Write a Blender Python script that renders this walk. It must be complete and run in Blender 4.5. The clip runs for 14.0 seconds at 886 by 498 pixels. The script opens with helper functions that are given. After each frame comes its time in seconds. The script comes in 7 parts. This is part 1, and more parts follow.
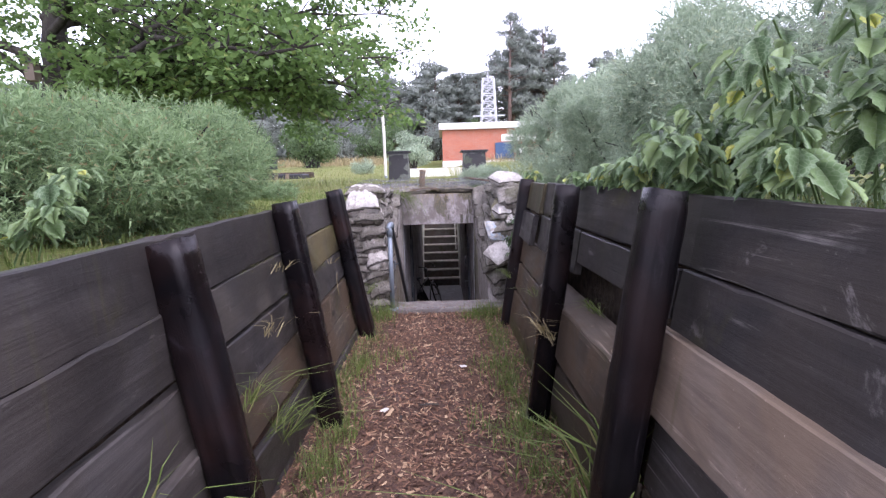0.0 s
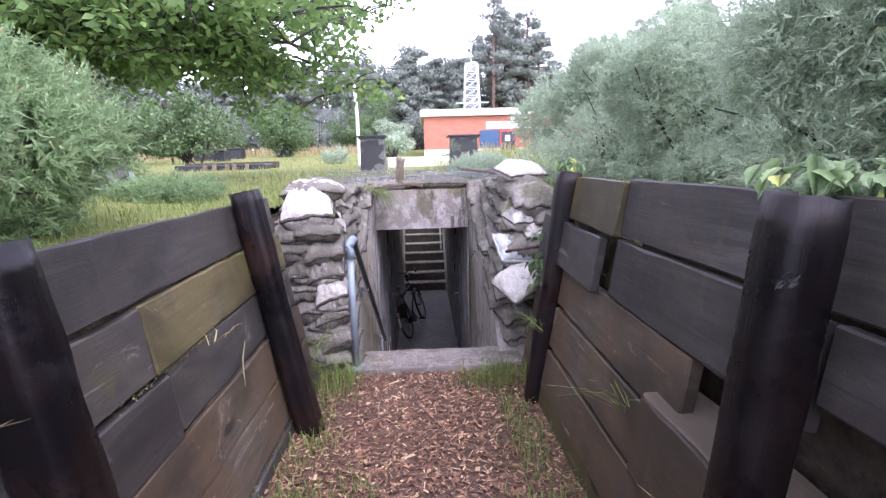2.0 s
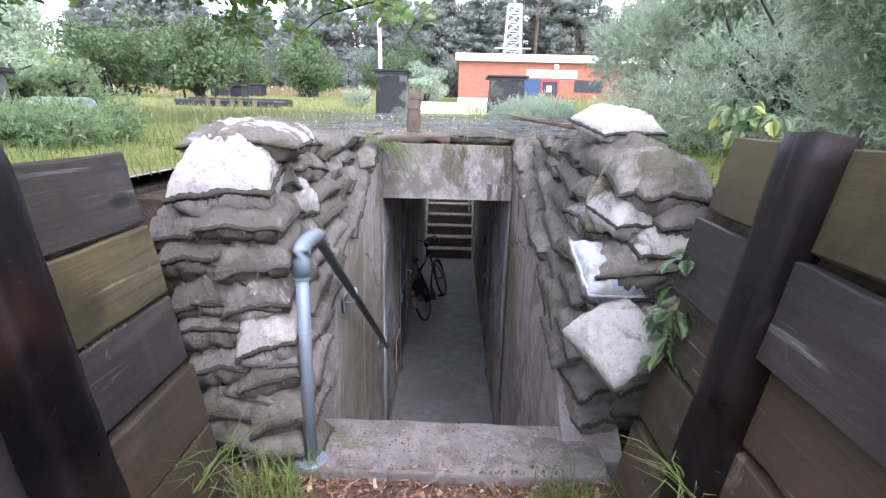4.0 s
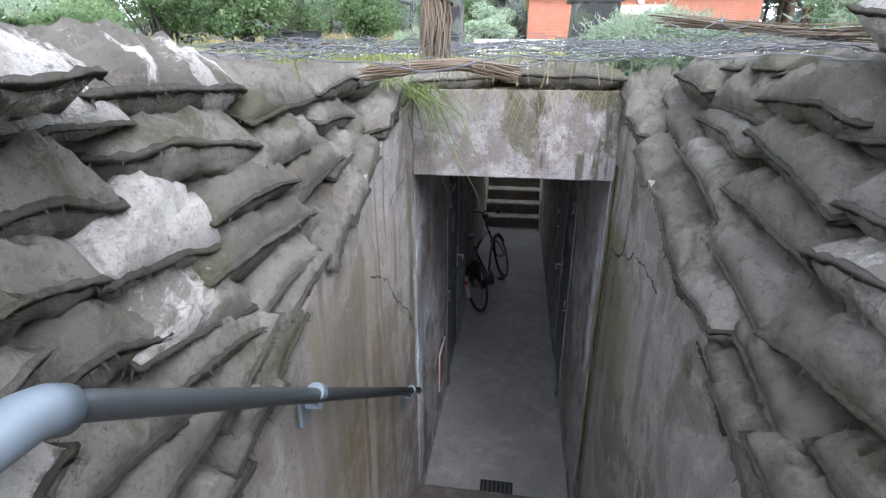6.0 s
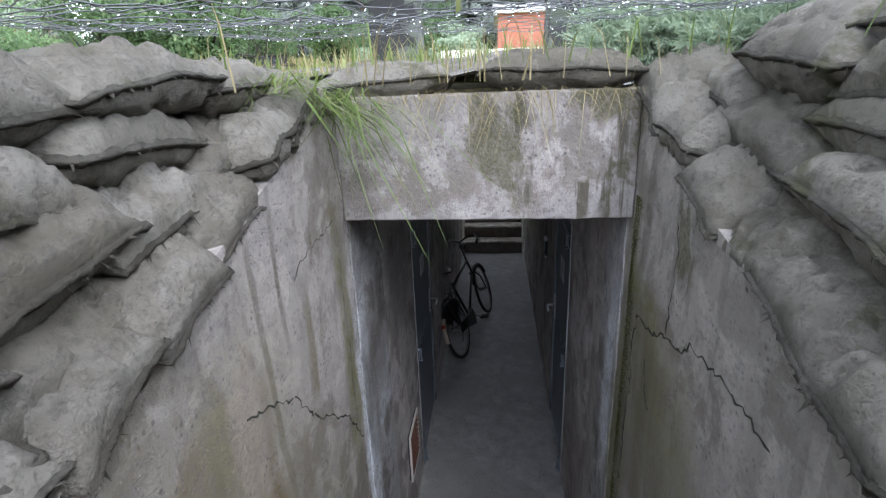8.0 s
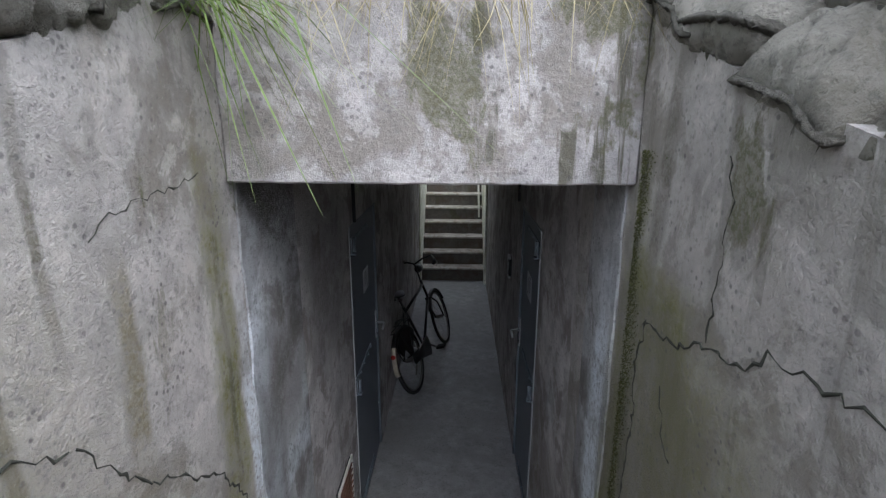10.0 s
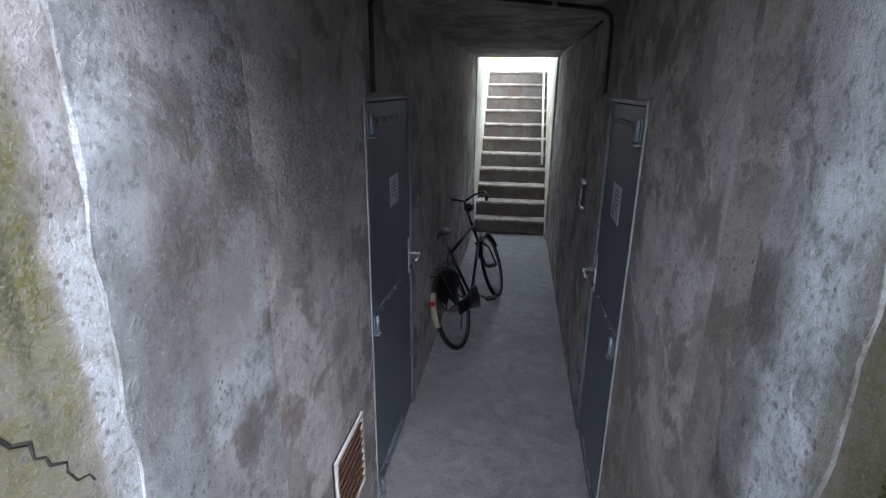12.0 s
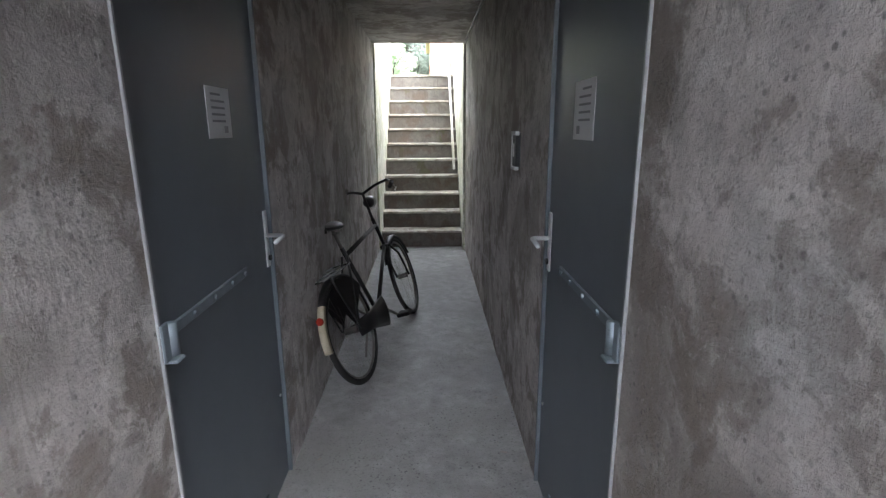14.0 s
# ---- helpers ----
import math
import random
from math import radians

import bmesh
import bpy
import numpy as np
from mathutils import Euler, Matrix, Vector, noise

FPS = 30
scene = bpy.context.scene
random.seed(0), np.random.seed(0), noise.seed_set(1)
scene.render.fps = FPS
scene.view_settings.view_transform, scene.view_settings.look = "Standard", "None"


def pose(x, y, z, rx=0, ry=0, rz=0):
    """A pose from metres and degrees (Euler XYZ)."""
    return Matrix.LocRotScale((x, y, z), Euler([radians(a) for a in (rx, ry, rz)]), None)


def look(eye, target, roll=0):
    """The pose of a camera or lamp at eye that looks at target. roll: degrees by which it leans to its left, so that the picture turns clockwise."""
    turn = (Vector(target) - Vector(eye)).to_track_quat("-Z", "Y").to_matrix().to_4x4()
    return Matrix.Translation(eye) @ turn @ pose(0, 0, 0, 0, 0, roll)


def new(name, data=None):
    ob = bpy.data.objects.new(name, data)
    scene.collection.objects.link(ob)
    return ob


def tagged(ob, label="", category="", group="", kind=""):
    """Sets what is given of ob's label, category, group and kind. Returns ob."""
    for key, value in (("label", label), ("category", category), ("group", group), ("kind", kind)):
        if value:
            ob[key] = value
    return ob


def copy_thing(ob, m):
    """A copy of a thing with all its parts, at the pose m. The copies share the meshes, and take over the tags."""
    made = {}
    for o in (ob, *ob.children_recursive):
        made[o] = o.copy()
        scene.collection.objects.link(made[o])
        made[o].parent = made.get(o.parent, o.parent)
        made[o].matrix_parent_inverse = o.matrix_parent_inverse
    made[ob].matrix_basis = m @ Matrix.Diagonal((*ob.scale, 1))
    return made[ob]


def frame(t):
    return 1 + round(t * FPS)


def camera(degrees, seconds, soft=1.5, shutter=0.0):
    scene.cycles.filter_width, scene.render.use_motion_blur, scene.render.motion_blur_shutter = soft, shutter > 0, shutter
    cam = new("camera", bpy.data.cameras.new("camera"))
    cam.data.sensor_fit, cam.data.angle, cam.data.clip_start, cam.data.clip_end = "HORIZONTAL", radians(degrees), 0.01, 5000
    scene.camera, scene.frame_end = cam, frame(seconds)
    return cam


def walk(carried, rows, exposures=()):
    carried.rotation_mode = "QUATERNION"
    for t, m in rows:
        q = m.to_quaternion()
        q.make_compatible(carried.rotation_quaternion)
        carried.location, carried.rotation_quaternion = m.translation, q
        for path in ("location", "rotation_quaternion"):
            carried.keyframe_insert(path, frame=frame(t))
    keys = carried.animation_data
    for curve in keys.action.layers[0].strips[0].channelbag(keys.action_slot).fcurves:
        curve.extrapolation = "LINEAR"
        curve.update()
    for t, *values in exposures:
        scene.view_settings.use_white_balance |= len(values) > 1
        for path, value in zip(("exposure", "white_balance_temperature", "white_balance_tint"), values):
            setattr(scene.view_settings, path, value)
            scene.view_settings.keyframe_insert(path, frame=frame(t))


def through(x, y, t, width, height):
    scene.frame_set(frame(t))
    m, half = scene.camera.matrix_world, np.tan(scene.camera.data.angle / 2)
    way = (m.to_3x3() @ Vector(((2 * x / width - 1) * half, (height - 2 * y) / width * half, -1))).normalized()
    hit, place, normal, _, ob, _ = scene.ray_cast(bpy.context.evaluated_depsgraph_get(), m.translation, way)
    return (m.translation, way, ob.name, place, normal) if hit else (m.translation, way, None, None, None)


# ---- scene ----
# ---- camera ----
cam = camera(83.1, 14.0, soft=1.3)
PATH = [
    (0, (0.152, 0.681, 1.432), (0.15, 2.659, 1.137), -1.7),
    (0.5, (0.088, 1.067, 1.436), (0.307, 3.032, 1.135), -3.2),
    (1, (0.065, 1.529, 1.383), (0.248, 3.486, 1.011), -2.2),
    (1.5, (0.127, 2.007, 1.429), (0.147, 3.968, 1.034), -1.6),
    (2, (0.111, 2.524, 1.433), (0.181, 4.495, 1.096), -1.7),
    (2.5, (0.115, 3.009, 1.403), (0.207, 4.967, 1.006), -0.4),
    (3, (0.156, 3.472, 1.42), (0.118, 5.42, 0.968), 0.0),
    (5.5, (0.086, 5.362, 1.295), (0.086, 7.253, 0.643), 3.6),
    (6, (0.11, 5.789, 1.279), (-0.163, 7.64, 0.572), 0.2),
    (6.5, (0.104, 6.073, 1.29), (-0.31, 7.896, 0.577), -3.2),
    (7, (0.056, 6.419, 1.328), (-0.283, 8.267, 0.642), -7.8),
    (7.5, (0.098, 6.596, 1.267), (-0.198, 8.457, 0.597), -4.7),
    (10, (0.162, 7.248, 0.826), (0.103, 9.182, 0.323), 0.2),
    (10.5, (0.191, 7.422, 0.72), (0.032, 9.322, 0.115), -0.8),
    (11, (0.11, 7.622, 0.548), (0.029, 9.543, 0.0), 1.0),
    (11.5, (0.14, 7.811, 0.345), (-0.137, 9.727, -0.156), 3.7),
    (12, (0.169, 8.014, 0.241), (-0.11, 9.897, -0.372), 0.6),
    (12.5, (0.085, 8.219, 0.084), (-0.086, 10.121, -0.512), 1.2),
    (13, (0.165, 8.424, -0.104), (-0.25, 10.284, -0.71), 1.3),
    (13.5, (0.187, 8.656, -0.224), (0.121, 10.585, -0.747), -1.2),
    (14, (0.179, 8.97, -0.346), (0.232, 10.913, -0.817), -0.3),
]
EXPOSURES = [(0.0, 0.16, 5900, 34), (0.6, 0.43, 5900, 34), (2.0, 0.65, 5800, 33), (3.0, 0.60, 5800, 32), (5.5, 0.72, 5800, 15), (6.5, 0.46, 5900, 15), (7.5, 0.47, 5850, 14), (10.0, 0.68, 5850, 11), (11.0, 1.16, 5850, 11), (12.0, 1.70, 5700, 12), (12.5, 1.86, 5950, 14), (13.0, 1.88, 6050, 13), (14.0, 2.38, 6150, 12)]
walk(cam, [(t, look(eye, target, roll)) for t, eye, target, roll in PATH], EXPOSURES)

# ---- light: an overcast sky ----
world = bpy.data.worlds.new("overcast_sky")
scene.world = world
world.use_nodes = True
wn, wl = world.node_tree.nodes, world.node_tree.links
sky = wn.new("ShaderNodeTexSky")
sky.sky_type = 'NISHITA'
sky.sun_disc = False
sky.sun_elevation = radians(52)
sky.sun_rotation = radians(150)
sky.air_density, sky.dust_density = 1.0, 1.5
pale = wn.new("ShaderNodeHueSaturation")
pale.inputs["Saturation"].default_value = 0.22
wl.new(sky.outputs[0], pale.inputs["Color"])
wl.new(pale.outputs[0], wn["Background"].inputs["Color"])
wn["Background"].inputs["Strength"].default_value = 0.60
sun_data = bpy.data.lights.new("sun", 'SUN')
sun_data.energy, sun_data.angle, sun_data.color = 0.7, radians(50), (1.0, 0.98, 0.96)
sun = new("sun", sun_data)
sun.matrix_world = look((9, -7, 14), (0, 0, 0))

# ---- materials ----
class Nodes:
    """A small writer for procedural materials."""

    def __init__(self, name, rough=0.7, metal=0.0, spec=0.5):
        self.mat = bpy.data.materials.new(name)
        self.mat.use_nodes = True
        self.n, self.l = self.mat.node_tree.nodes, self.mat.node_tree.links
        self.b = self.n["Principled BSDF"]
        self.b.inputs["Roughness"].default_value = rough
        self.b.inputs["Metallic"].default_value = metal
        self.b.inputs["Specular IOR Level"].default_value = spec
        self.tc = self.n.new("ShaderNodeTexCoord")

    def coords(self, scale=(1, 1, 1), kind="Object"):
        m = self.n.new("ShaderNodeMapping")
        m.inputs["Scale"].default_value = scale
        self.l.new(self.tc.outputs[kind], m.inputs["Vector"])
        return m.outputs[0]

    def world_coords(self, scale=(1, 1, 1)):
        g = self.n.new("ShaderNodeNewGeometry")
        m = self.n.new("ShaderNodeMapping")
        m.inputs["Scale"].default_value = scale
        self.l.new(g.outputs["Position"], m.inputs["Vector"])
        return m.outputs[0]

    def noise(self, vec, scale, detail=6, rough=0.6, distort=0.0):
        t = self.n.new("ShaderNodeTexNoise")
        t.inputs["Scale"].default_value, t.inputs["Detail"].default_value = scale, detail
        t.inputs["Roughness"].default_value, t.inputs["Distortion"].default_value = rough, distort
        self.l.new(vec, t.inputs["Vector"])
        return t.outputs["Fac"]

    def voronoi(self, vec, scale, feature='DISTANCE_TO_EDGE'):
        t = self.n.new("ShaderNodeTexVoronoi")
        t.feature = feature
        t.inputs["Scale"].default_value = scale
        self.l.new(vec, t.inputs["Vector"])
        return t.outputs["Distance"]

    def ramp(self, fac, stops):
        r = self.n.new("ShaderNodeValToRGB")
        e = r.color_ramp.elements
        while len(e) < len(stops):
            e.new(0.5)
        for el, (p, c) in zip(e, stops):
            el.position = p
            el.color = (c, c, c, 1) if isinstance(c, (int, float)) else (*c, 1)
        self.l.new(fac, r.inputs[0])
        return r.outputs[0]

    def mix(self, fac, a, b, mode='MIX'):
        m = self.n.new("ShaderNodeMix")
        m.data_type, m.blend_type = 'RGBA', mode
        for sock, v in ((m.inputs[0], fac), (m.inputs[6], a), (m.inputs[7], b)):
            if isinstance(v, (int, float)):
                sock.default_value = v
            elif isinstance(v, tuple):
                sock.default_value = (*v, 1)
            else:
                self.l.new(v, sock)
        return m.outputs[2]

    def maths(self, op, a, b=0.0):
        m = self.n.new("ShaderNodeMath")
        m.operation = op
        for sock, v in ((m.inputs[0], a), (m.inputs[1], b)):
            if isinstance(v, (int, float)):
                sock.default_value = v
            else:
                self.l.new(v, sock)
        return m.outputs[0]

    def chance(self):
        return self.n.new("ShaderNodeObjectInfo").outputs["Random"]

    def island(self):
        return self.n.new("ShaderNodeNewGeometry").outputs["Random Per Island"]

    def colour(self, c):
        if isinstance(c, tuple):
            self.b.inputs["Base Color"].default_value = (*c, 1)
        else:
            self.l.new(c, self.b.inputs["Base Color"])
        return self

    def rough(self, r):
        self.l.new(r, self.b.inputs["Roughness"])
        return self

    def bump(self, h, strength=0.4, dist=0.01):
        b = self.n.new("ShaderNodeBump")
        b.inputs["Strength"].default_value, b.inputs["Distance"].default_value = strength, dist
        self.l.new(h, b.inputs["Height"])
        self.l.new(b.outputs[0], self.b.inputs["Normal"])
        return self


def plain(name, c, rough=0.6, metal=0.0, grain=0.25, scale=30.0, bump=0.15):
    w = Nodes(name, rough, metal)
    f = w.noise(w.coords(), scale, 5)
    g = w.noise(w.coords(), scale * 0.12, 4)
    dark = tuple(v * (1 - grain) for v in c)
    light = tuple(min(1, v * (1 + grain)) for v in c)
    w.colour(w.mix(w.maths('MULTIPLY', w.maths('ADD', f, g), 0.5), dark, light))
    w.bump(f, bump, 0.003)
    return w.mat


def concrete(name, base, stain, moss, moss_at=0.56, streak=0.5, wet=0.0, bump=0.5, blotch=2.2, grit=60, rust=0.0, pale=0.3, marks=()):
    """Weathered concrete: grains and pores, sharp-edged damp blotches, run marks, pale bloom, rust and green growth."""
    w = Nodes(name, 0.85)
    p = w.world_coords()
    fine = w.noise(p, grit, 6, 0.75)
    grain = w.noise(p, grit * 3.2, 3, 0.7)
    mid = w.noise(p, 9.0, 8, 0.7, 0.2)
    big = w.noise(p, blotch, 9, 0.66, 0.35)
    runs = w.noise(w.world_coords((7.0, 7.0, 0.40)), 1.6, 7, 0.62, 0.25)
    c = w.mix(w.ramp(mid, [(0.34, 0.0), (0.66, 1.0)]), tuple(v * 0.74 for v in base), tuple(min(1, v * 1.16) for v in base))
    c = w.mix(w.ramp(big, [(0.51, 0.0), (0.535, 0.6), (0.60, 0.95)]), c, stain)
    bloom = w.noise(p, blotch * 1.9, 9, 0.68, 0.5)
    c = w.mix(w.maths('MULTIPLY', w.ramp(bloom, [(0.55, 0.0), (0.585, 1.0)]), pale), c, tuple(min(0.70, v * 1.45) for v in base))
    if rust:
        rr = w.noise(w.world_coords((3.2, 3.2, 0.55)), 1.1, 7, 0.66, 0.5)
        c = w.mix(w.maths('MULTIPLY', w.ramp(rr, [(0.58, 0.0), (0.63, 1.0)]), rust), c, (0.190, 0.140, 0.090))
    broken = w.ramp(w.noise(p, 1.7, 6, 0.6, 0.3), [(0.50, 0.0), (0.55, 1.0)])
    c = w.mix(w.maths('MULTIPLY', w.maths('MULTIPLY', w.ramp(runs, [(0.56, 0.0), (0.60, 1.0)]), streak), broken), c, (stain[0] * 0.45, stain[1] * 0.46, stain[2] * 0.36))
    green = w.maths('MULTIPLY', w.ramp(w.noise(w.world_coords((1.5, 1.5, 0.75)), 2.0, 9, 0.68, 0.5), [(moss_at, 0.0), (moss_at + 0.035, 0.9)]),
                    w.ramp(fine, [(0.36, 0.35), (0.58, 1.0)]))
    c = w.mix(green, c, moss)
    if marks:
        # run marks, blooms, growth and plain dark patches on this wall: (distance along, lean, top, foot, half width,
        # colour, strength)
        pos = w.n.new("ShaderNodeSeparateXYZ")
        w.l.new(p, pos.inputs[0])
        wav = w.maths('SUBTRACT', w.noise(w.world_coords((1, 1, 0.45)), 4.5, 8, 0.66, 0.3), 0.5)
        wav2 = w.maths('SUBTRACT', w.noise(w.world_coords((1, 1, 1)), 6.0, 8, 0.66, 0.3), 0.5)
        for y0, lean, z_hi, z_lo, half, tone, k in marks:
            mid_z, reach = (z_hi + z_lo) / 2, (z_hi - z_lo) / 2
            dz = w.maths('SUBTRACT', pos.outputs[2], mid_z)
            dy = w.maths('SUBTRACT', w.maths('SUBTRACT', pos.outputs[1], y0), w.maths('MULTIPLY', dz, lean))
            dy = w.maths('ADD', dy, w.maths('MULTIPLY', wav, min(0.30, half * 2.4 + 0.03)))
            dz = w.maths('ADD', dz, w.maths('MULTIPLY', wav2, reach * 0.8 + 0.10))
            across = w.ramp(w.maths('DIVIDE', w.maths('ABSOLUTE', dy), half * 2), [(0.30, 1.0), (0.62, 0.0)])
            along = w.ramp(w.maths('DIVIDE', w.maths('ABSOLUTE', dz), reach * 2), [(0.24, 1.0), (0.55, 0.0)])
            grit_k = w.maths('MULTIPLY', w.ramp(mid, [(0.38, 0.40), (0.55, 1.0)]), w.ramp(fine, [(0.40, 0.55), (0.52, 1.0)]))
            c = w.mix(w.maths('MULTIPLY', w.maths('MULTIPLY', w.maths('MULTIPLY', across, along), grit_k), k), c, tone)
    wide = w.noise(p, blotch * 0.42, 8, 0.62, 0.6)
    c = w.mix(w.ramp(wide, [(0.52, 0.0), (0.56, 0.45)]), c, tuple(v * 0.80 for v in stain))
    pit = w.voronoi(p, 42, 'F1')
    c = w.mix(w.maths('MULTIPLY', w.ramp(pit, [(0.16, 1.0), (0.27, 0.0)]), w.ramp(w.noise(p, 6, 4), [(0.46, 0.0), (0.60, 0.75)])), c, tuple(v * 0.28 for v in base))
    c = w.mix(w.ramp(fine, [(0.34, 0.65), (0.46, 0.0)]), c, tuple(v * 0.40 for v in base))
    c = w.mix(w.ramp(fine, [(0.60, 0.0), (0.70, 0.35)]), c, tuple(min(0.8, v * 1.6) for v in base))
    w.colour(c)
    w.rough(w.ramp(runs, [(0.4, 0.9 - wet), (0.65, 0.62 - wet)]))
    h = w.maths('ADD', w.maths('ADD', w.maths('MULTIPLY', fine, 0.55), w.maths('MULTIPLY', grain, 0.2)), w.maths('ADD', mid, w.maths('MULTIPLY', big, 0.7)))
    w.bump(h, bump, 0.02)
    return w.mat


def wood(name, dark, light, rough=0.5, along=1, tint=(0.20, 0.13, 0.05), tint_p=0.3, moss=(0.07, 0.09, 0.03), pale=0.5, grain_k=0.5):
    """Sawn timber, wet and weathered; grain along the local axis."""
    w = Nodes(name, rough, 0, 0.22)
    s = [11.0, 11.0, 11.0]
    s[along] = 0.55
    shift = w.chance()
    vec = w.n.new("ShaderNodeVectorMath")
    vec.operation = 'ADD'
    w.l.new(w.coords(tuple(s)), vec.inputs[0])
    off = w.n.new("ShaderNodeCombineXYZ")
    for k in range(3):
        w.l.new(w.maths('MULTIPLY', shift, 37.0), off.inputs[k])
    w.l.new(off.outputs[0], vec.inputs[1])
    grain = w.noise(vec.outputs[0], 1.6, 9, 0.7, 1.4)
    fine = w.noise(vec.outputs[0], 8.0, 5, 0.7, 0.4)
    p = w.world_coords()
    patch = w.noise(p, 2.4, 6, 0.6, 0.4)
    spot = w.noise(p, 1.1, 5, 0.6, 0.3)
    c = w.mix(w.ramp(spot, [(0.38, 0.0), (0.62, 1.0)]), dark, light)
    c = w.mix(w.maths('MULTIPLY', w.ramp(grain, [(0.40, 1.0), (0.60, 0.0)]), grain_k), c, tuple(v * 0.5 for v in dark))
    c = w.mix(w.ramp(patch, [(0.50 - 0.2 * tint_p, 0.0), (0.66 - 0.2 * tint_p, tint_p)]), c, tint)
    c = w.mix(w.ramp(w.noise(p, 3.1, 6, 0.65, 0.6), [(0.58, 0.0), (0.68, 0.6)]), c, moss)
    worn = w.noise(w.world_coords((1, 0.6, 1)), 5.0, 8, 0.75, 1.0)
    c = w.mix(w.ramp(worn, [(0.60, 0.0), (0.66, pale)]), c, tuple(min(1, v * 2.6) for v in light))
    c = w.mix(w.ramp(w.noise(p, 70, 4, 0.7), [(0.66, 0.0), (0.74, 0.5)]), c, tuple(min(1, v * 2.4) for v in light))
    mould = w.maths('MULTIPLY', w.ramp(w.noise(vec.outputs[0], 2.6, 7, 0.7, 0.8), [(0.60, 0.0), (0.68, 0.75)]), w.ramp(w.noise(p, 1.5, 5, 0.6, 0.3), [(0.50, 0.0), (0.58, 1.0)]))
    c = w.mix(mould, c, tuple(min(1, v * 3.0 + 0.02) for v in light))
    k = [5.0, 5.0, 5.0]
    k[along] = 1.7
    knot = w.voronoi(w.coords(tuple(k)), 1.0, 'F1')
    c = w.mix(w.ramp(knot, [(0.07, 0.9), (0.13, 0.0)]), c, tuple(v * 0.35 for v in dark))
    c = w.mix(w.maths('MULTIPLY', shift, 0.5), c, tuple(v * 0.55 for v in dark))
    wet = w.noise(w.world_coords((1, 0.55, 1)), 1.9, 7, 0.62, 0.5)
    c = w.mix(w.ramp(wet, [(0.47, 0.0), (0.56, 0.62)]), c, tuple(v * 0.62 for v in dark))
    drip = w.noise(w.world_coords((1, 9.0, 0.7)), 1.4, 6, 0.65, 0.3)
    c = w.mix(w.maths('MULTIPLY', w.ramp(drip, [(0.58, 0.0), (0.66, 0.55)]), w.ramp(spot, [(0.45, 0.0), (0.60, 1.0)])), c, moss)
    scuff = w.noise(w.world_coords((1, 1.0, 2.6)), 3.6, 9, 0.78, 1.3)
    c = w.mix(w.ramp(scuff, [(0.64, 0.0), (0.68, 0.55 * pale)]), c, (0.20, 0.19, 0.17))
    w.colour(c)
    w.rough(w.ramp(wet, [(0.42, rough + 0.18), (0.58, rough - 0.14)]))
    w.bump(w.maths('ADD', w.maths('MULTIPLY', grain, 0.8), w.maths('ADD', worn, w.maths('MULTIPLY', fine, 0.4))), 0.4, 0.006)
    return w.mat


def foliage(name, lo, hi, tip=None, through=0.35, rough=0.5):
    w = Nodes(name, rough, 0, 0.35)
    r = w.island()
    c = w.mix(r, lo, hi)
    if tip:
        c = w.mix(w.ramp(r, [(0.93, 0.0), (0.97, 1.0)]), c, tip)
    patch = w.noise(w.world_coords(), 1.6, 4)
    c = w.mix(w.ramp(patch, [(0.35, 0.0), (0.7, 0.6)]), c, tuple(v * 1.35 for v in hi))
    w.colour(c)
    tr = w.n.new("ShaderNodeBsdfTranslucent")
    w.l.new(c, tr.inputs["Color"])
    mx = w.n.new("ShaderNodeMixShader")
    mx.inputs[0].default_value = through
    w.l.new(w.b.outputs[0], mx.inputs[1])
    w.l.new(tr.outputs[0], mx.inputs[2])
    w.l.new(mx.outputs[0], w.n["Material Output"].inputs["Surface"])
    return w.mat


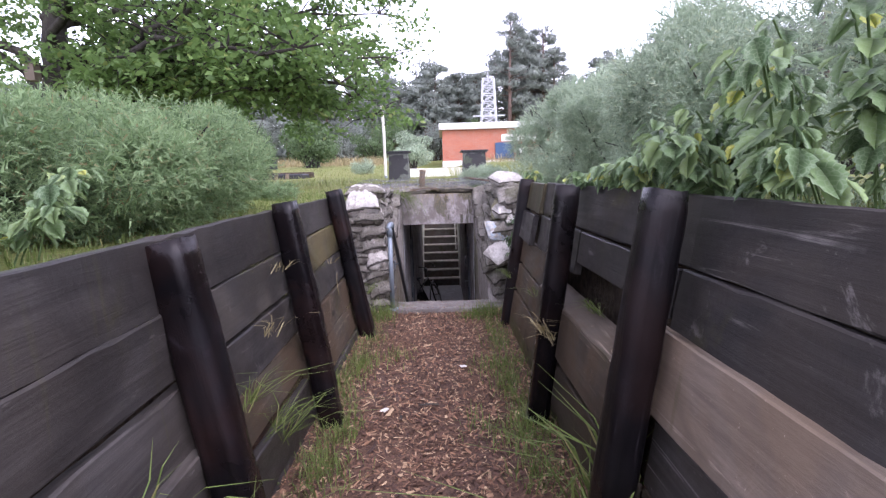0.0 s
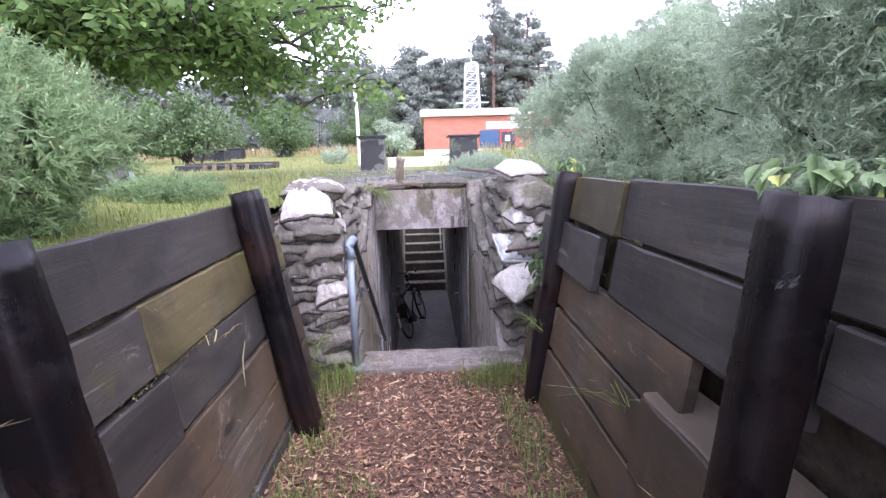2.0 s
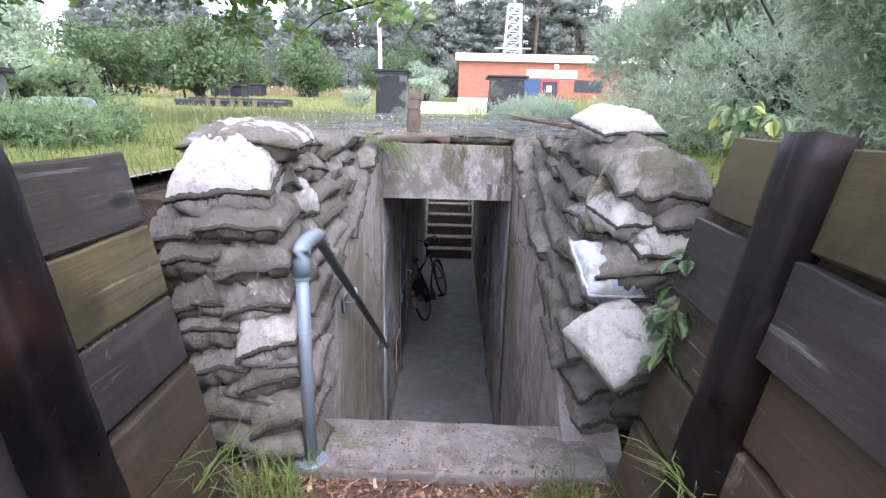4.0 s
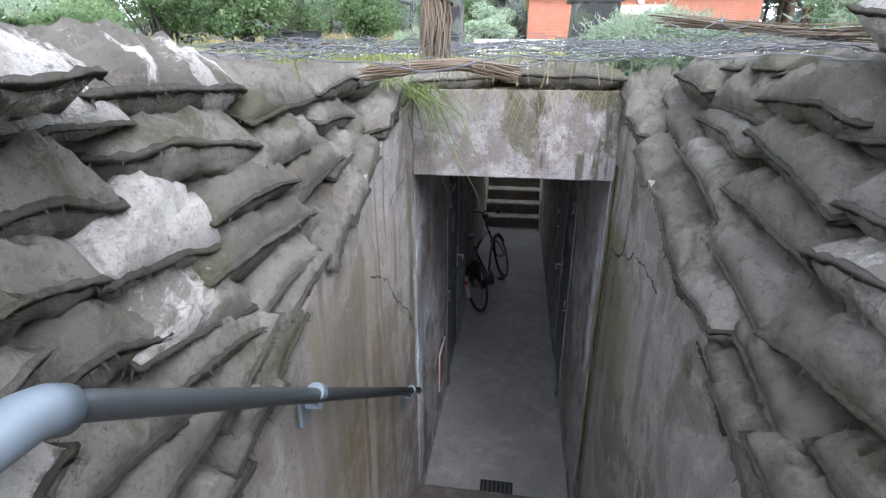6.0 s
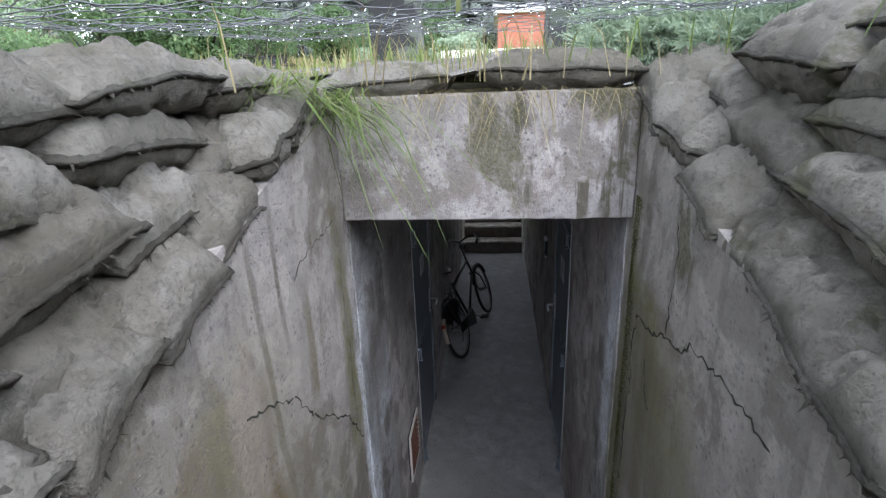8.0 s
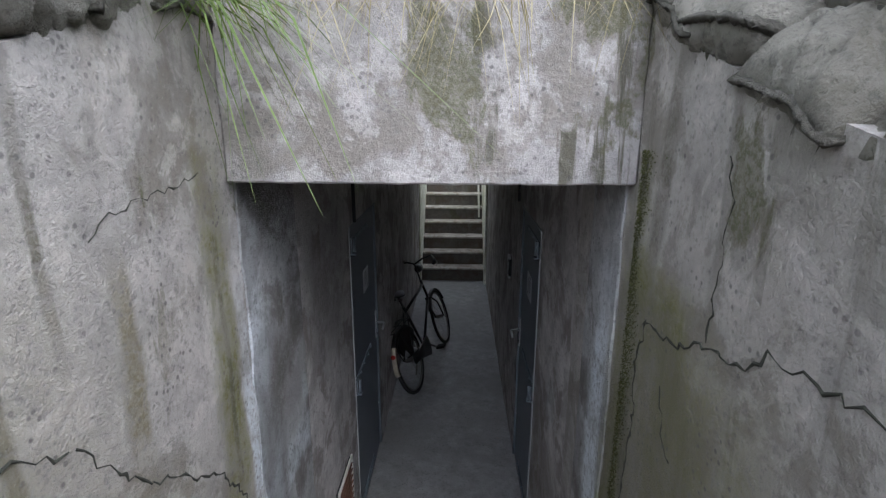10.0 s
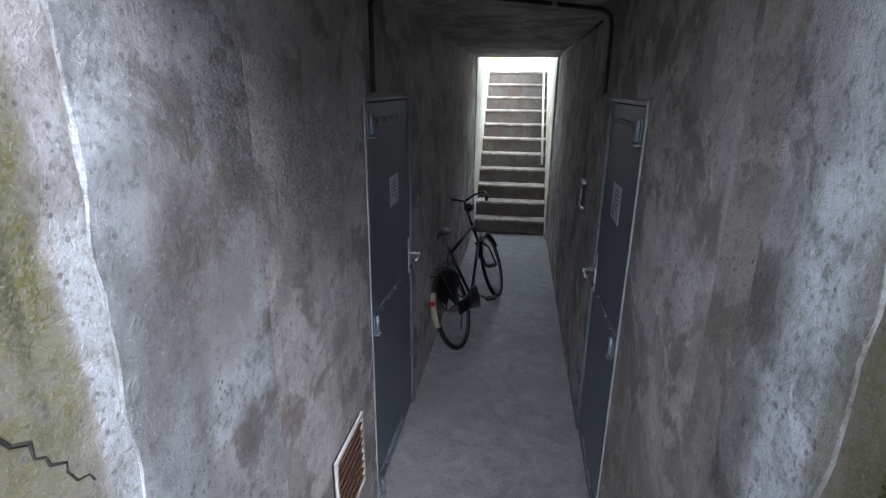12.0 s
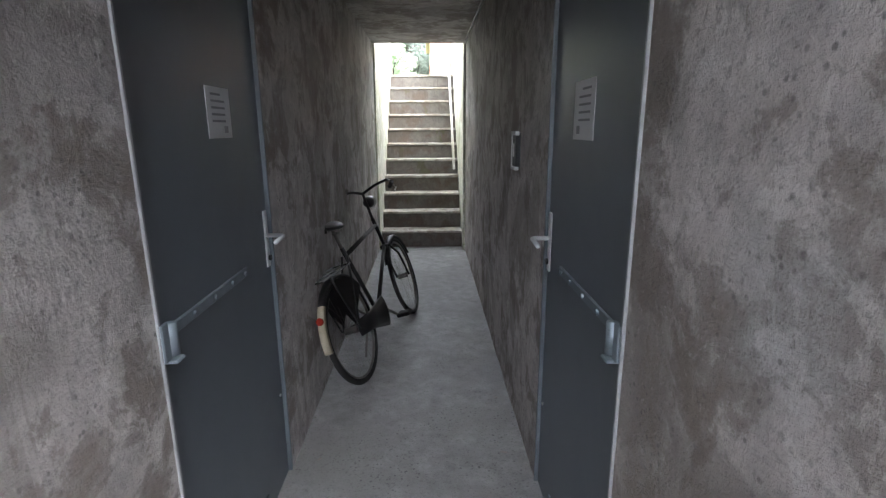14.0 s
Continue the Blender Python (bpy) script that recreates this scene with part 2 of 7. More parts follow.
def sacking(name, base, white=0.0):
    """Weathered woven sandbag cloth; white: how much old lime paint is left on it."""
    w = Nodes(name, 0.85, 0, 0.25)
    o = w.coords()
    r = w.chance()
    weave = w.n.new("ShaderNodeTexWave")
    weave.inputs["Scale"].default_value, weave.inputs["Distortion"].default_value = 70, 1.5
    w.l.new(o, weave.inputs["Vector"])
    p = w.world_coords()
    blot, dirt, fine = w.noise(p, 5.0, 8, 0.66, 0.6), w.noise(p, 13, 8, 0.70), w.noise(p, 90, 5, 0.75)
    c = w.mix(r, (base[0] * 0.62, base[1] * 0.62, base[2] * 0.58), tuple(v * 1.22 for v in base))
    c = w.mix(w.ramp(blot, [(0.46, 0.0), (0.60, 0.55)]), c, (base[0] * 0.55, base[1] * 0.53, base[2] * 0.45))
    c = w.mix(w.ramp(w.noise(p, 8.0, 8, 0.7, 0.4), [(0.52, 0.0), (0.64, 0.40)]), c, tuple(min(1, v * 1.4) for v in base))
    c = w.mix(w.ramp(w.noise(p, 26, 6, 0.7), [(0.53, 0.0), (0.64, 0.55)]), c, tuple(v * 0.42 for v in base))
    c = w.mix(w.ramp(w.noise(p, 3.0, 7, 0.66, 0.5), [(0.56, 0.0), (0.62, 0.7)]), c, (0.105, 0.105, 0.055))
    if white:
        lo = 0.66 - 0.4 * white
        c = w.mix(w.ramp(w.noise(p, 4.2, 8, 0.68, 0.7), [(lo, 0.0), (lo + 0.05, 1.0)]), c, (0.66, 0.63, 0.57))
        c = w.mix(w.ramp(dirt, [(0.50, 0.0), (0.64, 0.55)]), c, (0.30, 0.26, 0.20))
    c = w.mix(w.ramp(fine, [(0.34, 0.5), (0.46, 0.0)]), c, tuple(v * 0.35 for v in base))
    w.colour(c)
    w.bump(w.maths('ADD', w.maths('MULTIPLY', weave.outputs["Fac"], 0.06), w.maths('ADD', fine, w.maths('MULTIPLY', dirt, 2.2))), 0.95, 0.016)
    return w.mat


M = {}
OLIVE, DAMP, RUSTY, BLOOM = (0.155, 0.150, 0.036), (0.085, 0.078, 0.052), (0.165, 0.122, 0.058), (0.70, 0.74, 0.78)
OUT = ((0.415, 0.382, 0.352), (0.225, 0.200, 0.170), (0.090, 0.088, 0.034), 0.60, 0.35, 0.1, 0.85, 2.3, 60, 0.15, 0.40)
M["concrete_west"] = concrete("stained_west_concrete", *OUT, marks=(
    (8.645, 0.0, 0.50, -1.80, 0.035, BLOOM, 0.9), (8.53, 0.0, 0.85, -0.60, 0.075, OLIVE, 0.95), (8.53, 0.0, 0.60, -0.30, 0.016, DAMP, 0.7), (8.14, 0.02, 0.62, 0.05, 0.035, (0.150, 0.125, 0.055), 0.85),
    (7.17, 0.0, 0.72, 0.25, 0.020, DAMP, 0.8), (7.86, -0.05, 0.95, -0.20, 0.018, DAMP, 0.8), (7.98, 0.0, 1.0, 0.40, 0.012, DAMP, 0.8), (7.55, 0.1, 0.62, -0.40, 0.07, OLIVE, 0.55),
    (7.45, 0.0, 0.80, -1.00, 0.60, (0.270, 0.238, 0.150), 0.65), (7.35, 0.0, 0.60, -0.90, 0.14, RUSTY, 0.9), (7.75, 0.0, 0.50, -1.10, 0.09, RUSTY, 0.9), (7.55, 0.0, 0.35, -1.0, 0.03, DAMP, 0.8), (8.0, 0.0, 0.0, -1.3, 0.05, RUSTY, 0.9), (7.10, 0.0, 0.5, -0.3, 0.05, OLIVE, 0.7), (7.70, 0.0, 0.60, 0.05, 0.07, (0.47, 0.40, 0.33), 0.6), (6.95, 0.0, 0.45, -0.55, 0.045, RUSTY, 0.6),
    (8.30, 0.0, 0.60, 0.10, 0.11, (0.52, 0.47, 0.43), 0.5), (8.10, 0.0, 0.02, -1.1, 0.25, (0.20, 0.19, 0.10), 0.55)))
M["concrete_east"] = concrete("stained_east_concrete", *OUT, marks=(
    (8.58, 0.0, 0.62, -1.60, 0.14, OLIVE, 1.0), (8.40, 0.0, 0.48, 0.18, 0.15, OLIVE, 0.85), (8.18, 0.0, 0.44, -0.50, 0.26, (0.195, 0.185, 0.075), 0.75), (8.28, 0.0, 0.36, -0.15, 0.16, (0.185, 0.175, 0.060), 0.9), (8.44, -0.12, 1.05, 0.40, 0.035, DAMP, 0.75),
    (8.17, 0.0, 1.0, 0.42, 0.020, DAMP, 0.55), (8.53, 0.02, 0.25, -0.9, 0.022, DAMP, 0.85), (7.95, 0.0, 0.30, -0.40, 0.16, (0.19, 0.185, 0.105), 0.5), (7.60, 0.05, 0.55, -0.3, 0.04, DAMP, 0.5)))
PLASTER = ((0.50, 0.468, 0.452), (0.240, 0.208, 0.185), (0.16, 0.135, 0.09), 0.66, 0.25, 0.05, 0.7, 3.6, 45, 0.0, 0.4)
# the first mark darkens the upper wall a little way inside the lintel
M["plaster_west"] = concrete("patchy_west_plaster", *PLASTER, marks=(
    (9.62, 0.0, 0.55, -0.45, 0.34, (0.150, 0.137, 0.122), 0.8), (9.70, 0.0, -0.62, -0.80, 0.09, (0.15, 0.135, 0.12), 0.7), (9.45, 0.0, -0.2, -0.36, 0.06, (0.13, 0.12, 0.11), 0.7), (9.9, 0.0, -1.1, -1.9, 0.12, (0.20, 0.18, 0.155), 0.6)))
M["plaster_east"] = concrete("damp_east_plaster", *PLASTER, marks=(
    (9.62, 0.0, -0.80, -2.0, 0.42, (0.185, 0.155, 0.115), 0.8), (10.0, 0.0, -0.20, -0.36, 0.08, (0.16, 0.145, 0.125), 0.8), (9.60, 0.0, -0.45, -0.75, 0.12, (0.50, 0.53, 0.54), 0.45), (9.95, 0.0, -0.7, -1.3, 0.07, (0.19, 0.16, 0.12), 0.6)))
M["lintel"] = concrete("lintel_concrete", (0.375, 0.345, 0.330), (0.215, 0.190, 0.165), (0.095, 0.090, 0.040), 0.56, 0.95, 0.1, 0.7, 2.9, 60, 0.3, 0.45)
M["concrete_in"] = concrete("damp_plaster", (0.50, 0.468, 0.452), (0.240, 0.208, 0.185), (0.16, 0.135, 0.09), 0.66, 0.25, 0.05, 0.7, 3.6, 45, 0.0, 0.4)
SKIM = ((0.385, 0.378, 0.375), (0.145, 0.132, 0.118), (0.12, 0.11, 0.08), 0.60, 0.25, 0.1, 0.9, 2.6, 40, 0.2, 0.45)
# blue-white bands, with darker patches on the upper part under the lintel
M["skim_west"] = concrete("blue_white_skim", *SKIM, marks=(
    (8.705, 0.0, 0.55, -1.8, 0.12, BLOOM, 1.0), (8.78, 0.0, 0.10, -0.75, 0.11, (0.090, 0.084, 0.078), 0.75), (9.03, 0.0, -0.38, -0.58, 0.15, (0.50, 0.53, 0.56), 0.9), (9.14, 0.0, -0.20, -0.36, 0.03, (0.50, 0.53, 0.56), 0.8), (8.95, 0.0, 0.06, -0.16, 0.10, (0.085, 0.078, 0.070), 0.85),
    (8.95, 0.0, 0.20, -0.36, 0.20, (0.130, 0.117, 0.105), 0.75), (9.08, 0.0, 0.30, 0.0, 0.06, (0.10, 0.09, 0.08), 0.6)))
M["skim_east"] = concrete("pale_skim", *SKIM, marks=((8.80, 0.0, 0.35, -0.80, 0.09, BLOOM, 0.9), (8.71, 0.0, 0.30, -1.5, 0.02, OLIVE, 0.6)))
M["limewash"] = concrete("old_limewash", (0.82, 0.82, 0.72), (0.56, 0.55, 0.42), (0.36, 0.38, 0.17), 0.58, 0.3, 0.0, 0.4, 1.8, 60, 0.0, 0.2)
M["floor_in"] = concrete("worn_screed", (0.275, 0.270, 0.262), (0.235, 0.23, 0.22), (0.27, 0.215, 0.19), 0.66, 0.05, 0.2, 0.15, 1.2, 90, 0.0, 0.08)
M["sill"] = concrete("sill_concrete", (0.215, 0.195, 0.175), (0.13, 0.115, 0.10), (0.10, 0.10, 0.04), 0.58, 0.2, 0.1, 0.5, 5.0, 50, 0.0, 0.5)
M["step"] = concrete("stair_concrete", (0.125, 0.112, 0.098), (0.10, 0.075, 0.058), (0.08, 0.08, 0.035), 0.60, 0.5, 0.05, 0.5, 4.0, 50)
# tread slabs of the far stair, far paler than its dark risers
M["nosing"] = concrete("pale_tread_concrete", (0.46, 0.43, 0.38), (0.30, 0.26, 0.21), (0.2, 0.18, 0.1), 0.66, 0.3, 0.0, 0.5, 6.0, 60)
M["plank"] = wood("dark_boards", (0.037, 0.034, 0.032), (0.092, 0.085, 0.078), 0.5, 1, (0.062, 0.050, 0.038), 0.45, (0.062, 0.060, 0.024), 0.5, 0.7)
M["plank_grey"] = wood("grey_boards", (0.044, 0.041, 0.038), (0.102, 0.095, 0.086), 0.55, 1, (0.072, 0.060, 0.043), 0.5, (0.070, 0.068, 0.029), 0.5, 0.7)
M["plank_ochre"] = wood("mossy_ochre_boards", (0.048, 0.042, 0.026), (0.118, 0.104, 0.058), 0.5, 1, (0.128, 0.102, 0.042), 0.7, (0.085, 0.084, 0.028), 0.4, 0.7)
M["plank_pale"] = wood("brown_boards", (0.050, 0.041, 0.031), (0.112, 0.092, 0.068), 0.6, 1, (0.105, 0.066, 0.034), 0.5, (0.07, 0.066, 0.03), 0.4)
M["plank_tan"] = wood("tan_boards", (0.180, 0.140, 0.105), (0.330, 0.270, 0.210), 0.6, 1, (0.26, 0.18, 0.11), 0.45, (0.11, 0.095, 0.045), 0.35)
M["plank_ledge"] = wood("worn_ledge_board", (0.110, 0.088, 0.066), (0.210, 0.170, 0.130), 0.6, 1, (0.17, 0.12, 0.075), 0.4, (0.09, 0.08, 0.04), 0.4)
M["post"] = wood("tarred_posts", (0.0045, 0.0040, 0.0048), (0.011, 0.0090, 0.0105), 0.34, 2, (0.045, 0.018, 0.011), 0.25, (0.030, 0.013, 0.009), 0.6, 0.8)
M["bag"] = sacking("grey_sacking", (0.290, 0.270, 0.236))
M["bag_part"] = sacking("limed_sacking", (0.30, 0.28, 0.25), 0.40)
M["bag_white"] = sacking("white_sacking", (0.34, 0.32, 0.28), 0.72)
M["bag_thread"] = sacking("frayed_seam", (0.115, 0.106, 0.090))
M["flap"] = sacking("olive_sacking", (0.265, 0.250, 0.165))
w = Nodes("torn_white_plastic", 0.3)
p = w.coords()
c = w.mix(w.ramp(w.noise(p, 7, 3), [(0.48, 0.0), (0.50, 1.0)]), (0.42, 0.43, 0.43), (0.30, 0.37, 0.42))
c = w.mix(w.ramp(w.noise(p, 9, 4), [(0.56, 0.0), (0.58, 1.0)]), c, (0.46, 0.42, 0.32))
w.colour(w.mix(w.ramp(w.noise(p, 5, 6, 0.7), [(0.52, 0.0), (0.60, 0.7)]), c, (0.27, 0.24, 0.19)))
w.bump(w.noise(p, 30, 5, 0.6, 1.0), 0.6, 0.01)
M["plastic"] = w.mat
M["galv"] = plain("galvanised_steel", (0.20, 0.240, 0.27), 0.5, 0.25, 0.35, 25)
M["rail_dark"] = plain("grey_painted_pipe", (0.075, 0.085, 0.088), 0.4, 0.3, 0.3, 20)
M["door"] = plain("blue_grey_paint", (0.122, 0.143, 0.165), 0.40, 0.0, 0.16, 8, 0.08)
M["door_frame"] = plain("pale_frame_paint", (0.30, 0.31, 0.315), 0.55, 0.0, 0.35, 18)
M["steel"] = plain("bright_steel", (0.62, 0.63, 0.64), 0.4, 0.35, 0.15, 40)
M["dark_metal"] = plain("dark_metal", (0.030, 0.030, 0.032), 0.5, 0.4, 0.4, 30)
M["paper"] = plain("printed_paper", (0.62, 0.63, 0.65), 0.7, 0, 0.06, 20, 0.05)
M["ink"] = plain("ink", (0.27, 0.27, 0.29), 0.8, 0, 0.05)
M["bike_black"] = plain("worn_black_enamel", (0.016, 0.015, 0.015), 0.35, 0.1, 0.4, 40)
M["rubber"] = plain("tyre_rubber", (0.020, 0.019, 0.018), 0.75, 0, 0.3, 50)
M["rust_chrome"] = plain("dull_chrome", (0.22, 0.205, 0.19), 0.35, 0.85, 0.35, 30)
M["leather"] = plain("black_leather", (0.025, 0.022, 0.020), 0.5, 0, 0.4, 60, 0.4)
M["white_paint"] = plain("old_white_paint", (0.66, 0.64, 0.58), 0.6, 0, 0.15, 12)
M["cream"] = plain("chipped_cream_paint", (0.42, 0.37, 0.27), 0.6, 0, 0.45, 30)
M["red_glass"] = plain("red_reflector", (0.35, 0.03, 0.02), 0.25)
M["vent_brown"] = plain("rust_brown_slats", (0.16, 0.075, 0.045), 0.7, 0.1, 0.35, 25)
M["wire"] = plain("weathered_wire", (0.16, 0.165, 0.17), 0.45, 0.5, 0.5, 60)
M["reed"] = foliage("dry_reed", (0.070, 0.052, 0.038), (0.24, 0.188, 0.130), None, 0.05, 0.7)
M["moss_light"] = foliage("joint_moss", (0.075, 0.076, 0.026), (0.19, 0.185, 0.075), None, 0.1, 0.8)
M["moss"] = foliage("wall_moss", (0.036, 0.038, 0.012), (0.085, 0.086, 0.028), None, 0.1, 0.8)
w = Nodes("pale_sand", 0.95, 0, 0.2)
w.colour(w.mix(w.ramp(w.noise(w.world_coords(), 3.0, 7), [(0.4, 0.0), (0.6, 1.0)]), (0.42, 0.38, 0.31), (0.60, 0.56, 0.49)))
M["sand"] = w.mat
M["drop"] = None
w = Nodes("water_drop", 0.03)
w.b.inputs["Transmission Weight"].default_value = 1.0
w.b.inputs["IOR"].default_value = 1.33
w.colour((0.95, 0.97, 0.98))
M["drop"] = w.mat
M["bark"] = concrete("oak_bark", (0.045, 0.038, 0.032), (0.028, 0.023, 0.019), (0.04, 0.045, 0.02), 0.58, 0.7, 0, 1.0, 5.0, 30)
M["pine_bark"] = concrete("pine_bark", (0.15, 0.10, 0.075), (0.09, 0.06, 0.045), (0.08, 0.08, 0.04), 0.62, 0.7, 0, 1.0, 3.0, 20)
M["oak_leaf"] = foliage("oak_leaves", (0.065, 0.125, 0.040), (0.165, 0.265, 0.080), (0.24, 0.29, 0.09), 0.5)
M["gorse"] = foliage("gorse_needles", (0.185, 0.252, 0.170), (0.41, 0.495, 0.355), (0.46, 0.48, 0.30), 0.5)
M["gorse_light"] = foliage("young_gorse", (0.080, 0.135, 0.062), (0.265, 0.375, 0.180), (0.27, 0.19, 0.10), 0.5)
M["shrub"] = foliage("shrub_leaves", (0.050, 0.092, 0.040), (0.125, 0.190, 0.080), (0.18, 0.22, 0.10), 0.35)
# paled to grey-green: the haze of the distance is put into this colour
M["pine"] = foliage("hazed_pine_needles", (0.135, 0.162, 0.140), (0.215, 0.245, 0.205), None, 0.3)
M["nettle"] = foliage("broad_leaves", (0.055, 0.100, 0.036), (0.13, 0.20, 0.078), (0.30, 0.30, 0.05), 0.35, 0.4)
M["grass"] = foliage("grass_blades", (0.075, 0.115, 0.026), (0.17, 0.225, 0.060), (0.30, 0.26, 0.12), 0.35)
M["dry_grass"] = foliage("dry_grass", (0.18, 0.15, 0.07), (0.34, 0.29, 0.15), None, 0.3)
M["field"] = foliage("meadow_grass", (0.13, 0.16, 0.045), (0.25, 0.275, 0.10), (0.33, 0.28, 0.15), 0.3)

w = Nodes("meadow_turf", 0.95, 0, 0.2)
p = w.world_coords()
c = w.mix(w.ramp(w.noise(p, 0.35, 6), [(0.35, 0.0), (0.65, 1.0)]), (0.12, 0.155, 0.035), (0.215, 0.225, 0.075))
c = w.mix(w.ramp(w.noise(p, 2.5, 6), [(0.52, 0.0), (0.72, 0.7)]), c, (0.23, 0.18, 0.10))
w.colour(w.mix(w.ramp(w.noise(p, 30, 5), [(0.3, 0.7), (0.55, 0.0)]), c, (0.05, 0.06, 0.02)))
w.bump(w.noise(p, 18, 6), 0.8, 0.04)
M["turf"] = w.mat

w = Nodes("dark_soil", 0.95, 0, 0.2)
p = w.world_coords()
w.colour(w.mix(w.ramp(w.noise(p, 14, 7), [(0.35, 0.0), (0.65, 1.0)]), (0.035, 0.026, 0.02), (0.09, 0.07, 0.05)))
w.bump(w.noise(p, 22, 6), 0.8, 0.03)
M["soil"] = w.mat

w = Nodes("wood_chip_bed", 0.85, 0, 0.3)
p = w.world_coords()
chipn = w.noise(w.world_coords((1, 1, 1)), 55, 4, 0.7, 1.5)
c = w.mix(w.ramp(chipn, [(0.3, 0.0), (0.7, 1.0)]), (0.045, 0.028, 0.020), (0.20, 0.115, 0.072))
c = w.mix(w.ramp(w.noise(p, 1.7, 4), [(0.45, 0.0), (0.65, 0.7)]), c, (0.105, 0.070, 0.058))
w.colour(c)
w.bump(chipn, 0.8, 0.02)
M["chipbed"] = w.mat

w = Nodes("wood_chips", 0.8, 0, 0.3)
w.colour(w.ramp(w.island(), [(0.0, (0.055, 0.033, 0.025)), (0.45, (0.155, 0.084, 0.054)), (0.80, (0.27, 0.155, 0.088)), (1.0, (0.44, 0.32, 0.19))]))
M["chips"] = w.mat

w = Nodes("red_brick", 0.85, 0, 0.25)
bt = w.n.new("ShaderNodeTexBrick")
bt.inputs["Scale"].default_value = 1.0
bt.inputs["Brick Width"].default_value, bt.inputs["Row Height"].default_value, bt.inputs["Mortar Size"].default_value = 0.24, 0.075, 0.008
bt.inputs["Color1"].default_value, bt.inputs["Color2"].default_value, bt.inputs["Mortar"].default_value = (0.40, 0.135, 0.075, 1), (0.33, 0.105, 0.06, 1), (0.30, 0.22, 0.18, 1)
rot = w.n.new("ShaderNodeMapping")
rot.inputs["Rotation"].default_value = (radians(90), 0, 0)
w.l.new(w.tc.outputs["Object"], rot.inputs["Vector"])
w.l.new(rot.outputs[0], bt.inputs["Vector"])
w.colour(w.mix(w.ramp(w.noise(w.coords(), 1.2, 5), [(0.4, 0.0), (0.7, 0.35)]), bt.outputs["Color"], (0.30, 0.10, 0.06)))
w.bump(bt.outputs["Fac"], -0.4, 0.01)
M["brick"] = w.mat

w = Nodes("camouflage_paint", 0.7)
p = w.coords()
c = w.mix(w.ramp(w.noise(p, 2.6, 2), [(0.47, 0.0), (0.49, 1.0)]), (0.028, 0.028, 0.030), (0.115, 0.125, 0.105))
c = w.mix(w.ramp(w.noise(p, 3.7, 2, 0.5, 0.3), [(0.58, 0.0), (0.60, 1.0)]), c, (0.055, 0.07, 0.045))
w.colour(w.mix(w.ramp(w.noise(p, 30, 5), [(0.35, 0.4), (0.55, 0.0)]), c, (0.02, 0.02, 0.02)))
M["camo"] = w.mat
M["dark_panel"] = plain("dark_panel", (0.022, 0.024, 0.028), 0.5, 0, 0.3, 6)
M["blue_panel"] = plain("blue_panel", (0.02, 0.06, 0.13), 0.5, 0, 0.2, 5)
M["red_paint"] = plain("red_paint", (0.42, 0.045, 0.05), 0.5, 0, 0.2, 5)
M["tarp_green"] = plain("pale_green_tarpaulin", (0.33, 0.42, 0.33), 0.45, 0, 0.2, 4, 0.4)
M["roof_white"] = plain("white_roof_edge", (0.62, 0.62, 0.60), 0.6, 0, 0.15, 3)
M["mast"] = plain("grey_lattice_steel", (0.58, 0.60, 0.62), 0.5, 0.2, 0.1, 3)
M["pole_wood"] = plain("old_pole", (0.16, 0.13, 0.10), 0.8, 0, 0.4, 12, 0.4)
M["crack"] = plain("crack_shadow", (0.03, 0.03, 0.022), 0.95, 0, 0.4, 40)
M["gravel"] = concrete("gritty_soil", (0.20, 0.185, 0.17), (0.10, 0.085, 0.07), (0.10, 0.12, 0.04), 0.58, 0.0, 0.0, 1.0, 4.0, 40, 0.0, 0.4)

# ---- building tools ----
def fast_mesh(name, verts, k):
    """A mesh of separate k-cornered faces from an array (n, k, 3)."""
    v = np.asarray(verts, np.float32).reshape(-1, 3)
    n = len(v) // k
    me = bpy.data.meshes.new(name)
    me.vertices.add(len(v))
    me.vertices.foreach_set("co", v.ravel())
    me.loops.add(len(v))
    me.loops.foreach_set("vertex_index", np.arange(len(v), dtype=np.int32))
    me.polygons.add(n)
    me.polygons.foreach_set("loop_start", np.arange(0, len(v), k, dtype=np.int32))
    me.update(calc_edges=True)
    return me


def shown(name, me, material, parent=None, label="", m=None, smooth=False):
    ob = new(name, me)
    if material and not me.materials:
        me.materials.append(material)
    if smooth:
        for f in me.polygons:
            f.use_smooth = True
    if parent is not None:
        ob.parent = parent
    if m is not None:
        ob.matrix_basis = m
    if label:
        ob["label"] = label
    return ob


def part(name, bm, material, parent=None, label="", m=None, smooth=False):
    me = bpy.data.meshes.new(name)
    bm.to_mesh(me)
    bm.free()
    return shown(name, me, material, parent, label, m, smooth)


def thing(name, label, category, group="", m=None):
    e = new(name)
    if m is not None:
        e.matrix_basis = m
    return tagged(e, label, category, group)


def add_box(bm, lo, hi, m=None):
    c = [(a + b) / 2 for a, b in zip(lo, hi)]
    s = [b - a for a, b in zip(lo, hi)]
    mm = Matrix.Translation(c) @ Matrix.Diagonal((*s, 1))
    if m is not None:
        mm = m @ mm
    return bmesh.ops.create_cube(bm, size=1.0, matrix=mm)["verts"]


def box_bm(lo, hi, bevel=0.0, seg=1, m=None):
    bm = bmesh.new()
    add_box(bm, lo, hi, m)
    if bevel:
        bmesh.ops.bevel(bm, geom=bm.edges[:], offset=bevel, segments=seg, affect='EDGES', profile=0.6)
    return bm


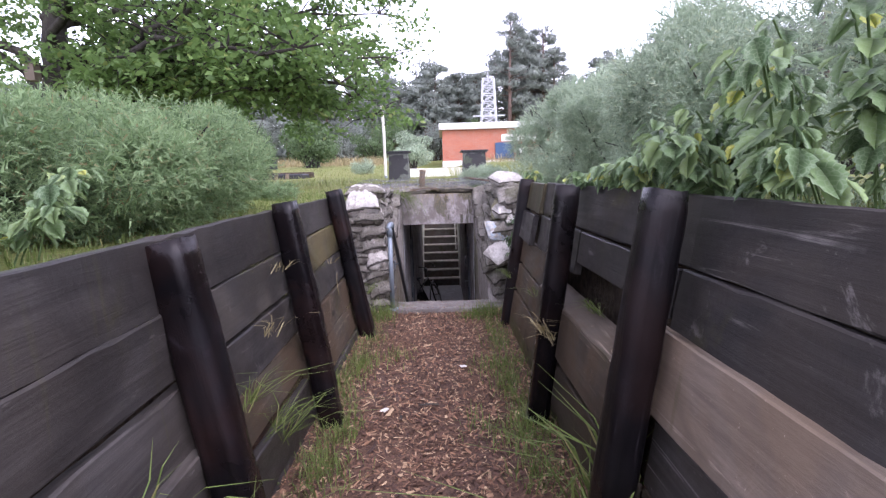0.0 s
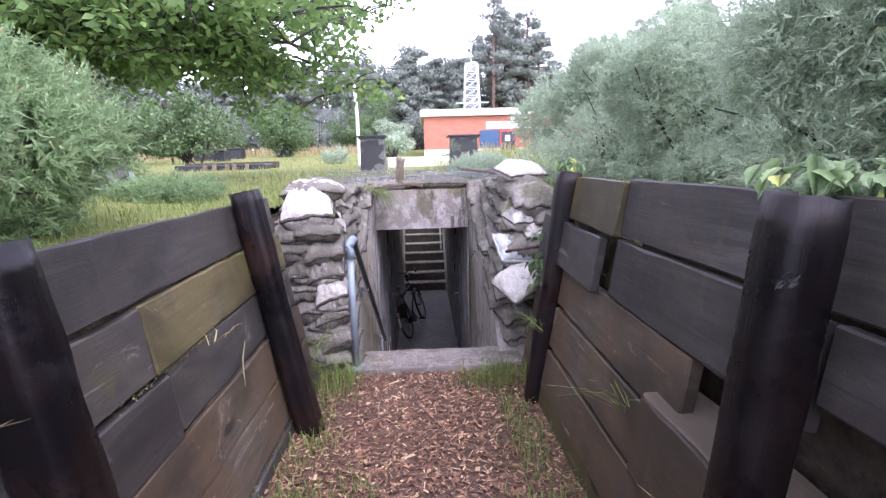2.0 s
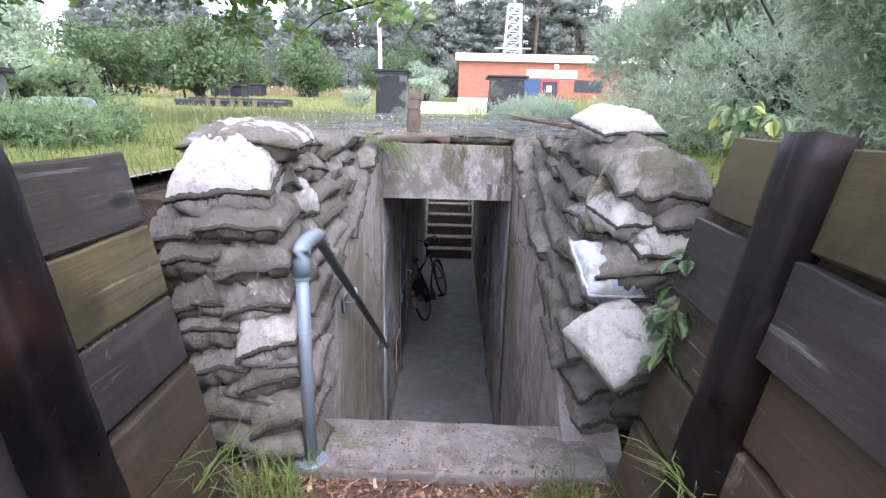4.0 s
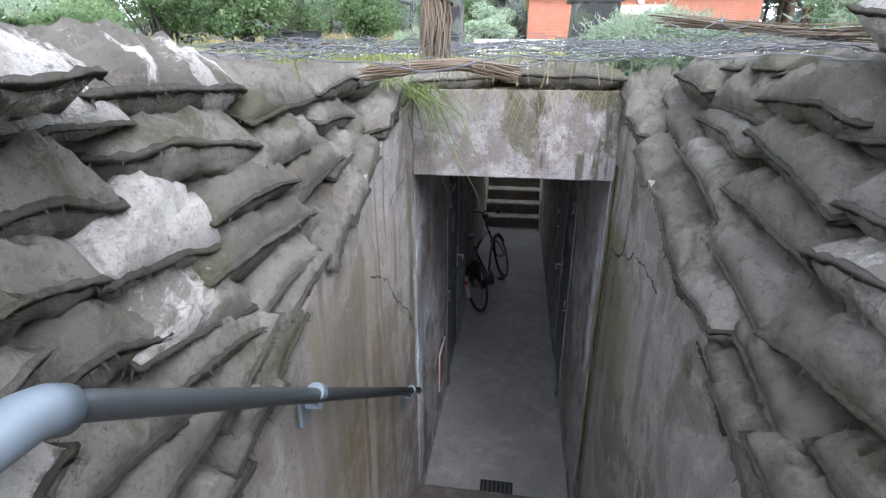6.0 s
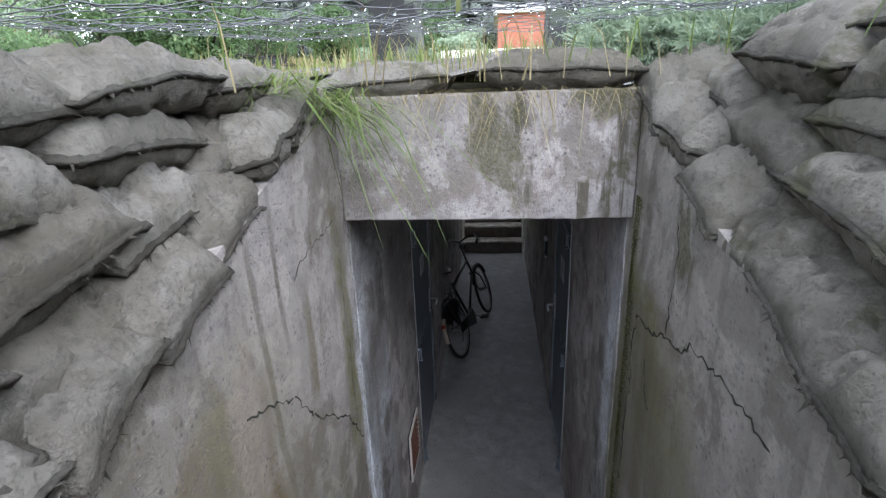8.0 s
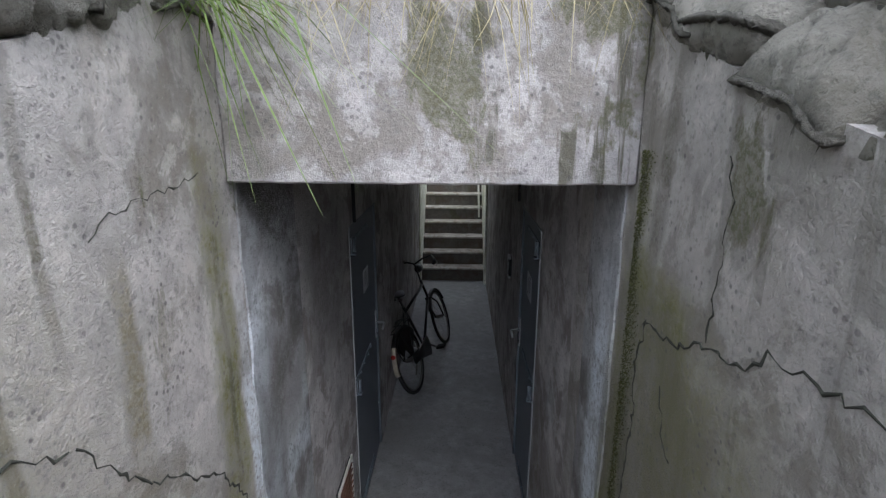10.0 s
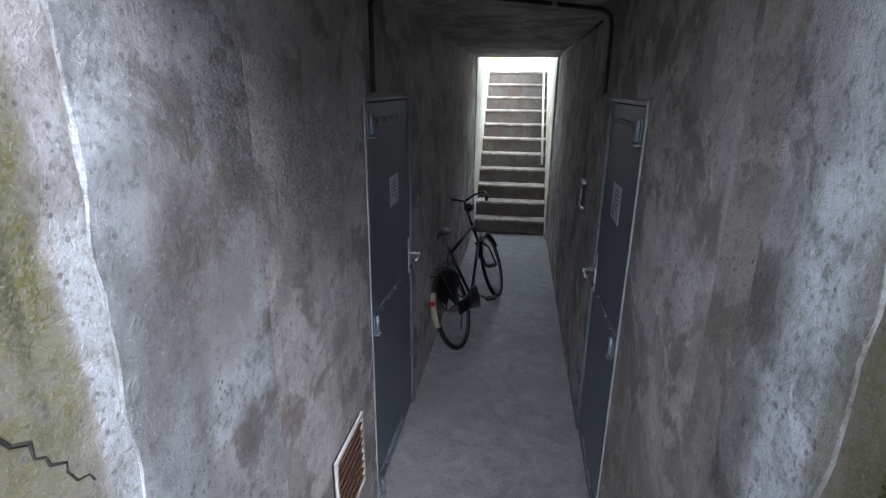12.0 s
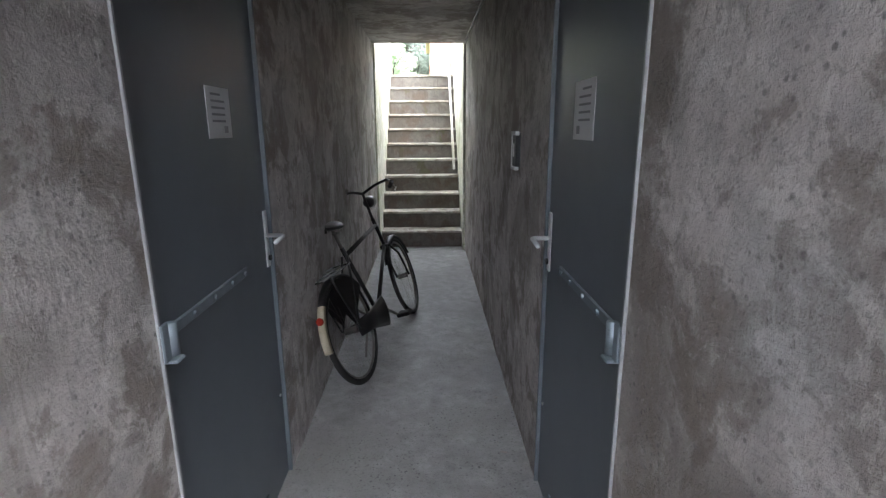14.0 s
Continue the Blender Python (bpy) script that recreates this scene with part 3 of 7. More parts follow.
def add_tube(bm, pts, r, sides=8, cap=True, radii=None):
    """A tube along points."""
    pts = [Vector(p) for p in pts]
    rings = []
    up = Vector((0.13, 0.21, 0.97)).normalized()
    for i, p in enumerate(pts):
        d = (pts[min(i + 1, len(pts) - 1)] - pts[max(i - 1, 0)]).normalized()
        a = d.cross(up)
        if a.length < 1e-3:
            a = d.cross(Vector((1, 0, 0)))
        a.normalize()
        b = d.cross(a)
        rr = radii[i] if radii else r
        rings.append([bm.verts.new(p + rr * (math.cos(2 * math.pi * j / sides) * a + math.sin(2 * math.pi * j / sides) * b)) for j in range(sides)])
    for q, s in zip(rings, rings[1:]):
        for j in range(sides):
            bm.faces.new((q[j], q[(j + 1) % sides], s[(j + 1) % sides], s[j]))
    if cap:
        bm.faces.new(rings[0][::-1])
        bm.faces.new(rings[-1])
    return bm


def tube_bm(pts, r, sides=8, radii=None):
    return add_tube(bmesh.new(), pts, r, sides, True, radii)


def add_ring(bm, centre, axis, radius, r, n=36, sides=8):
    """A torus round an axis."""
    q = Vector(axis).normalized().to_track_quat('Z', 'Y')
    rings = []
    for i in range(n):
        a = 2 * math.pi * i / n
        rings.append([bm.verts.new(Vector(centre) + q @ Vector(((radius + r * math.cos(b)) * math.cos(a), (radius + r * math.cos(b)) * math.sin(a), r * math.sin(b)))) for b in (2 * math.pi * j / sides for j in range(sides))])
    for i in range(n):
        s, t = rings[i], rings[(i + 1) % n]
        for j in range(sides):
            bm.faces.new((s[j], t[j], t[(j + 1) % sides], s[(j + 1) % sides]))
    return bm


def disc_bm(centre, axis, r, thick, n=20, bevel=0.0):
    q = Vector(axis).normalized().to_track_quat('Z', 'Y').to_matrix().to_4x4()
    bm = bmesh.new()
    bmesh.ops.create_cone(bm, cap_ends=True, segments=n, radius1=r, radius2=r, depth=thick, matrix=Matrix.Translation(centre) @ q)
    if bevel:
        bmesh.ops.bevel(bm, geom=bm.edges[:], offset=bevel, segments=1, affect='EDGES')
    return bm


def prism_bm(outline, axis, lo, hi):
    """A flat outline drawn out along an axis: 'x' takes (y, z) pairs, 'y' takes (x, z), 'z' takes (x, y)."""
    bm = bmesh.new()

    def at(p, q):
        return (q, *p) if axis == 'x' else (p[0], q, p[1]) if axis == 'y' else (*p, q)

    a = [bm.verts.new(at(p, lo)) for p in outline]
    b = [bm.verts.new(at(p, hi)) for p in outline]
    bm.faces.new(a)
    bm.faces.new(b)
    for i in range(len(outline)):
        j = (i + 1) % len(outline)
        bm.faces.new((a[i], a[j], b[j], b[i]))
    bmesh.ops.recalc_face_normals(bm, faces=bm.faces[:])
    return bm


def cut_fine(bm, length):
    """Cuts long edges so that a face can be roughened."""
    for _ in range(6):
        long = [e for e in bm.edges if e.calc_length() > length]
        if not long:
            break
        bmesh.ops.subdivide_edges(bm, edges=long, cuts=1, use_grid_fill=True)
    return bm


def roughen(bm, amount, scale=3.0, seed=0.0):
    for v in bm.verts:
        p = v.co * scale + Vector((seed, seed * 2, seed * 3))
        v.co += Vector((noise.noise(p), noise.noise(p + Vector((31, 0, 0))), noise.noise(p + Vector((0, 57, 0))))) * amount
    return bm


rng = np.random.default_rng(7)


def unit(n):
    v = rng.normal(size=(n, 3))
    return v / np.linalg.norm(v, axis=1, keepdims=True)


def leaf_quads(centres, normals, length, width, bend=0.0):
    """Four-cornered pointed leaves at centres, facing about their normals: an array (n, 4, 3)."""
    n = len(centres)
    t = np.cross(normals, unit(n))
    t /= np.linalg.norm(t, axis=1, keepdims=True) + 1e-9
    s = np.cross(normals, t)
    L = (length * rng.uniform(0.7, 1.3, (n, 1)))
    W = (width * rng.uniform(0.7, 1.3, (n, 1)))
    base = centres - t * L * 0.5
    tip = centres + t * L * 0.5 - normals * bend * L
    return np.stack([base, centres + s * W * 0.5, tip, centres - s * W * 0.5], 1)


def needle_sprigs(points, outward, count, size, spread=0.75, width=0.10, droop=0.0):
    """Twigs set with needles: at each point count thin triangles along a short stem, an array (n * count, 3, 3)."""
    n = len(points)
    d = outward + rng.normal(size=(n, 3)) * 0.45 + np.array([0, 0, 0.25 - droop])
    d /= np.linalg.norm(d, axis=1, keepdims=True)
    k = np.linspace(0, 1, count)
    scale = size * rng.uniform(0.6, 1.4, (n, 1, 1))
    root = points[:, None] + d[:, None] * k[None, :, None] * scale
    side = rng.normal(size=(n, count, 3)) * spread + d[:, None]
    side /= np.linalg.norm(side, axis=2, keepdims=True)
    ln = scale * rng.uniform(0.22, 0.52, (n, count, 1)) * (1.15 - 0.6 * k[None, :, None])
    across = np.cross(side, rng.normal(size=(n, count, 3)))
    across /= np.linalg.norm(across, axis=2, keepdims=True) + 1e-9
    wdt = ln * width
    tri = np.stack([root - across * wdt, root + across * wdt, root + side * ln], 2)
    return tri.reshape(-1, 3, 3)


def lumpy(centre, radii, n, lumps=9, inner=0.55, seed=1, floor=None):
    """Points and outward ways in a lumpy mass: clumps spread in an ellipsoid."""
    r = np.random.default_rng(seed)
    c = np.asarray(centre, float)
    dirs = r.normal(size=(lumps, 3))
    dirs /= np.linalg.norm(dirs, axis=1, keepdims=True)
    dirs[:, 2] = np.where(r.random(lumps) < 0.45, -r.uniform(0.1, 0.8, lumps), np.abs(dirs[:, 2]) * 0.95)
    mids = c + dirs * np.asarray(radii) * r.uniform(0.35, 0.80, (lumps, 1))
    size = np.asarray(radii) * r.uniform(0.24, 0.46, (lumps, 1))
    which = r.integers(0, lumps, n)
    u = r.normal(size=(n, 3))
    u /= np.linalg.norm(u, axis=1, keepdims=True)
    rad = r.uniform(inner, 1.0, (n, 1)) ** 0.7
    pts = mids[which] + u * size[which] * rad
    if floor is not None:
        pts[:, 2] = np.maximum(pts[:, 2], floor + r.uniform(0, 0.15, n))
    return pts, u


def blades(points, height, width, lean=0.45, curve=0.5):
    """Curved grass blades of two faces each: (2n, 4, 3)."""
    n = len(points)
    a = rng.uniform(0, 2 * np.pi, n)
    out = np.stack([np.cos(a), np.sin(a), np.zeros(n)], 1)
    side = np.stack([-np.sin(a), np.cos(a), np.zeros(n)], 1)
    h = (height * rng.uniform(0.45, 1.3, (n, 1)))
    ln = lean * rng.uniform(0.2, 1.4, (n, 1)) * h
    w = width * rng.uniform(0.6, 1.3, (n, 1))
    z = np.array([0, 0, 1.0])
    p0, p1, p2 = points, points + out * ln * 0.35 + z * h * 0.6, points + out * ln + z * h * (1 - curve * rng.uniform(0, 0.8, (n, 1)))
    q1 = np.stack([p0 - side * w, p0 + side * w, p1 + side * w * 0.8, p1 - side * w * 0.8], 1)
    q2 = np.stack([p1 - side * w * 0.8, p1 + side * w * 0.8, p2 + side * w * 0.08, p2 - side * w * 0.08], 1)
    return np.stack([q1, q2], 1).reshape(-1, 4, 3)

# ---- the ground and the bunker ----
XL, XR = -0.49, 0.65          # faces of the stair and passage walls
FLOOR = -1.93                 # passage floor
CEIL = 0.65
TRENCH = -0.05
Y_SILL, Y_STAIR, Y_LINTEL, Y_FAR = 5.93, 6.28, 8.63, 15.45


def ground_z(x, y):
    z = 1.14 + 0.038 * max(0.0, min(y, 60) - 9.0)
    z += 0.10 * noise.noise(Vector((x * 0.16, y * 0.16, 0))) * min(1.0, max(0.0, (abs(x) - 1.0) * 0.5 + max(0.0, y - 9.5) * 0.3))
    if 8.4 < y < 11 and abs(x) < 2.5:
        z += 0.10 * (1 - abs(y - 9.7) / 1.3) if abs(y - 9.7) < 1.3 else 0
    if y > 18.3 and abs(x - 0.08) < 2.6:
        cut = 0.50 + 0.075 * (y - 18.65)
        if cut < z:
            side = min(1.0, max(0.0, (abs(x - 0.08) - 0.85) / 1.7))
            z = cut + (z - cut) * side * side * (3 - 2 * side)
    if abs(x) > 1.2 and y < 9:
        z += min(0.12, (abs(x) - 1.2) * 0.06)
    return z


def build_ground():
    xs = sorted({-2.0, -1.5, -160, -110, -75, -50, -35, *np.arange(-26, -3, 1.0).tolist(), *np.arange(-3, -1.05, 0.25).tolist(), -1.05, -0.75, XL - 0.25, 0.0, XR + 0.25, 1.12,
                 *np.arange(1.25, 4, 0.25).tolist(), *np.arange(4, 27, 1.0).tolist(), 35, 50, 75, 110, 160})
    ys = sorted({-90, -60, -40, -25, -15, -8, -4.0, *np.arange(-3, 8.5, 0.5).tolist(), 8.72, *np.arange(9.25, 15, 0.5).tolist(), 15.30, 16, 17, 18, 18.65,
                 *np.arange(19.5, 45, 1.5).tolist(), 50, 60, 80, 110, 160, 260})
    bm = bmesh.new()
    grid = [[bm.verts.new((x, y, ground_z(x, y))) for x in xs] for y in ys]
    for j in range(len(ys) - 1):
        for i in range(len(xs) - 1):
            mx, my = (xs[i] + xs[i + 1]) / 2, (ys[j] + ys[j + 1]) / 2
            in_trench = -1.05 < mx < 1.12 and -4.0 < my < 8.72
            in_far = XL - 0.25 < mx < XR + 0.25 and 15.30 < my < 18.65
            if in_trench or in_far:
                continue
            bm.faces.new((grid[j][i], grid[j][i + 1], grid[j + 1][i + 1], grid[j + 1][i]))
    return tagged(part("ground", bm, M["turf"], smooth=True), "grassy dune ground above the trench", "ground", kind="structure")


build_ground()

def build_mound():
    bm = bmesh.new()
    nx, ny = 26, 22
    g = []
    for j in range(ny + 1):
        y = 8.66 + 2.1 * j / ny
        row = []
        for i in range(nx + 1):
            x = -1.5 + 3.1 * i / nx
            rim = min(1.0, 3.0 * min(i, nx - i) / nx, 3.0 * (ny - j) / ny)
            z = ground_z(x, max(y, 8.8)) - 0.03 + 0.06 * rim + 0.05 * rim * noise.noise(Vector((x * 3, y * 3, 1)))
            row.append(bm.verts.new((x, y, z)))
        g.append(row)
    for j in range(ny):
        for i in range(nx):
            bm.faces.new((g[j][i], g[j][i + 1], g[j + 1][i + 1], g[j + 1][i]))
    return tagged(part("mound", bm, M["gravel"], smooth=True), "grey gritty soil heaped on the bunker roof", "soil", kind="structure")


build_mound()

# earth behind the boards, and the trench bed
bm = bmesh.new()
add_box(bm, (-1.30, -4.2, -0.6), (-1.06, 8.6, 1.08))
add_box(bm, (1.13, -4.2, -0.6), (1.40, 8.6, 1.10))
add_box(bm, (-1.058, 6.02, -0.6), (-0.742, 8.7, 1.06))
add_box(bm, (0.902, 6.46, -0.6), (1.128, 8.7, 1.20))
tagged(part("earth_bank", bm, M["soil"]), "dark soil behind the trench boards", "earth", kind="structure")


def build_bed():
    bm = bmesh.new()
    nx, ny = 12, 60
    g = []
    for j in range(ny + 1):
        y = -4.0 + (Y_SILL + 0.02 + 4.0) * j / ny
        row = []
        for i in range(nx + 1):
            x = -0.95 + 2.0 * i / nx
            edge = max(0.0, abs(x - 0.06) - 0.42)
            row.append(bm.verts.new((x, y, TRENCH + 0.10 * edge + 0.018 * noise.noise(Vector((x * 3, y * 3, 2))))))
        g.append(row)
    for j in range(ny):
        for i in range(nx):
            bm.faces.new((g[j][i], g[j][i + 1], g[j + 1][i + 1], g[j + 1][i]))
    return tagged(part("trench_floor", bm, M["chipbed"], smooth=True), "trench path strewn with reddish wood chips", "path", kind="structure")


build_bed()
bm = box_bm((-1.05, -4.3, -0.4), (1.12, -4.0, 1.15))
tagged(part("wall_south", bm, M["soil"]), "earth end of the trench", "wall", kind="structure")

# concrete sill at the head of the stair
bm = box_bm((-0.52, Y_SILL, -0.35), (0.80, Y_STAIR, 0.0), 0.012, 2)
roughen(cut_fine(bm, 0.12), 0.008, 6)
tagged(part("sill", bm, M["sill"]), "worn concrete sill at the head of the stair", "sill", kind="structure")

# stair down
STEPS_DOWN = 10
rise, going = (0.0 - FLOOR) / STEPS_DOWN, (8.66 - Y_STAIR) / (STEPS_DOWN - 1)
stair = tagged(new("stair_down"), "steep concrete stair going down into the bunker", "stairs", kind="structure")
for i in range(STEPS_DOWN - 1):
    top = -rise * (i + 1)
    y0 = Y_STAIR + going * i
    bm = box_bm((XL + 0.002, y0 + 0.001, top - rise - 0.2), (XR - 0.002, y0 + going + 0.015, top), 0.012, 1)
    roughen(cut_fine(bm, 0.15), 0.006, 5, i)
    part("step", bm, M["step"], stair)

# walls of the stair pit: sloped tops, then the passage up to the far stair
DOOR_TOP = 0.20
HEAD_WEST = [(6.05, -0.05), (6.25, 0.10), (6.60, 0.42), (7.20, 0.64), (7.70, 0.83), (8.02, 0.94), (8.40, 1.08), (Y_LINTEL, 1.13)]
HEAD_EAST = [(6.10, -0.05), (6.44, 0.20), (6.70, 0.40), (7.24, 0.64), (7.90, 0.82), (8.40, 0.98), (8.55, 1.10), (Y_LINTEL, 1.13)]
DOORS = {-1: (10.13, 11.07), 1: (10.09, 10.955)}
for name, lo, hi, line in (("wall_west", XL - 0.25, XL, HEAD_WEST),
                           ("wall_east", XR, XR + 0.25, HEAD_EAST)):
    outline = [(6.05, FLOOR - 0.3), *line, (9.22, 1.13), (9.22, FLOOR - 0.3)]
    bm = prism_bm(outline, 'x', lo, hi)
    bmesh.ops.triangulate(bm, faces=bm.faces[:])
    cut_fine(bm, 0.12)
    for v in bm.verts:
        v.co.x += 0.009 * noise.noise(v.co * 4) * min(1.0, max(0.0, (8.9 - v.co.y) * 3))
    tagged(part(name, bm, M["concrete_west" if lo < 0 else "concrete_east"]), "stained mossy concrete wall beside the stair", "wall", kind="structure")
for side, name, lo, hi in ((-1, "wall_west_passage", XL - 0.25, XL + 0.0015), (1, "wall_east_passage", XR, XR + 0.25)):
    DOOR_Y0, DOOR_Y1 = DOORS[side]
    bm = bmesh.new()
    for y0, y1, z0, z1 in ((9.19 if side < 0 else 9.2205, DOOR_Y0, FLOOR - 0.3, 1.0), (DOOR_Y0, DOOR_Y1, DOOR_TOP, 1.0), (DOOR_Y1, Y_FAR, FLOOR - 0.3, 1.0)):
        b2 = box_bm((lo, y0, z0), (hi, y1, z1))
        cut_fine(b2, 0.30)
        me = bpy.data.meshes.new("tmp")
        b2.to_mesh(me)
        b2.free()
        bm.from_mesh(me)
        bpy.data.meshes.remove(me)
    for v in bm.verts:
        if not (DOOR_Y0 - 0.02 < v.co.y < DOOR_Y1 + 0.02):
            v.co.x += 0.006 * noise.noise(v.co * 3.1) * min(1.0, max(0.0, (v.co.y - 9.2) * 3))
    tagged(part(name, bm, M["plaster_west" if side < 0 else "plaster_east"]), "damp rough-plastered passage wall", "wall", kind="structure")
for name, lo, hi in (("wall_west_far", XL - 0.25, XL + 0.02), ("wall_east_far", XR - 0.03, XR + 0.25)):
    bm = box_bm((lo, Y_FAR, FLOOR - 0.3), (hi, 18.65, 1.56))
    roughen(cut_fine(bm, 0.4), 0.006, 3)
    tagged(part(name, bm, M["limewash"]), "pale limewashed wall beside the far stair", "wall", kind="structure")

# lintel and roof slab
bm = box_bm((XL + 0.001, Y_LINTEL, CEIL), (XR - 0.001, Y_LINTEL + 0.35, 1.13), 0.006, 1)
roughen(cut_fine(bm, 0.05), 0.0045, 17)
tagged(part("lintel", bm, M["lintel"]), "streaked concrete lintel over the bunker entrance", "lintel", kind="structure")
bm = box_bm((XL - 0.25, Y_LINTEL + 0.35, CEIL + 0.004), (XR + 0.25, Y_FAR + 0.001, 1.04))
cut_fine(bm, 0.5)
tagged(part("ceiling", bm, M["concrete_in"]), "dark concrete passage ceiling", "ceiling", kind="structure")
bm = box_bm((XL - 0.25, Y_FAR - 0.25, 1.04), (XR + 0.25, Y_FAR, 1.62))
tagged(part("parapet", bm, M["limewash"]), "concrete parapet above the far opening", "parapet", kind="structure")
bm = box_bm((XL - 0.25, 8.64, FLOOR - 0.3), (XR + 0.25, 18.65, FLOOR))
cut_fine(bm, 0.6)
tagged(part("floor", bm, M["floor_in"]), "worn grey concrete passage floor", "floor", kind="structure")

# far stair, going up
up = tagged(new("stair_up"), "worn concrete stair rising to daylight", "stairs", kind="structure")
U_RISE, U_GO, U_Y, U_N = 0.226, 0.25, 15.66, 11
for i in range(U_N):
    y0 = U_Y + U_GO * i
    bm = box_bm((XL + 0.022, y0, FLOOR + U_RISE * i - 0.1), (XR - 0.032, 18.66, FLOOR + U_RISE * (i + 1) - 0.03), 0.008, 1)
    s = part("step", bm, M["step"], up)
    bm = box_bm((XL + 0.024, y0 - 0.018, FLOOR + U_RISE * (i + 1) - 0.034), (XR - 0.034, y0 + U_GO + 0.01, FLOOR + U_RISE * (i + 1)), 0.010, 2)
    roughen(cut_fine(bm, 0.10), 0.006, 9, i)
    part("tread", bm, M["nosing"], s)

# trench boards
def left_x(y, z):
    return -0.655 - (0.125 + 0.030 * (y - 3.5)) * (z - TRENCH)


def right_x(y, z):
    k = 0.155 + (0.05 if y > 4.5 else 0.0) * min(1, (y - 4.5))
    return 0.755 + k * (z - TRENCH) + 0.02 * max(0, 3.0 - y)


def board(parent, side, y0, y1, z0, z1, material, out=0.0, sag=0.0, thick=0.045, seed=0):
    """One board lying along the trench wall; out moves it into the trench."""
    f = left_x if side < 0 else right_x
    L, Hh = y1 - y0, z1 - z0
    bm = box_bm((0, 0, 0), (thick, L, Hh), 0.006, 1)
    cut_fine(bm, 0.16)
    roughen(bm, 0.006, 4, seed)
    rr = random.Random(seed * 7 + side)
    for v in bm.verts:
        edge = v.co.z < 0.02 or v.co.z > Hh - 0.02
        if edge and rr.random() < 0.30:
            v.co.z += rr.uniform(-0.004, 0.004) + (0.006 if v.co.z < 0.02 else -0.006) * rr.random()
    ym = (y0 + y1) / 2
    lean = math.atan2(f(ym, z1) - f(ym, z0), Hh)
    yaw = math.atan2(f(y1, z0) - f(y0, z0), L)
    x = f(y0, z0) - side * out - (thick if side < 0 else 0)
    return part("plank", bm, material, parent, "", Matrix.Translation((x, y0, z0)) @ Euler((sag, lean, -yaw)).to_matrix().to_4x4())


def revetment(side, name, rows):
    """rows: (low, high, [(from, to, material, how far it stands out)])."""
    wall = tagged(new(name), "leaning trench wall of dark weathered boards", "wall", kind="structure")
    r = random.Random(5 + side)
    k = 0
    for z0, z1, runs in rows:
        for y0, y1, mat, out in runs:
            k += 1
            board(wall, side, y0 + 0.004, y1 - 0.004, z0 + r.uniform(-0.006, 0.004), z1 - 0.009 + r.uniform(-0.006, 0.006), M[mat], out + r.uniform(-0.005, 0.010), r.uniform(-0.004, 0.004), seed=k)
    return wall


revetment(-1, "wall_west_boards", [
    (1.02, 1.265, [(-4.0, 0.5, "plank", 0), (0.5, 3.5, "plank", 0), (3.5, 5.8, "plank", 0)]),
    (0.78, 1.02, [(-4.0, 2.25, "plank", 0), (2.25, 4.08, "plank_grey", 0), (4.08, 5.8, "plank_ochre", 0.004)]),
    (0.54, 0.78, [(-4.0, 1.2, "plank", 0), (1.2, 4.15, "plank", 0), (4.15, 5.8, "plank_grey", 0)]),
    (0.30, 0.54, [(-4.0, 2.25, "plank", 0.01), (2.25, 5.8, "plank_pale", 0)]),
    (0.06, 0.30, [(-4.0, 3.5, "plank", 0), (3.5, 5.8, "plank_pale", 0)]),
    (-0.18, 0.06, [(-4.0, 2.0, "plank_ochre", 0), (2.0, 5.8, "plank", 0)])])
revetment(1, "wall_east_boards", [
    (1.105, 1.350, [(-4.0, 0.9, "plank", 0), (0.9, 4.60, "plank", 0), (4.60, 5.86, "plank_ochre", 0.035)]),
    (0.86, 1.105, [(-4.0, 2.32, "plank", 0)]),
    (0.925, 1.105, [(2.33, 3.46, "plank", 0)]),
    (0.845, 1.105, [(3.47, 4.61, "plank", 0), (4.55, 4.80, "plank_ochre", -0.047), (4.70, 5.86, "plank", 0.055)]),
    (0.60, 0.905, [(-4.0, 2.36, "plank_tan", 0.045)]),
    (0.60, 0.845, [(3.90, 5.86, "plank_pale", 0)]),
    (0.38, 0.665, [(2.30, 4.05, "plank_pale", 0.055)]),
    (0.35, 0.60, [(-4.0, 2.30, "plank", 0.0), (4.05, 5.86, "plank_pale", 0)]),
    (0.10, 0.35, [(-4.0, 2.3, "plank_pale", 0.0), (2.3, 3.47, "plank_pale", 0.04), (3.47, 5.86, "plank_pale", 0)]),
    (-0.15, 0.10, [(-4.0, 2.0, "plank", 0), (2.0, 5.86, "plank_ochre", 0)])])


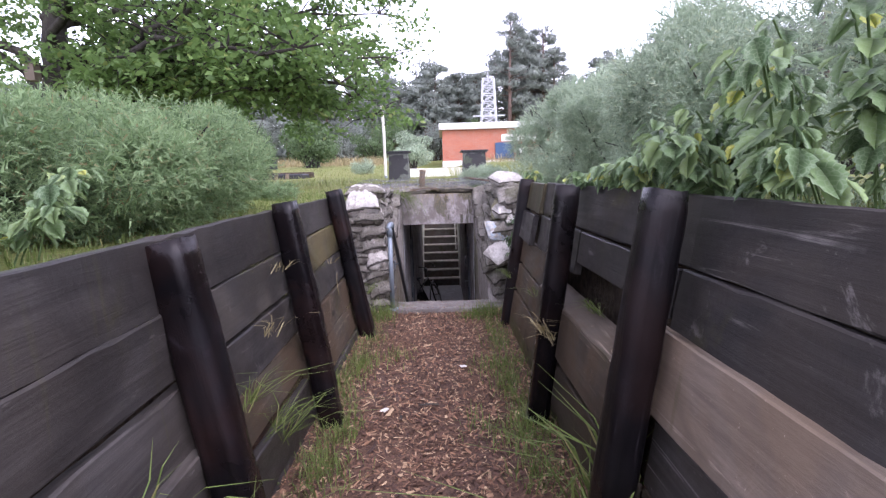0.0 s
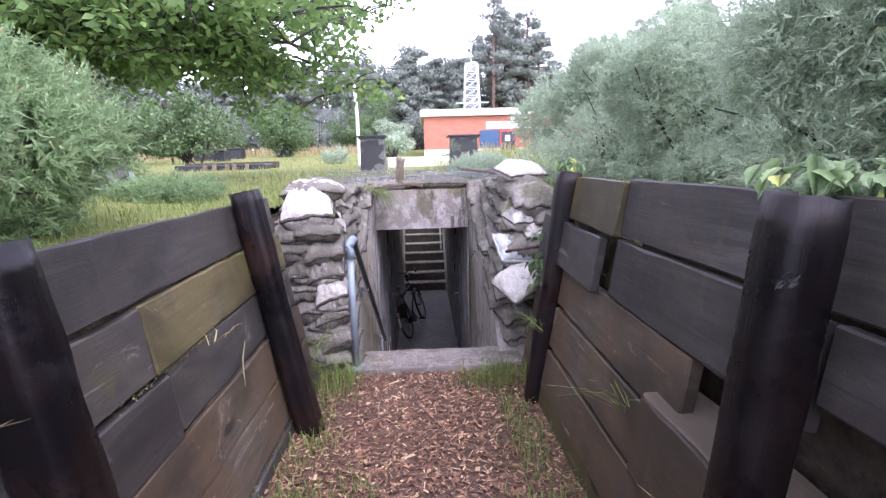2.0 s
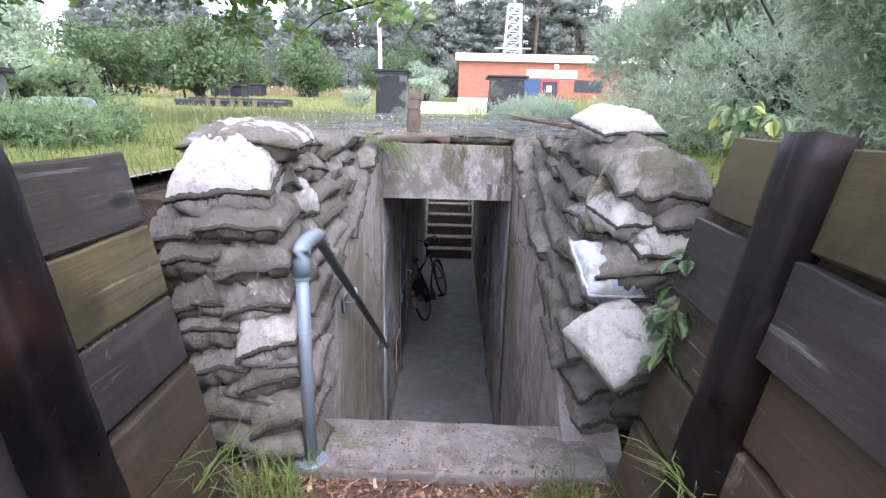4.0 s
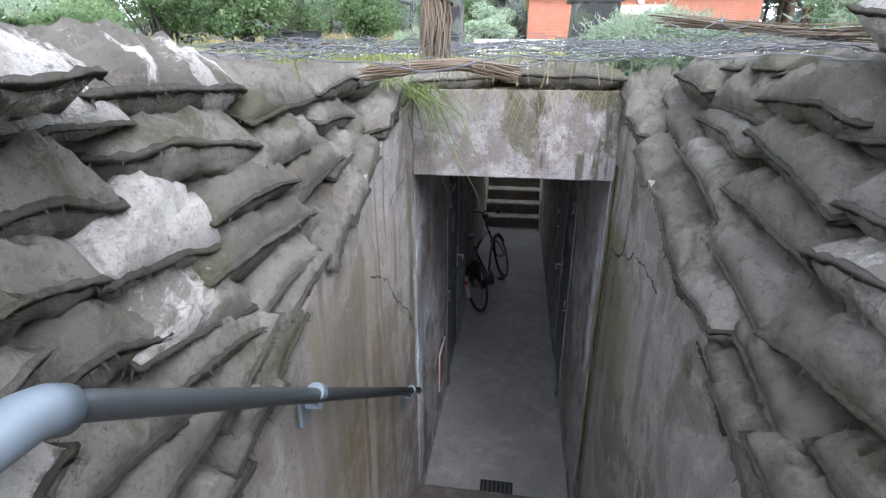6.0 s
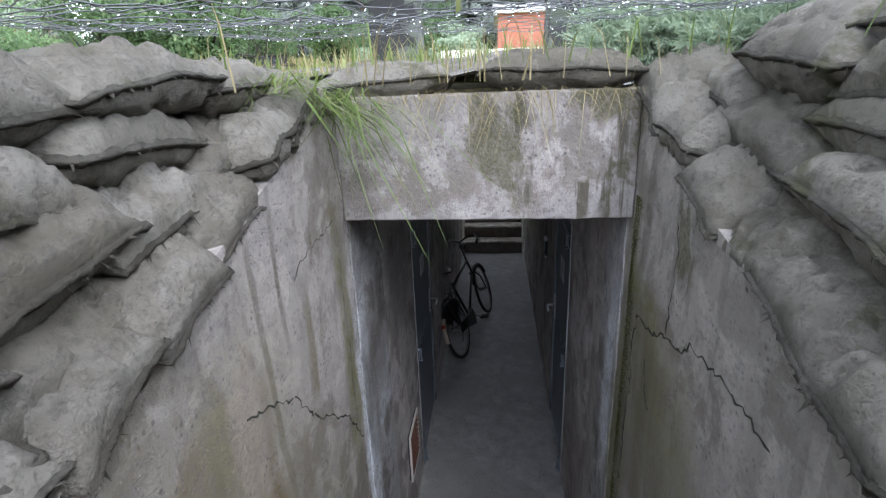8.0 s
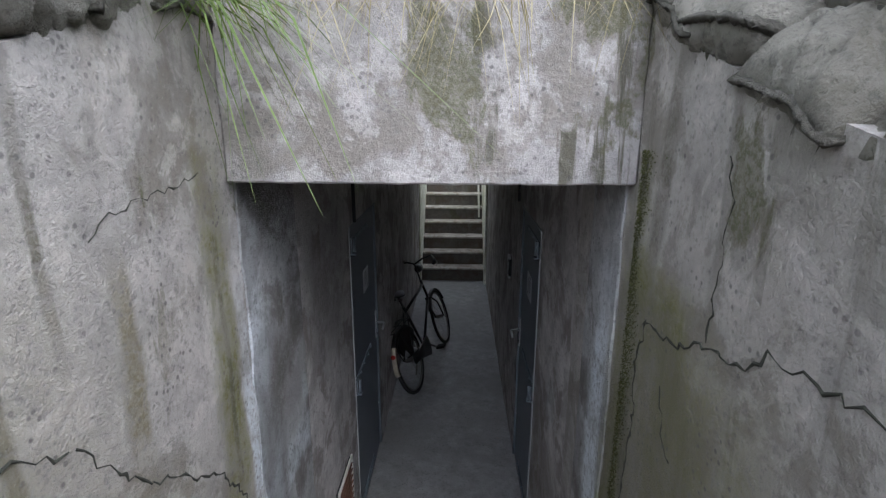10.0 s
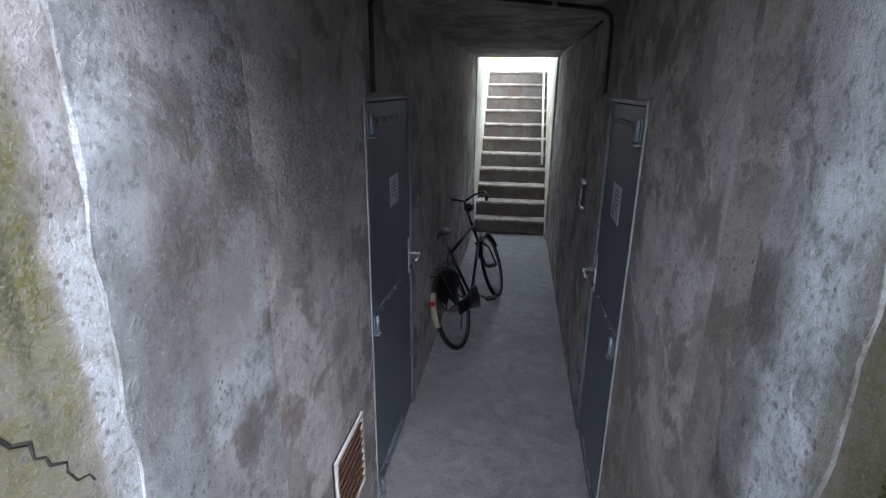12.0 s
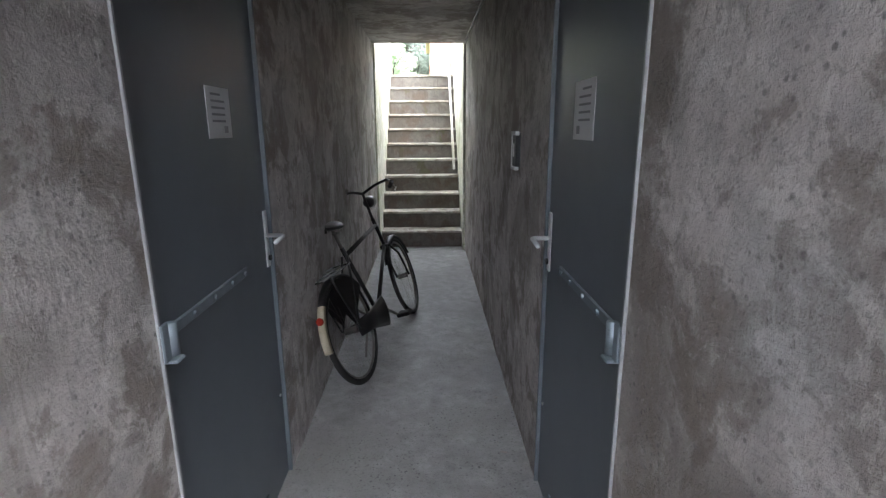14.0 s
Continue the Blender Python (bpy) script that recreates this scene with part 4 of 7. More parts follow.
def trench_post(foot, top, seed, square=7.0):
    """A tarred post with worn round corners, leaning back on the boards."""
    foot, top = Vector(foot), Vector(top)
    L = (top - foot).length
    bm = bmesh.new()
    n, rings = 20, 26
    prev = None
    for j in range(rings + 1):
        h = L * j / rings
        ring = []
        for i in range(n):
            a = 2 * math.pi * i / n
            c, s = math.cos(a), math.sin(a)
            rad = (0.066 if square > 5 else 0.065) / (abs(c) ** square + abs(s) ** square) ** (1 / square)
            p = Vector((rad * c, rad * s, h))
            rad2 = 1 + 0.12 * noise.noise(Vector((c * 1.3 + seed * 7, s * 1.3, h * 1.6))) + 0.07 * noise.noise(Vector((c * 5, s * 5 + seed, h * 7)))
            if j == rings:
                rad2 *= 0.95
            ring.append(bm.verts.new((p.x * rad2, p.y * rad2, h + (0.012 * noise.noise(Vector((c * 2, s * 2, seed))) if j == rings else 0))))
        if prev:
            for i in range(n):
                bm.faces.new((prev[i], prev[(i + 1) % n], ring[(i + 1) % n], ring[i]))
        prev = ring
    bm.faces.new(prev)
    q = (top - foot).to_track_quat('Z', 'Y').to_matrix().to_4x4()
    ob = part("trench_post", bm, M["post"], None, "", Matrix.Translation(foot) @ q, True)
    return tagged(ob, "black tarred timber post leaning against trench boards", "post", "posts along the trench")


for k, (f, t) in enumerate((((-0.50, 0.45, -0.25), (-0.68, 0.45, 1.24)), ((-0.475, 2.25, -0.25), (-0.715, 2.25, 1.25)), ((-0.51, 3.50, -0.25), (-0.735, 3.50, 1.30)),
                            ((-0.535, 5.15, -0.25), (-0.81, 5.15, 1.32)), ((0.75, 0.85, -0.25), (0.96, 0.85, 1.34)), ((0.620, 2.235, -0.25), (0.842, 2.235, 1.365)),
                            ((0.645, 3.46, -0.25), (0.848, 3.46, 1.35)), ((0.715, 5.40, -0.25), (0.955, 5.40, 1.36)))):
    trench_post(f, t, k, 7.0 if f[0] < 0 else 3.8)


def crack(parent_name, x, line, width=0.0055):
    """A dark open crack running over a wall face, following its unevenness."""
    r = random.Random(len(line))
    pts = []
    for (a, za), (b, zb) in zip(line, line[1:]):
        n = max(3, int(math.hypot(b - a, zb - za) / 0.02))
        for k in range(n):
            t = k / n
            pts.append((a + (b - a) * t + r.uniform(-0.009, 0.009), za + (zb - za) * t + r.uniform(-0.009, 0.009)))
    bm = bmesh.new()
    add_tube(bm, [(x + 0.009 * noise.noise(Vector((x, a, b)) * 4), a, b) for a, b in pts], width, 5, True, [width * r.uniform(0.25, 1.0) for _ in pts])
    part("crack", bm, M["crack"], bpy.data.objects[parent_name], "open crack in the concrete")


crack("wall_east", XR, [(8.50, 0.30), (8.47, 0.32), (8.30, 0.33), (8.21, 0.38), (8.12, 0.41), (8.05, 0.41), (7.98, 0.47), (7.79, 0.486), (7.55, 0.47)], 0.0042)
crack("wall_east", XR, [(8.47, 0.32), (8.52, 0.18), (8.49, 0.02), (8.52, -0.16), (8.50, -0.5)], 0.0045)
crack("wall_east", XR, [(8.16, 0.40), (8.16, 0.49), (8.16, 0.61), (8.15, 0.68), (8.18, 0.78)], 0.003)
crack("wall_east", XR, [(8.36, 0.20), (8.30, 0.10), (8.22, 0.05)], 0.003)
crack("wall_west", XL, [(7.97, 0.27), (8.03, 0.19), (8.14, 0.07), (8.42, -0.13), (8.6, -0.4)], 0.0042)
crack("wall_west", XL, [(8.09, 0.62), (8.14, 0.65), (8.33, 0.67), (8.5, 0.69)], 0.003)
crack("wall_west", XL, [(7.70, 0.40), (7.80, 0.36), (7.97, 0.27)], 0.004)


# the plaster skim left on the walls just inside the entrance
for name, x0, side in (("wall_west", XL, -1), ("wall_east", XR, 1)):
    bm = box_bm((x0 - 0.006 * (side > 0) - 0.002 * (side < 0), 8.675 + 0.02 * (side > 0), FLOOR + 0.02), (x0 + 0.006 * (side < 0) + 0.002 * (side > 0), 9.186 - 0.16 * (side > 0), CEIL - 0.004), 0.003)
    cut_fine(bm, 0.06)
    for v in bm.verts:
        if (v.co.x - x0) * -side > 0:
            v.co.x += -side * (0.0025 * noise.noise(v.co * 7) + 0.0025 * noise.noise(v.co * 17))
            if v.co.y < 8.71:
                v.co.y += 0.025 * noise.noise(v.co * 9)
    part("plaster_skim", bm, M["skim_west" if side < 0 else "skim_east"], bpy.data.objects[name], "flaking blue-white plaster skim")


def ledge():
    """The broad lower timber behind the gap in the east boards."""
    bm = box_bm((0, 0, 0), (0.19, 1.72, 0.05), 0.006)
    cut_fine(bm, 0.12)
    roughen(bm, 0.010, 4, 3)
    return part("plank", bm, M["plank_ledge"], bpy.data.objects["wall_east_boards"], "", Matrix.Translation((right_x(3.2, 0.62) - 0.045, 2.33, 0.617)))


ledge()
bm = tube_bm([(0.927, 2.472, 0.672), (0.875, 2.570, 0.674), (0.841, 2.664, 0.674), (0.844, 2.696, 0.676), (1.012, 2.786, 0.700), (1.211, 2.896, 0.725)], 0.0045, 7, [0.003, 0.0035, 0.004, 0.005, 0.006, 0.005])
tagged(part("bent_stick", bm, M["plank_tan"], None, "", Matrix(), True), "pale bent stick lying on the plank ledge", "stick")

bm = tube_bm([(-0.755, 4.79, 0.65), (-0.745, 4.72, 0.59), (-0.732, 4.68, 0.54), (-0.722, 4.66, 0.485)], 0.003, 6, [0.0022, 0.0032, 0.003, 0.0018])
tagged(part("dry_stalk", bm, M["dry_grass"], None, "", Matrix.Translation((0.015, -0.02, 0.0)), True), "pale dry stalk hanging on the boards", "stalk")

# the sandy path at the head of the far stair
bm = bmesh.new()
g = [[bm.verts.new((x, y, ground_z(x, y) + 0.02)) for x in np.linspace(-0.9, 1.06, 6)] for y in np.linspace(18.60, 34, 24)]
for a, b in zip(g, g[1:]):
    for i in range(5):
        bm.faces.new((a[i], a[i + 1], b[i + 1], b[i]))
tagged(part("sand_path", bm, M["sand"], None, "", Matrix(), True), "pale sandy path beyond the far stair", "path", kind="structure")

# ---- things on the dune and beyond ----
def building():
    h = thing("service_building", "single-storey red brick building with flat white-edged roof", "building", m=Matrix.Translation((0.31, 38, 0)))
    z0, z1 = 2.0, 4.62
    part("plinth", box_bm((-0.03, -0.03, z0 - 0.8), (12.6, 7.5, 2.40)), M["white_paint"], h, "white-painted plinth")
    wall = part("wall", box_bm((0, 0, 2.40), (12.5, 7.4, z1)), M["brick"], h)
    part("roof", box_bm((-0.25, -0.30, z1), (12.8, 7.7, 5.08), 0.03), M["roof_white"], h)
    part("sign_panel", box_bm((4.3, -0.06, 3.70), (7.5, -0.004, 4.20), 0.01), M["white_paint"], h, "blank white panel above the door")
    blue = part("shutter", box_bm((3.85, -0.10, 2.45), (5.2, -0.004, 3.62), 0.01), M["blue_panel"], h, "dark blue shutter")
    for x0, x1, zz0, zz1 in ((5.25, 6.4, 3.50, 3.60), (5.25, 5.35, 2.05, 3.50), (6.30, 6.4, 2.05, 3.50)):
        part("door_frame", box_bm((x0, -0.09, zz0), (x1, -0.004, zz1)), M["red_paint"], h, "red door frame")
    d = part("door", box_bm((5.36, -0.05, 2.05), (6.29, -0.006, 3.49)), M["dark_panel"], h)
    part("notice", box_bm((5.62, -0.062, 2.85), (5.95, -0.052, 3.25)), M["white_paint"], d, "white notice on the door")
    part("wall_lamp", disc_bm((6.15, -0.08, 4.40), (0, 1, 0), 0.17, 0.15, 18), M["white_paint"], h)
    part("window", box_bm((7.4, -0.05, 2.9), (9.2, -0.004, 3.62)), M["dark_panel"], h)
    return h


building()


def mast():
    m = thing("radio_mast", "grey steel lattice radio mast behind the building", "mast", m=Matrix.Translation((4.85, 50, 2.5)))
    foot, topw, h = 0.88, 0.52, 7.75
    legs = [(sx, sy) for sx in (-1, 1) for sy in (-1, 1)]
    for sx, sy in legs:
        part("leg", tube_bm([(sx * foot, sy * foot, 0), (sx * topw, sy * topw, h)], 0.06, 5), M["mast"], m)
    n = 11
    for k in range(n):
        a, b = h * k / n, h * (k + 1) / n
        wa, wb = foot + (topw - foot) * k / n, foot + (topw - foot) * (k + 1) / n
        bm = bmesh.new()
        for (ax, ay), (bx, by) in (((-1, -1), (1, -1)), ((1, -1), (1, 1)), ((1, 1), (-1, 1)), ((-1, 1), (-1, -1))):
            add_tube(bm, [(ax * wa, ay * wa, a), (bx * wb, by * wb, b)], 0.030, 4)
            add_tube(bm, [(bx * wa, by * wa, a), (ax * wb, ay * wb, b)], 0.030, 4)
            add_tube(bm, [(ax * wb, ay * wb, b), (bx * wb, by * wb, b)], 0.045, 4)
        part("lattice", bm, M["mast"], m)
    part("antenna", tube_bm([(0.0, 0, h - 0.3), (0.0, 0, h + 3.2)], 0.04, 5), M["mast"], m)
    part("bracket", tube_bm([(-1.5, -0.6, 4.3), (1.5, -0.6, 4.3)], 0.05, 5), M["mast"], m)
    return m


mast()


def vent_hood(x, y, w, h, name_label, turn=0.0):
    """A camouflaged wooden hood with a flat lid over a ventilation shaft."""
    z = ground_z(x, y) - 0.06
    e = thing("vent_hood", name_label, "vent hood", "vent hoods on the dune", pose(x, y, z, 0, 0, turn))
    bm = prism_bm([(-w / 2, 0), (w / 2, 0), (w * 0.44, h), (-w * 0.44, h)], 'y', -w / 2, w / 2)
    bmesh.ops.bevel(bm, geom=bm.edges[:], offset=0.01, segments=1, affect='EDGES')
    part("body", bm, M["camo"], e)
    part("lid", box_bm((-w * 0.56, -w * 0.58, h + 0.001), (w * 0.56, w * 0.58, h + 0.035), 0.008), M["dark_panel"], e)
    part("slot", box_bm((-w * 0.22, -w / 2 - 0.004, h * 0.80), (w * 0.26, -w * 0.35, h * 0.93)), M["dark_metal"], e)
    part("batten", box_bm((-w * 0.5, -w * 0.53, h * 0.955), (w * 0.5, -w * 0.47, h - 0.002)), M["dark_panel"], e)
    return e


vent_hood(-0.74, 11.5, 0.44, 0.72, "tall camouflage-painted vent hood standing on the dune")
vent_hood(0.92, 12.5, 0.56, 0.72, "grey and black camouflaged vent hood on the dune")
vent_hood(-2.86, 7.35, 0.34, 0.37, "squat camouflaged vent hood among the bushes", 8)


def flag_pole():
    z = ground_z(-1.35, 15)
    e = thing("pole", "slim white pole standing on the grass", "pole", m=Matrix.Translation((-1.42, 15, z)))
    part("shaft", tube_bm([(0, 0, -0.2), (0, 0, 1.25), (-0.03, 0, 2.0)], 0.04, 10), M["white_paint"], e)
    part("collar", tube_bm([(0, 0, 0), (0, 0, 0.08)], 0.055, 10), M["galv"], e)


flag_pole()


def field_box(x, y, w, h, d=0.8):
    z = ground_z(x, y) - 0.05
    e = thing("field_box", "dark low box standing on the meadow", "box", "boxes on the meadow", Matrix.Translation((x, y, z)))
    part("body", box_bm((-w / 2, -d / 2, 0), (w / 2, d / 2, h), 0.02), M["dark_panel"], e)
    part("lid", box_bm((-w * 0.56, -d * 0.56, h + 0.001), (w * 0.56, d * 0.56, h + 0.06), 0.015), M["dark_metal"], e)


field_box(-8.65, 36, 0.62, 0.45)
field_box(-11.0, 29, 0.8, 0.62)
field_box(-10.1, 31, 0.7, 0.55)
field_box(-9.35, 27, 0.5, 0.5)


def covered_tank():
    z = ground_z(-5.05, 11)
    bm = bmesh.new()
    add_tube(bm, [(-1.0, 0, 0), (-0.95, 0, 0), (-0.8, 0, 0), (0.6, 0, 0), (0.8, 0, 0), (0.95, 0, 0)], 0.3, 16, True, [0.10, 0.24, 0.32, 0.33, 0.30, 0.12])
    roughen(bm, 0.03, 4)
    tagged(part("covered_roll", bm, M["tarp_green"], None, "", Matrix.Translation((-5.05, 11, z + 0.12)) @ Matrix.Scale(0.46, 4), True), "pale green covered roll lying in the scrub", "roll")


covered_tank()


def side_trench():
    """The mouth of another trench in the meadow, with pale timber ends."""
    z = ground_z(-5.4, 17)
    e = tagged(new("side_trench"), "mouth of another timber-lined trench in the meadow", "trench", kind="structure")
    e.matrix_basis = Matrix.Translation((-5.4, 17.3, z))
    part("opening", box_bm((-1.4, -0.4, -0.05), (1.1, 0.5, 0.16), 0.03), M["dark_panel"], e)
    part("kerb", box_bm((-1.5, 0.45, 0.02), (1.2, 0.75, 0.22), 0.03), M["soil"], e)
    for k, x in enumerate((-0.55, -0.3, 0.05, 0.25, 0.6)):
        part("stake", tube_bm([(x, -0.45, -0.1), (x + 0.03, -0.44, 0.17)], 0.06, 7), M["reed"], e)


side_trench()

# ---- sandbags beside the stair ----
def bag_mesh(name, seed, material):
    """A filled sack, one unit long, wide and high: a soft pillow with a seam round its edge and small ears."""
    r = random.Random(seed)
    nu, nv = 29, 19
    bm = bmesh.new()
    sheets = []
    sag, twist = r.uniform(0.02, 0.12), r.uniform(-0.08, 0.08)
    for sgn in (1, -1):
        rows = []
        for j in range(nv):
            row = []
            for i in range(nu):
                u, v = 2 * i / (nu - 1) - 1, 2 * j / (nv - 1) - 1
                edge = i in (0, nu - 1) or j in (0, nv - 1)
                if edge and sgn < 0:
                    row.append(sheets[0][j][i])
                    continue
                h = max(0.0, 1 - abs(u) ** 3.4) ** 0.62 * max(0.0, 1 - abs(v) ** 2.8) ** 0.62
                ear = -0.07 * (abs(u) * abs(v)) ** 4
                x = 0.5 * u * (1 - 0.07 * (1 - v * v) * abs(u) ** 4 + ear)
                y = 0.5 * v * (1 - 0.10 * (1 - u * u) * abs(v) ** 4 + ear)
                p = Vector((u * 1.7 + seed * 3.1, v * 1.7, sgn * 2.0))
                z = sgn * 0.5 * h * (1 + 0.28 * noise.noise(p)) + 0.05 * noise.noise(p * 2.6) * h
                fold = 0.050 * math.sin(9 * u + 4 * noise.noise(p * 1.3)) * abs(v) ** 2 * h
                z += (0.06 * noise.noise(p * 3.1) + 0.035 * noise.noise(p * 6.3)) * h
                z -= sgn * 0.16 * max(0.0, 0.22 - abs(noise.noise(p * 1.9 + Vector((9, 4, 1))))) / 0.22 * h
                z += fold - sag * u * u + twist * u * v
                if edge:
                    z += 0.05 * noise.noise(Vector((u * 2 + seed, v * 2, 5)))
                row.append(bm.verts.new((x, y, z)))
            rows.append(row)
        sheets.append(rows)
    for k, rows in enumerate(sheets):
        for j in range(nv - 1):
            for i in range(nu - 1):
                f = (rows[j][i], rows[j][i + 1], rows[j + 1][i + 1], rows[j + 1][i])
                bm.faces.new(f if k == 0 else f[::-1])
    bmesh.ops.recalc_face_normals(bm, faces=bm.faces[:])
    seam = bmesh.new()
    rim = [sheets[0][0][i] for i in range(nu)] + [sheets[0][j][nu - 1] for j in range(1, nv)] + [sheets[0][nv - 1][i] for i in range(nu - 2, -1, -1)] + [sheets[0][j][0] for j in range(nv - 2, 0, -1)]
    path = []
    for v in rim:
        d = Vector((v.co.x, v.co.y * 1.3, 0)).normalized()
        path.append(v.co + d * r.uniform(-0.004, 0.012))
    n = len(path)
    rings = []
    for i, c in enumerate(path):
        d = Vector((c.x, c.y * 1.3, 0)).normalized()
        t, h = r.uniform(0.016, 0.032), r.uniform(0.030, 0.068)
        rings.append([seam.verts.new(c - d * t), seam.verts.new(c + Vector((0, 0, h)) - d * 0.004), seam.verts.new(c + d * t), seam.verts.new(c - Vector((0, 0, h)) - d * 0.004)])
    for i in range(n):
        q, s_ = rings[i], rings[(i + 1) % n]
        for j in range(4):
            seam.faces.new((q[j], q[(j + 1) % 4], s_[(j + 1) % 4], s_[j]))
    for i, c in enumerate(path):
        if r.random() < 0.45:
            d = Vector((c.x, c.y * 1.3, 0)).normalized()
            a = Vector((-d.y, d.x, 0)) * r.uniform(0.006, 0.014)
            tip = c + d * r.uniform(0.02, 0.06) + Vector((r.uniform(-0.03, 0.03), r.uniform(-0.03, 0.03), r.uniform(-0.16, 0.05)))
            seam.faces.new((seam.verts.new(c - a), seam.verts.new(c + a), seam.verts.new(tip)))
    bmesh.ops.recalc_face_normals(seam, faces=seam.faces[:])
    pair = []
    for b, nm, mt in ((bm, name, material), (seam, "seam", M["bag_thread"])):
        me = bpy.data.meshes.new(nm)
        b.to_mesh(me)
        b.free()
        me.materials.append(mt)
        for f in me.polygons:
            f.use_smooth = True
        pair.append(me)
    return pair


BAGS = {k: [bag_mesh("sandbag", s + off, M[m]) for s in range(n)] for k, m, off, n in (("grey", "bag", 0, 9), ("part", "bag_part", 20, 4), ("white", "bag_white", 40, 4))}
BAG_WORDS = {"grey": "weathered grey sandbag lying in the stacked stair wall", "part": "grey sandbag with flaking white lime on it", "white": "pale whitish sandbag lying on the stack"}
bag_rng = random.Random(11)


def sandbag(kind, centre, along, out, size, roll=0.0):
    """along: the way of the sack's length; out: the way its long seam faces."""
    a = Vector(along).normalized()
    o = Vector(out)
    o = (o - o.dot(a) * a).normalized()
    up_ = a.cross(o)
    if up_.z < 0:
        up_ = -up_
    m = Matrix((a, o, up_)).transposed().to_4x4()
    sack, seam = bag_rng.choice(BAGS[kind])
    ob = new("sandbag", sack)
    new("seam", seam).parent = ob
    ob.matrix_basis = Matrix.Translation(centre) @ m @ pose(0, 0, 0, roll, 0, 0) @ Matrix.Diagonal((*size, 1))
    return tagged(ob, BAG_WORDS[kind], "sandbag", "sandbags round the stair")


# rows of sacks from the top down: (kind, along, height, length, pitch in degrees, thickness)
WEST_UPPER = [
    ("part", 6.82, 1.235, 0.48, -3, 0.14), ("grey", 7.33, 1.19, 0.50, -2, 0.13), ("grey", 7.78, 1.185, 0.42, 0, 0.12), ("grey", 8.20, 1.175, 0.42, 2, 0.12), ("white", 6.50, 1.245, 0.30, -2, 0.10),
    ("grey", 6.83, 1.09, 0.44, -8, 0.155), ("grey", 7.26, 1.07, 0.45, 0, 0.14), ("grey", 7.70, 1.08, 0.40, 1, 0.14), ("grey", 8.02, 1.02, 0.32, 4, 0.15), ("grey", 8.32, 1.09, 0.34, 8, 0.13),
    ("grey", 6.39, 1.11, 0.33, -5, 0.16), ("white", 6.17, 1.17, 0.25, 7, 0.17)]
WEST_LOWER = [
    ("grey", 6.98, 0.965, 0.38, -4, 0.11), ("grey", 7.34, 0.94, 0.41, 6, 0.15), ("grey", 7.69, 0.93, 0.38, 4, 0.15), ("white", 6.64, 0.965, 0.33, -9, 0.18), ("grey", 6.29, 0.99, 0.30, -10, 0.14),
    ("grey", 6.12, 0.92, 0.22, -1, 0.12), ("grey", 6.97, 0.85, 0.48, -3, 0.15), ("grey", 7.38, 0.80, 0.50, 10, 0.14), ("part", 6.66, 0.79, 0.38, -16, 0.13), ("grey", 6.35, 0.84, 0.34, -7, 0.14),
    ("grey", 6.11, 0.79, 0.26, -7, 0.14), ("grey", 7.03, 0.735, 0.36, 8, 0.12), ("grey", 6.66, 0.68, 0.34, -6, 0.12), ("part", 6.08, 0.67, 0.24, -15, 0.12)]
WEST_FOOT = [
    ("grey", 6.36, 0.70, 0.36, -8, 0.13), ("grey", 6.74, 0.585, 0.30, 20, 0.11), ("grey", 6.44, 0.57, 0.36, 4, 0.14), ("grey", 6.12, 0.55, 0.28, -14, 0.13), ("grey", 6.40, 0.44, 0.28, 14, 0.13),
    ("grey", 6.12, 0.42, 0.28, -8, 0.13), ("grey", 6.28, 0.31, 0.28, 20, 0.12), ("grey", 6.10, 0.27, 0.24, 0, 0.13), ("grey", 6.14, 0.15, 0.22, 10, 0.12), ("grey", 6.10, 0.04, 0.20, 0, 0.10)]
EAST_UPPER = [
    ("grey", 6.72, 1.20, 0.50, 4, 0.15), ("grey", 7.15, 1.20, 0.46, 2, 0.13), ("grey", 7.60, 1.20, 0.46, 0, 0.13), ("grey", 8.05, 1.19, 0.44, 2, 0.13), ("grey", 8.40, 1.14, 0.34, 6, 0.12),
    ("grey", 6.66, 1.04, 0.46, -2, 0.15), ("grey", 7.12, 1.06, 0.46, 8, 0.15), ("grey", 7.62, 1.06, 0.50, 6, 0.14), ("grey", 8.06, 1.04, 0.44, 10, 0.15), ("grey", 6.30, 1.17, 0.26, 4, 0.14)]
EAST_LOWER = [
    ("part", 6.64, 0.89, 0.46, -5, 0.15), ("grey", 7.12, 0.93, 0.48, 6, 0.13), ("grey", 7.56, 0.93, 0.48, 10, 0.14), ("grey", 6.68, 0.765, 0.44, -8, 0.14), ("grey", 7.12, 0.78, 0.48, 10, 0.14), ("grey", 6.26, 0.80, 0.34, -6, 0.15),
    ("grey", 6.80, 0.64, 0.40, 12, 0.13), ("grey", 6.44, 0.65, 0.32, 6, 0.14), ("grey", 6.54, 0.52, 0.34, 16, 0.13), ("grey", 6.40, 0.41, 0.30, 18, 0.13), ("grey", 6.26, 0.50, 0.28, 6, 0.14)]
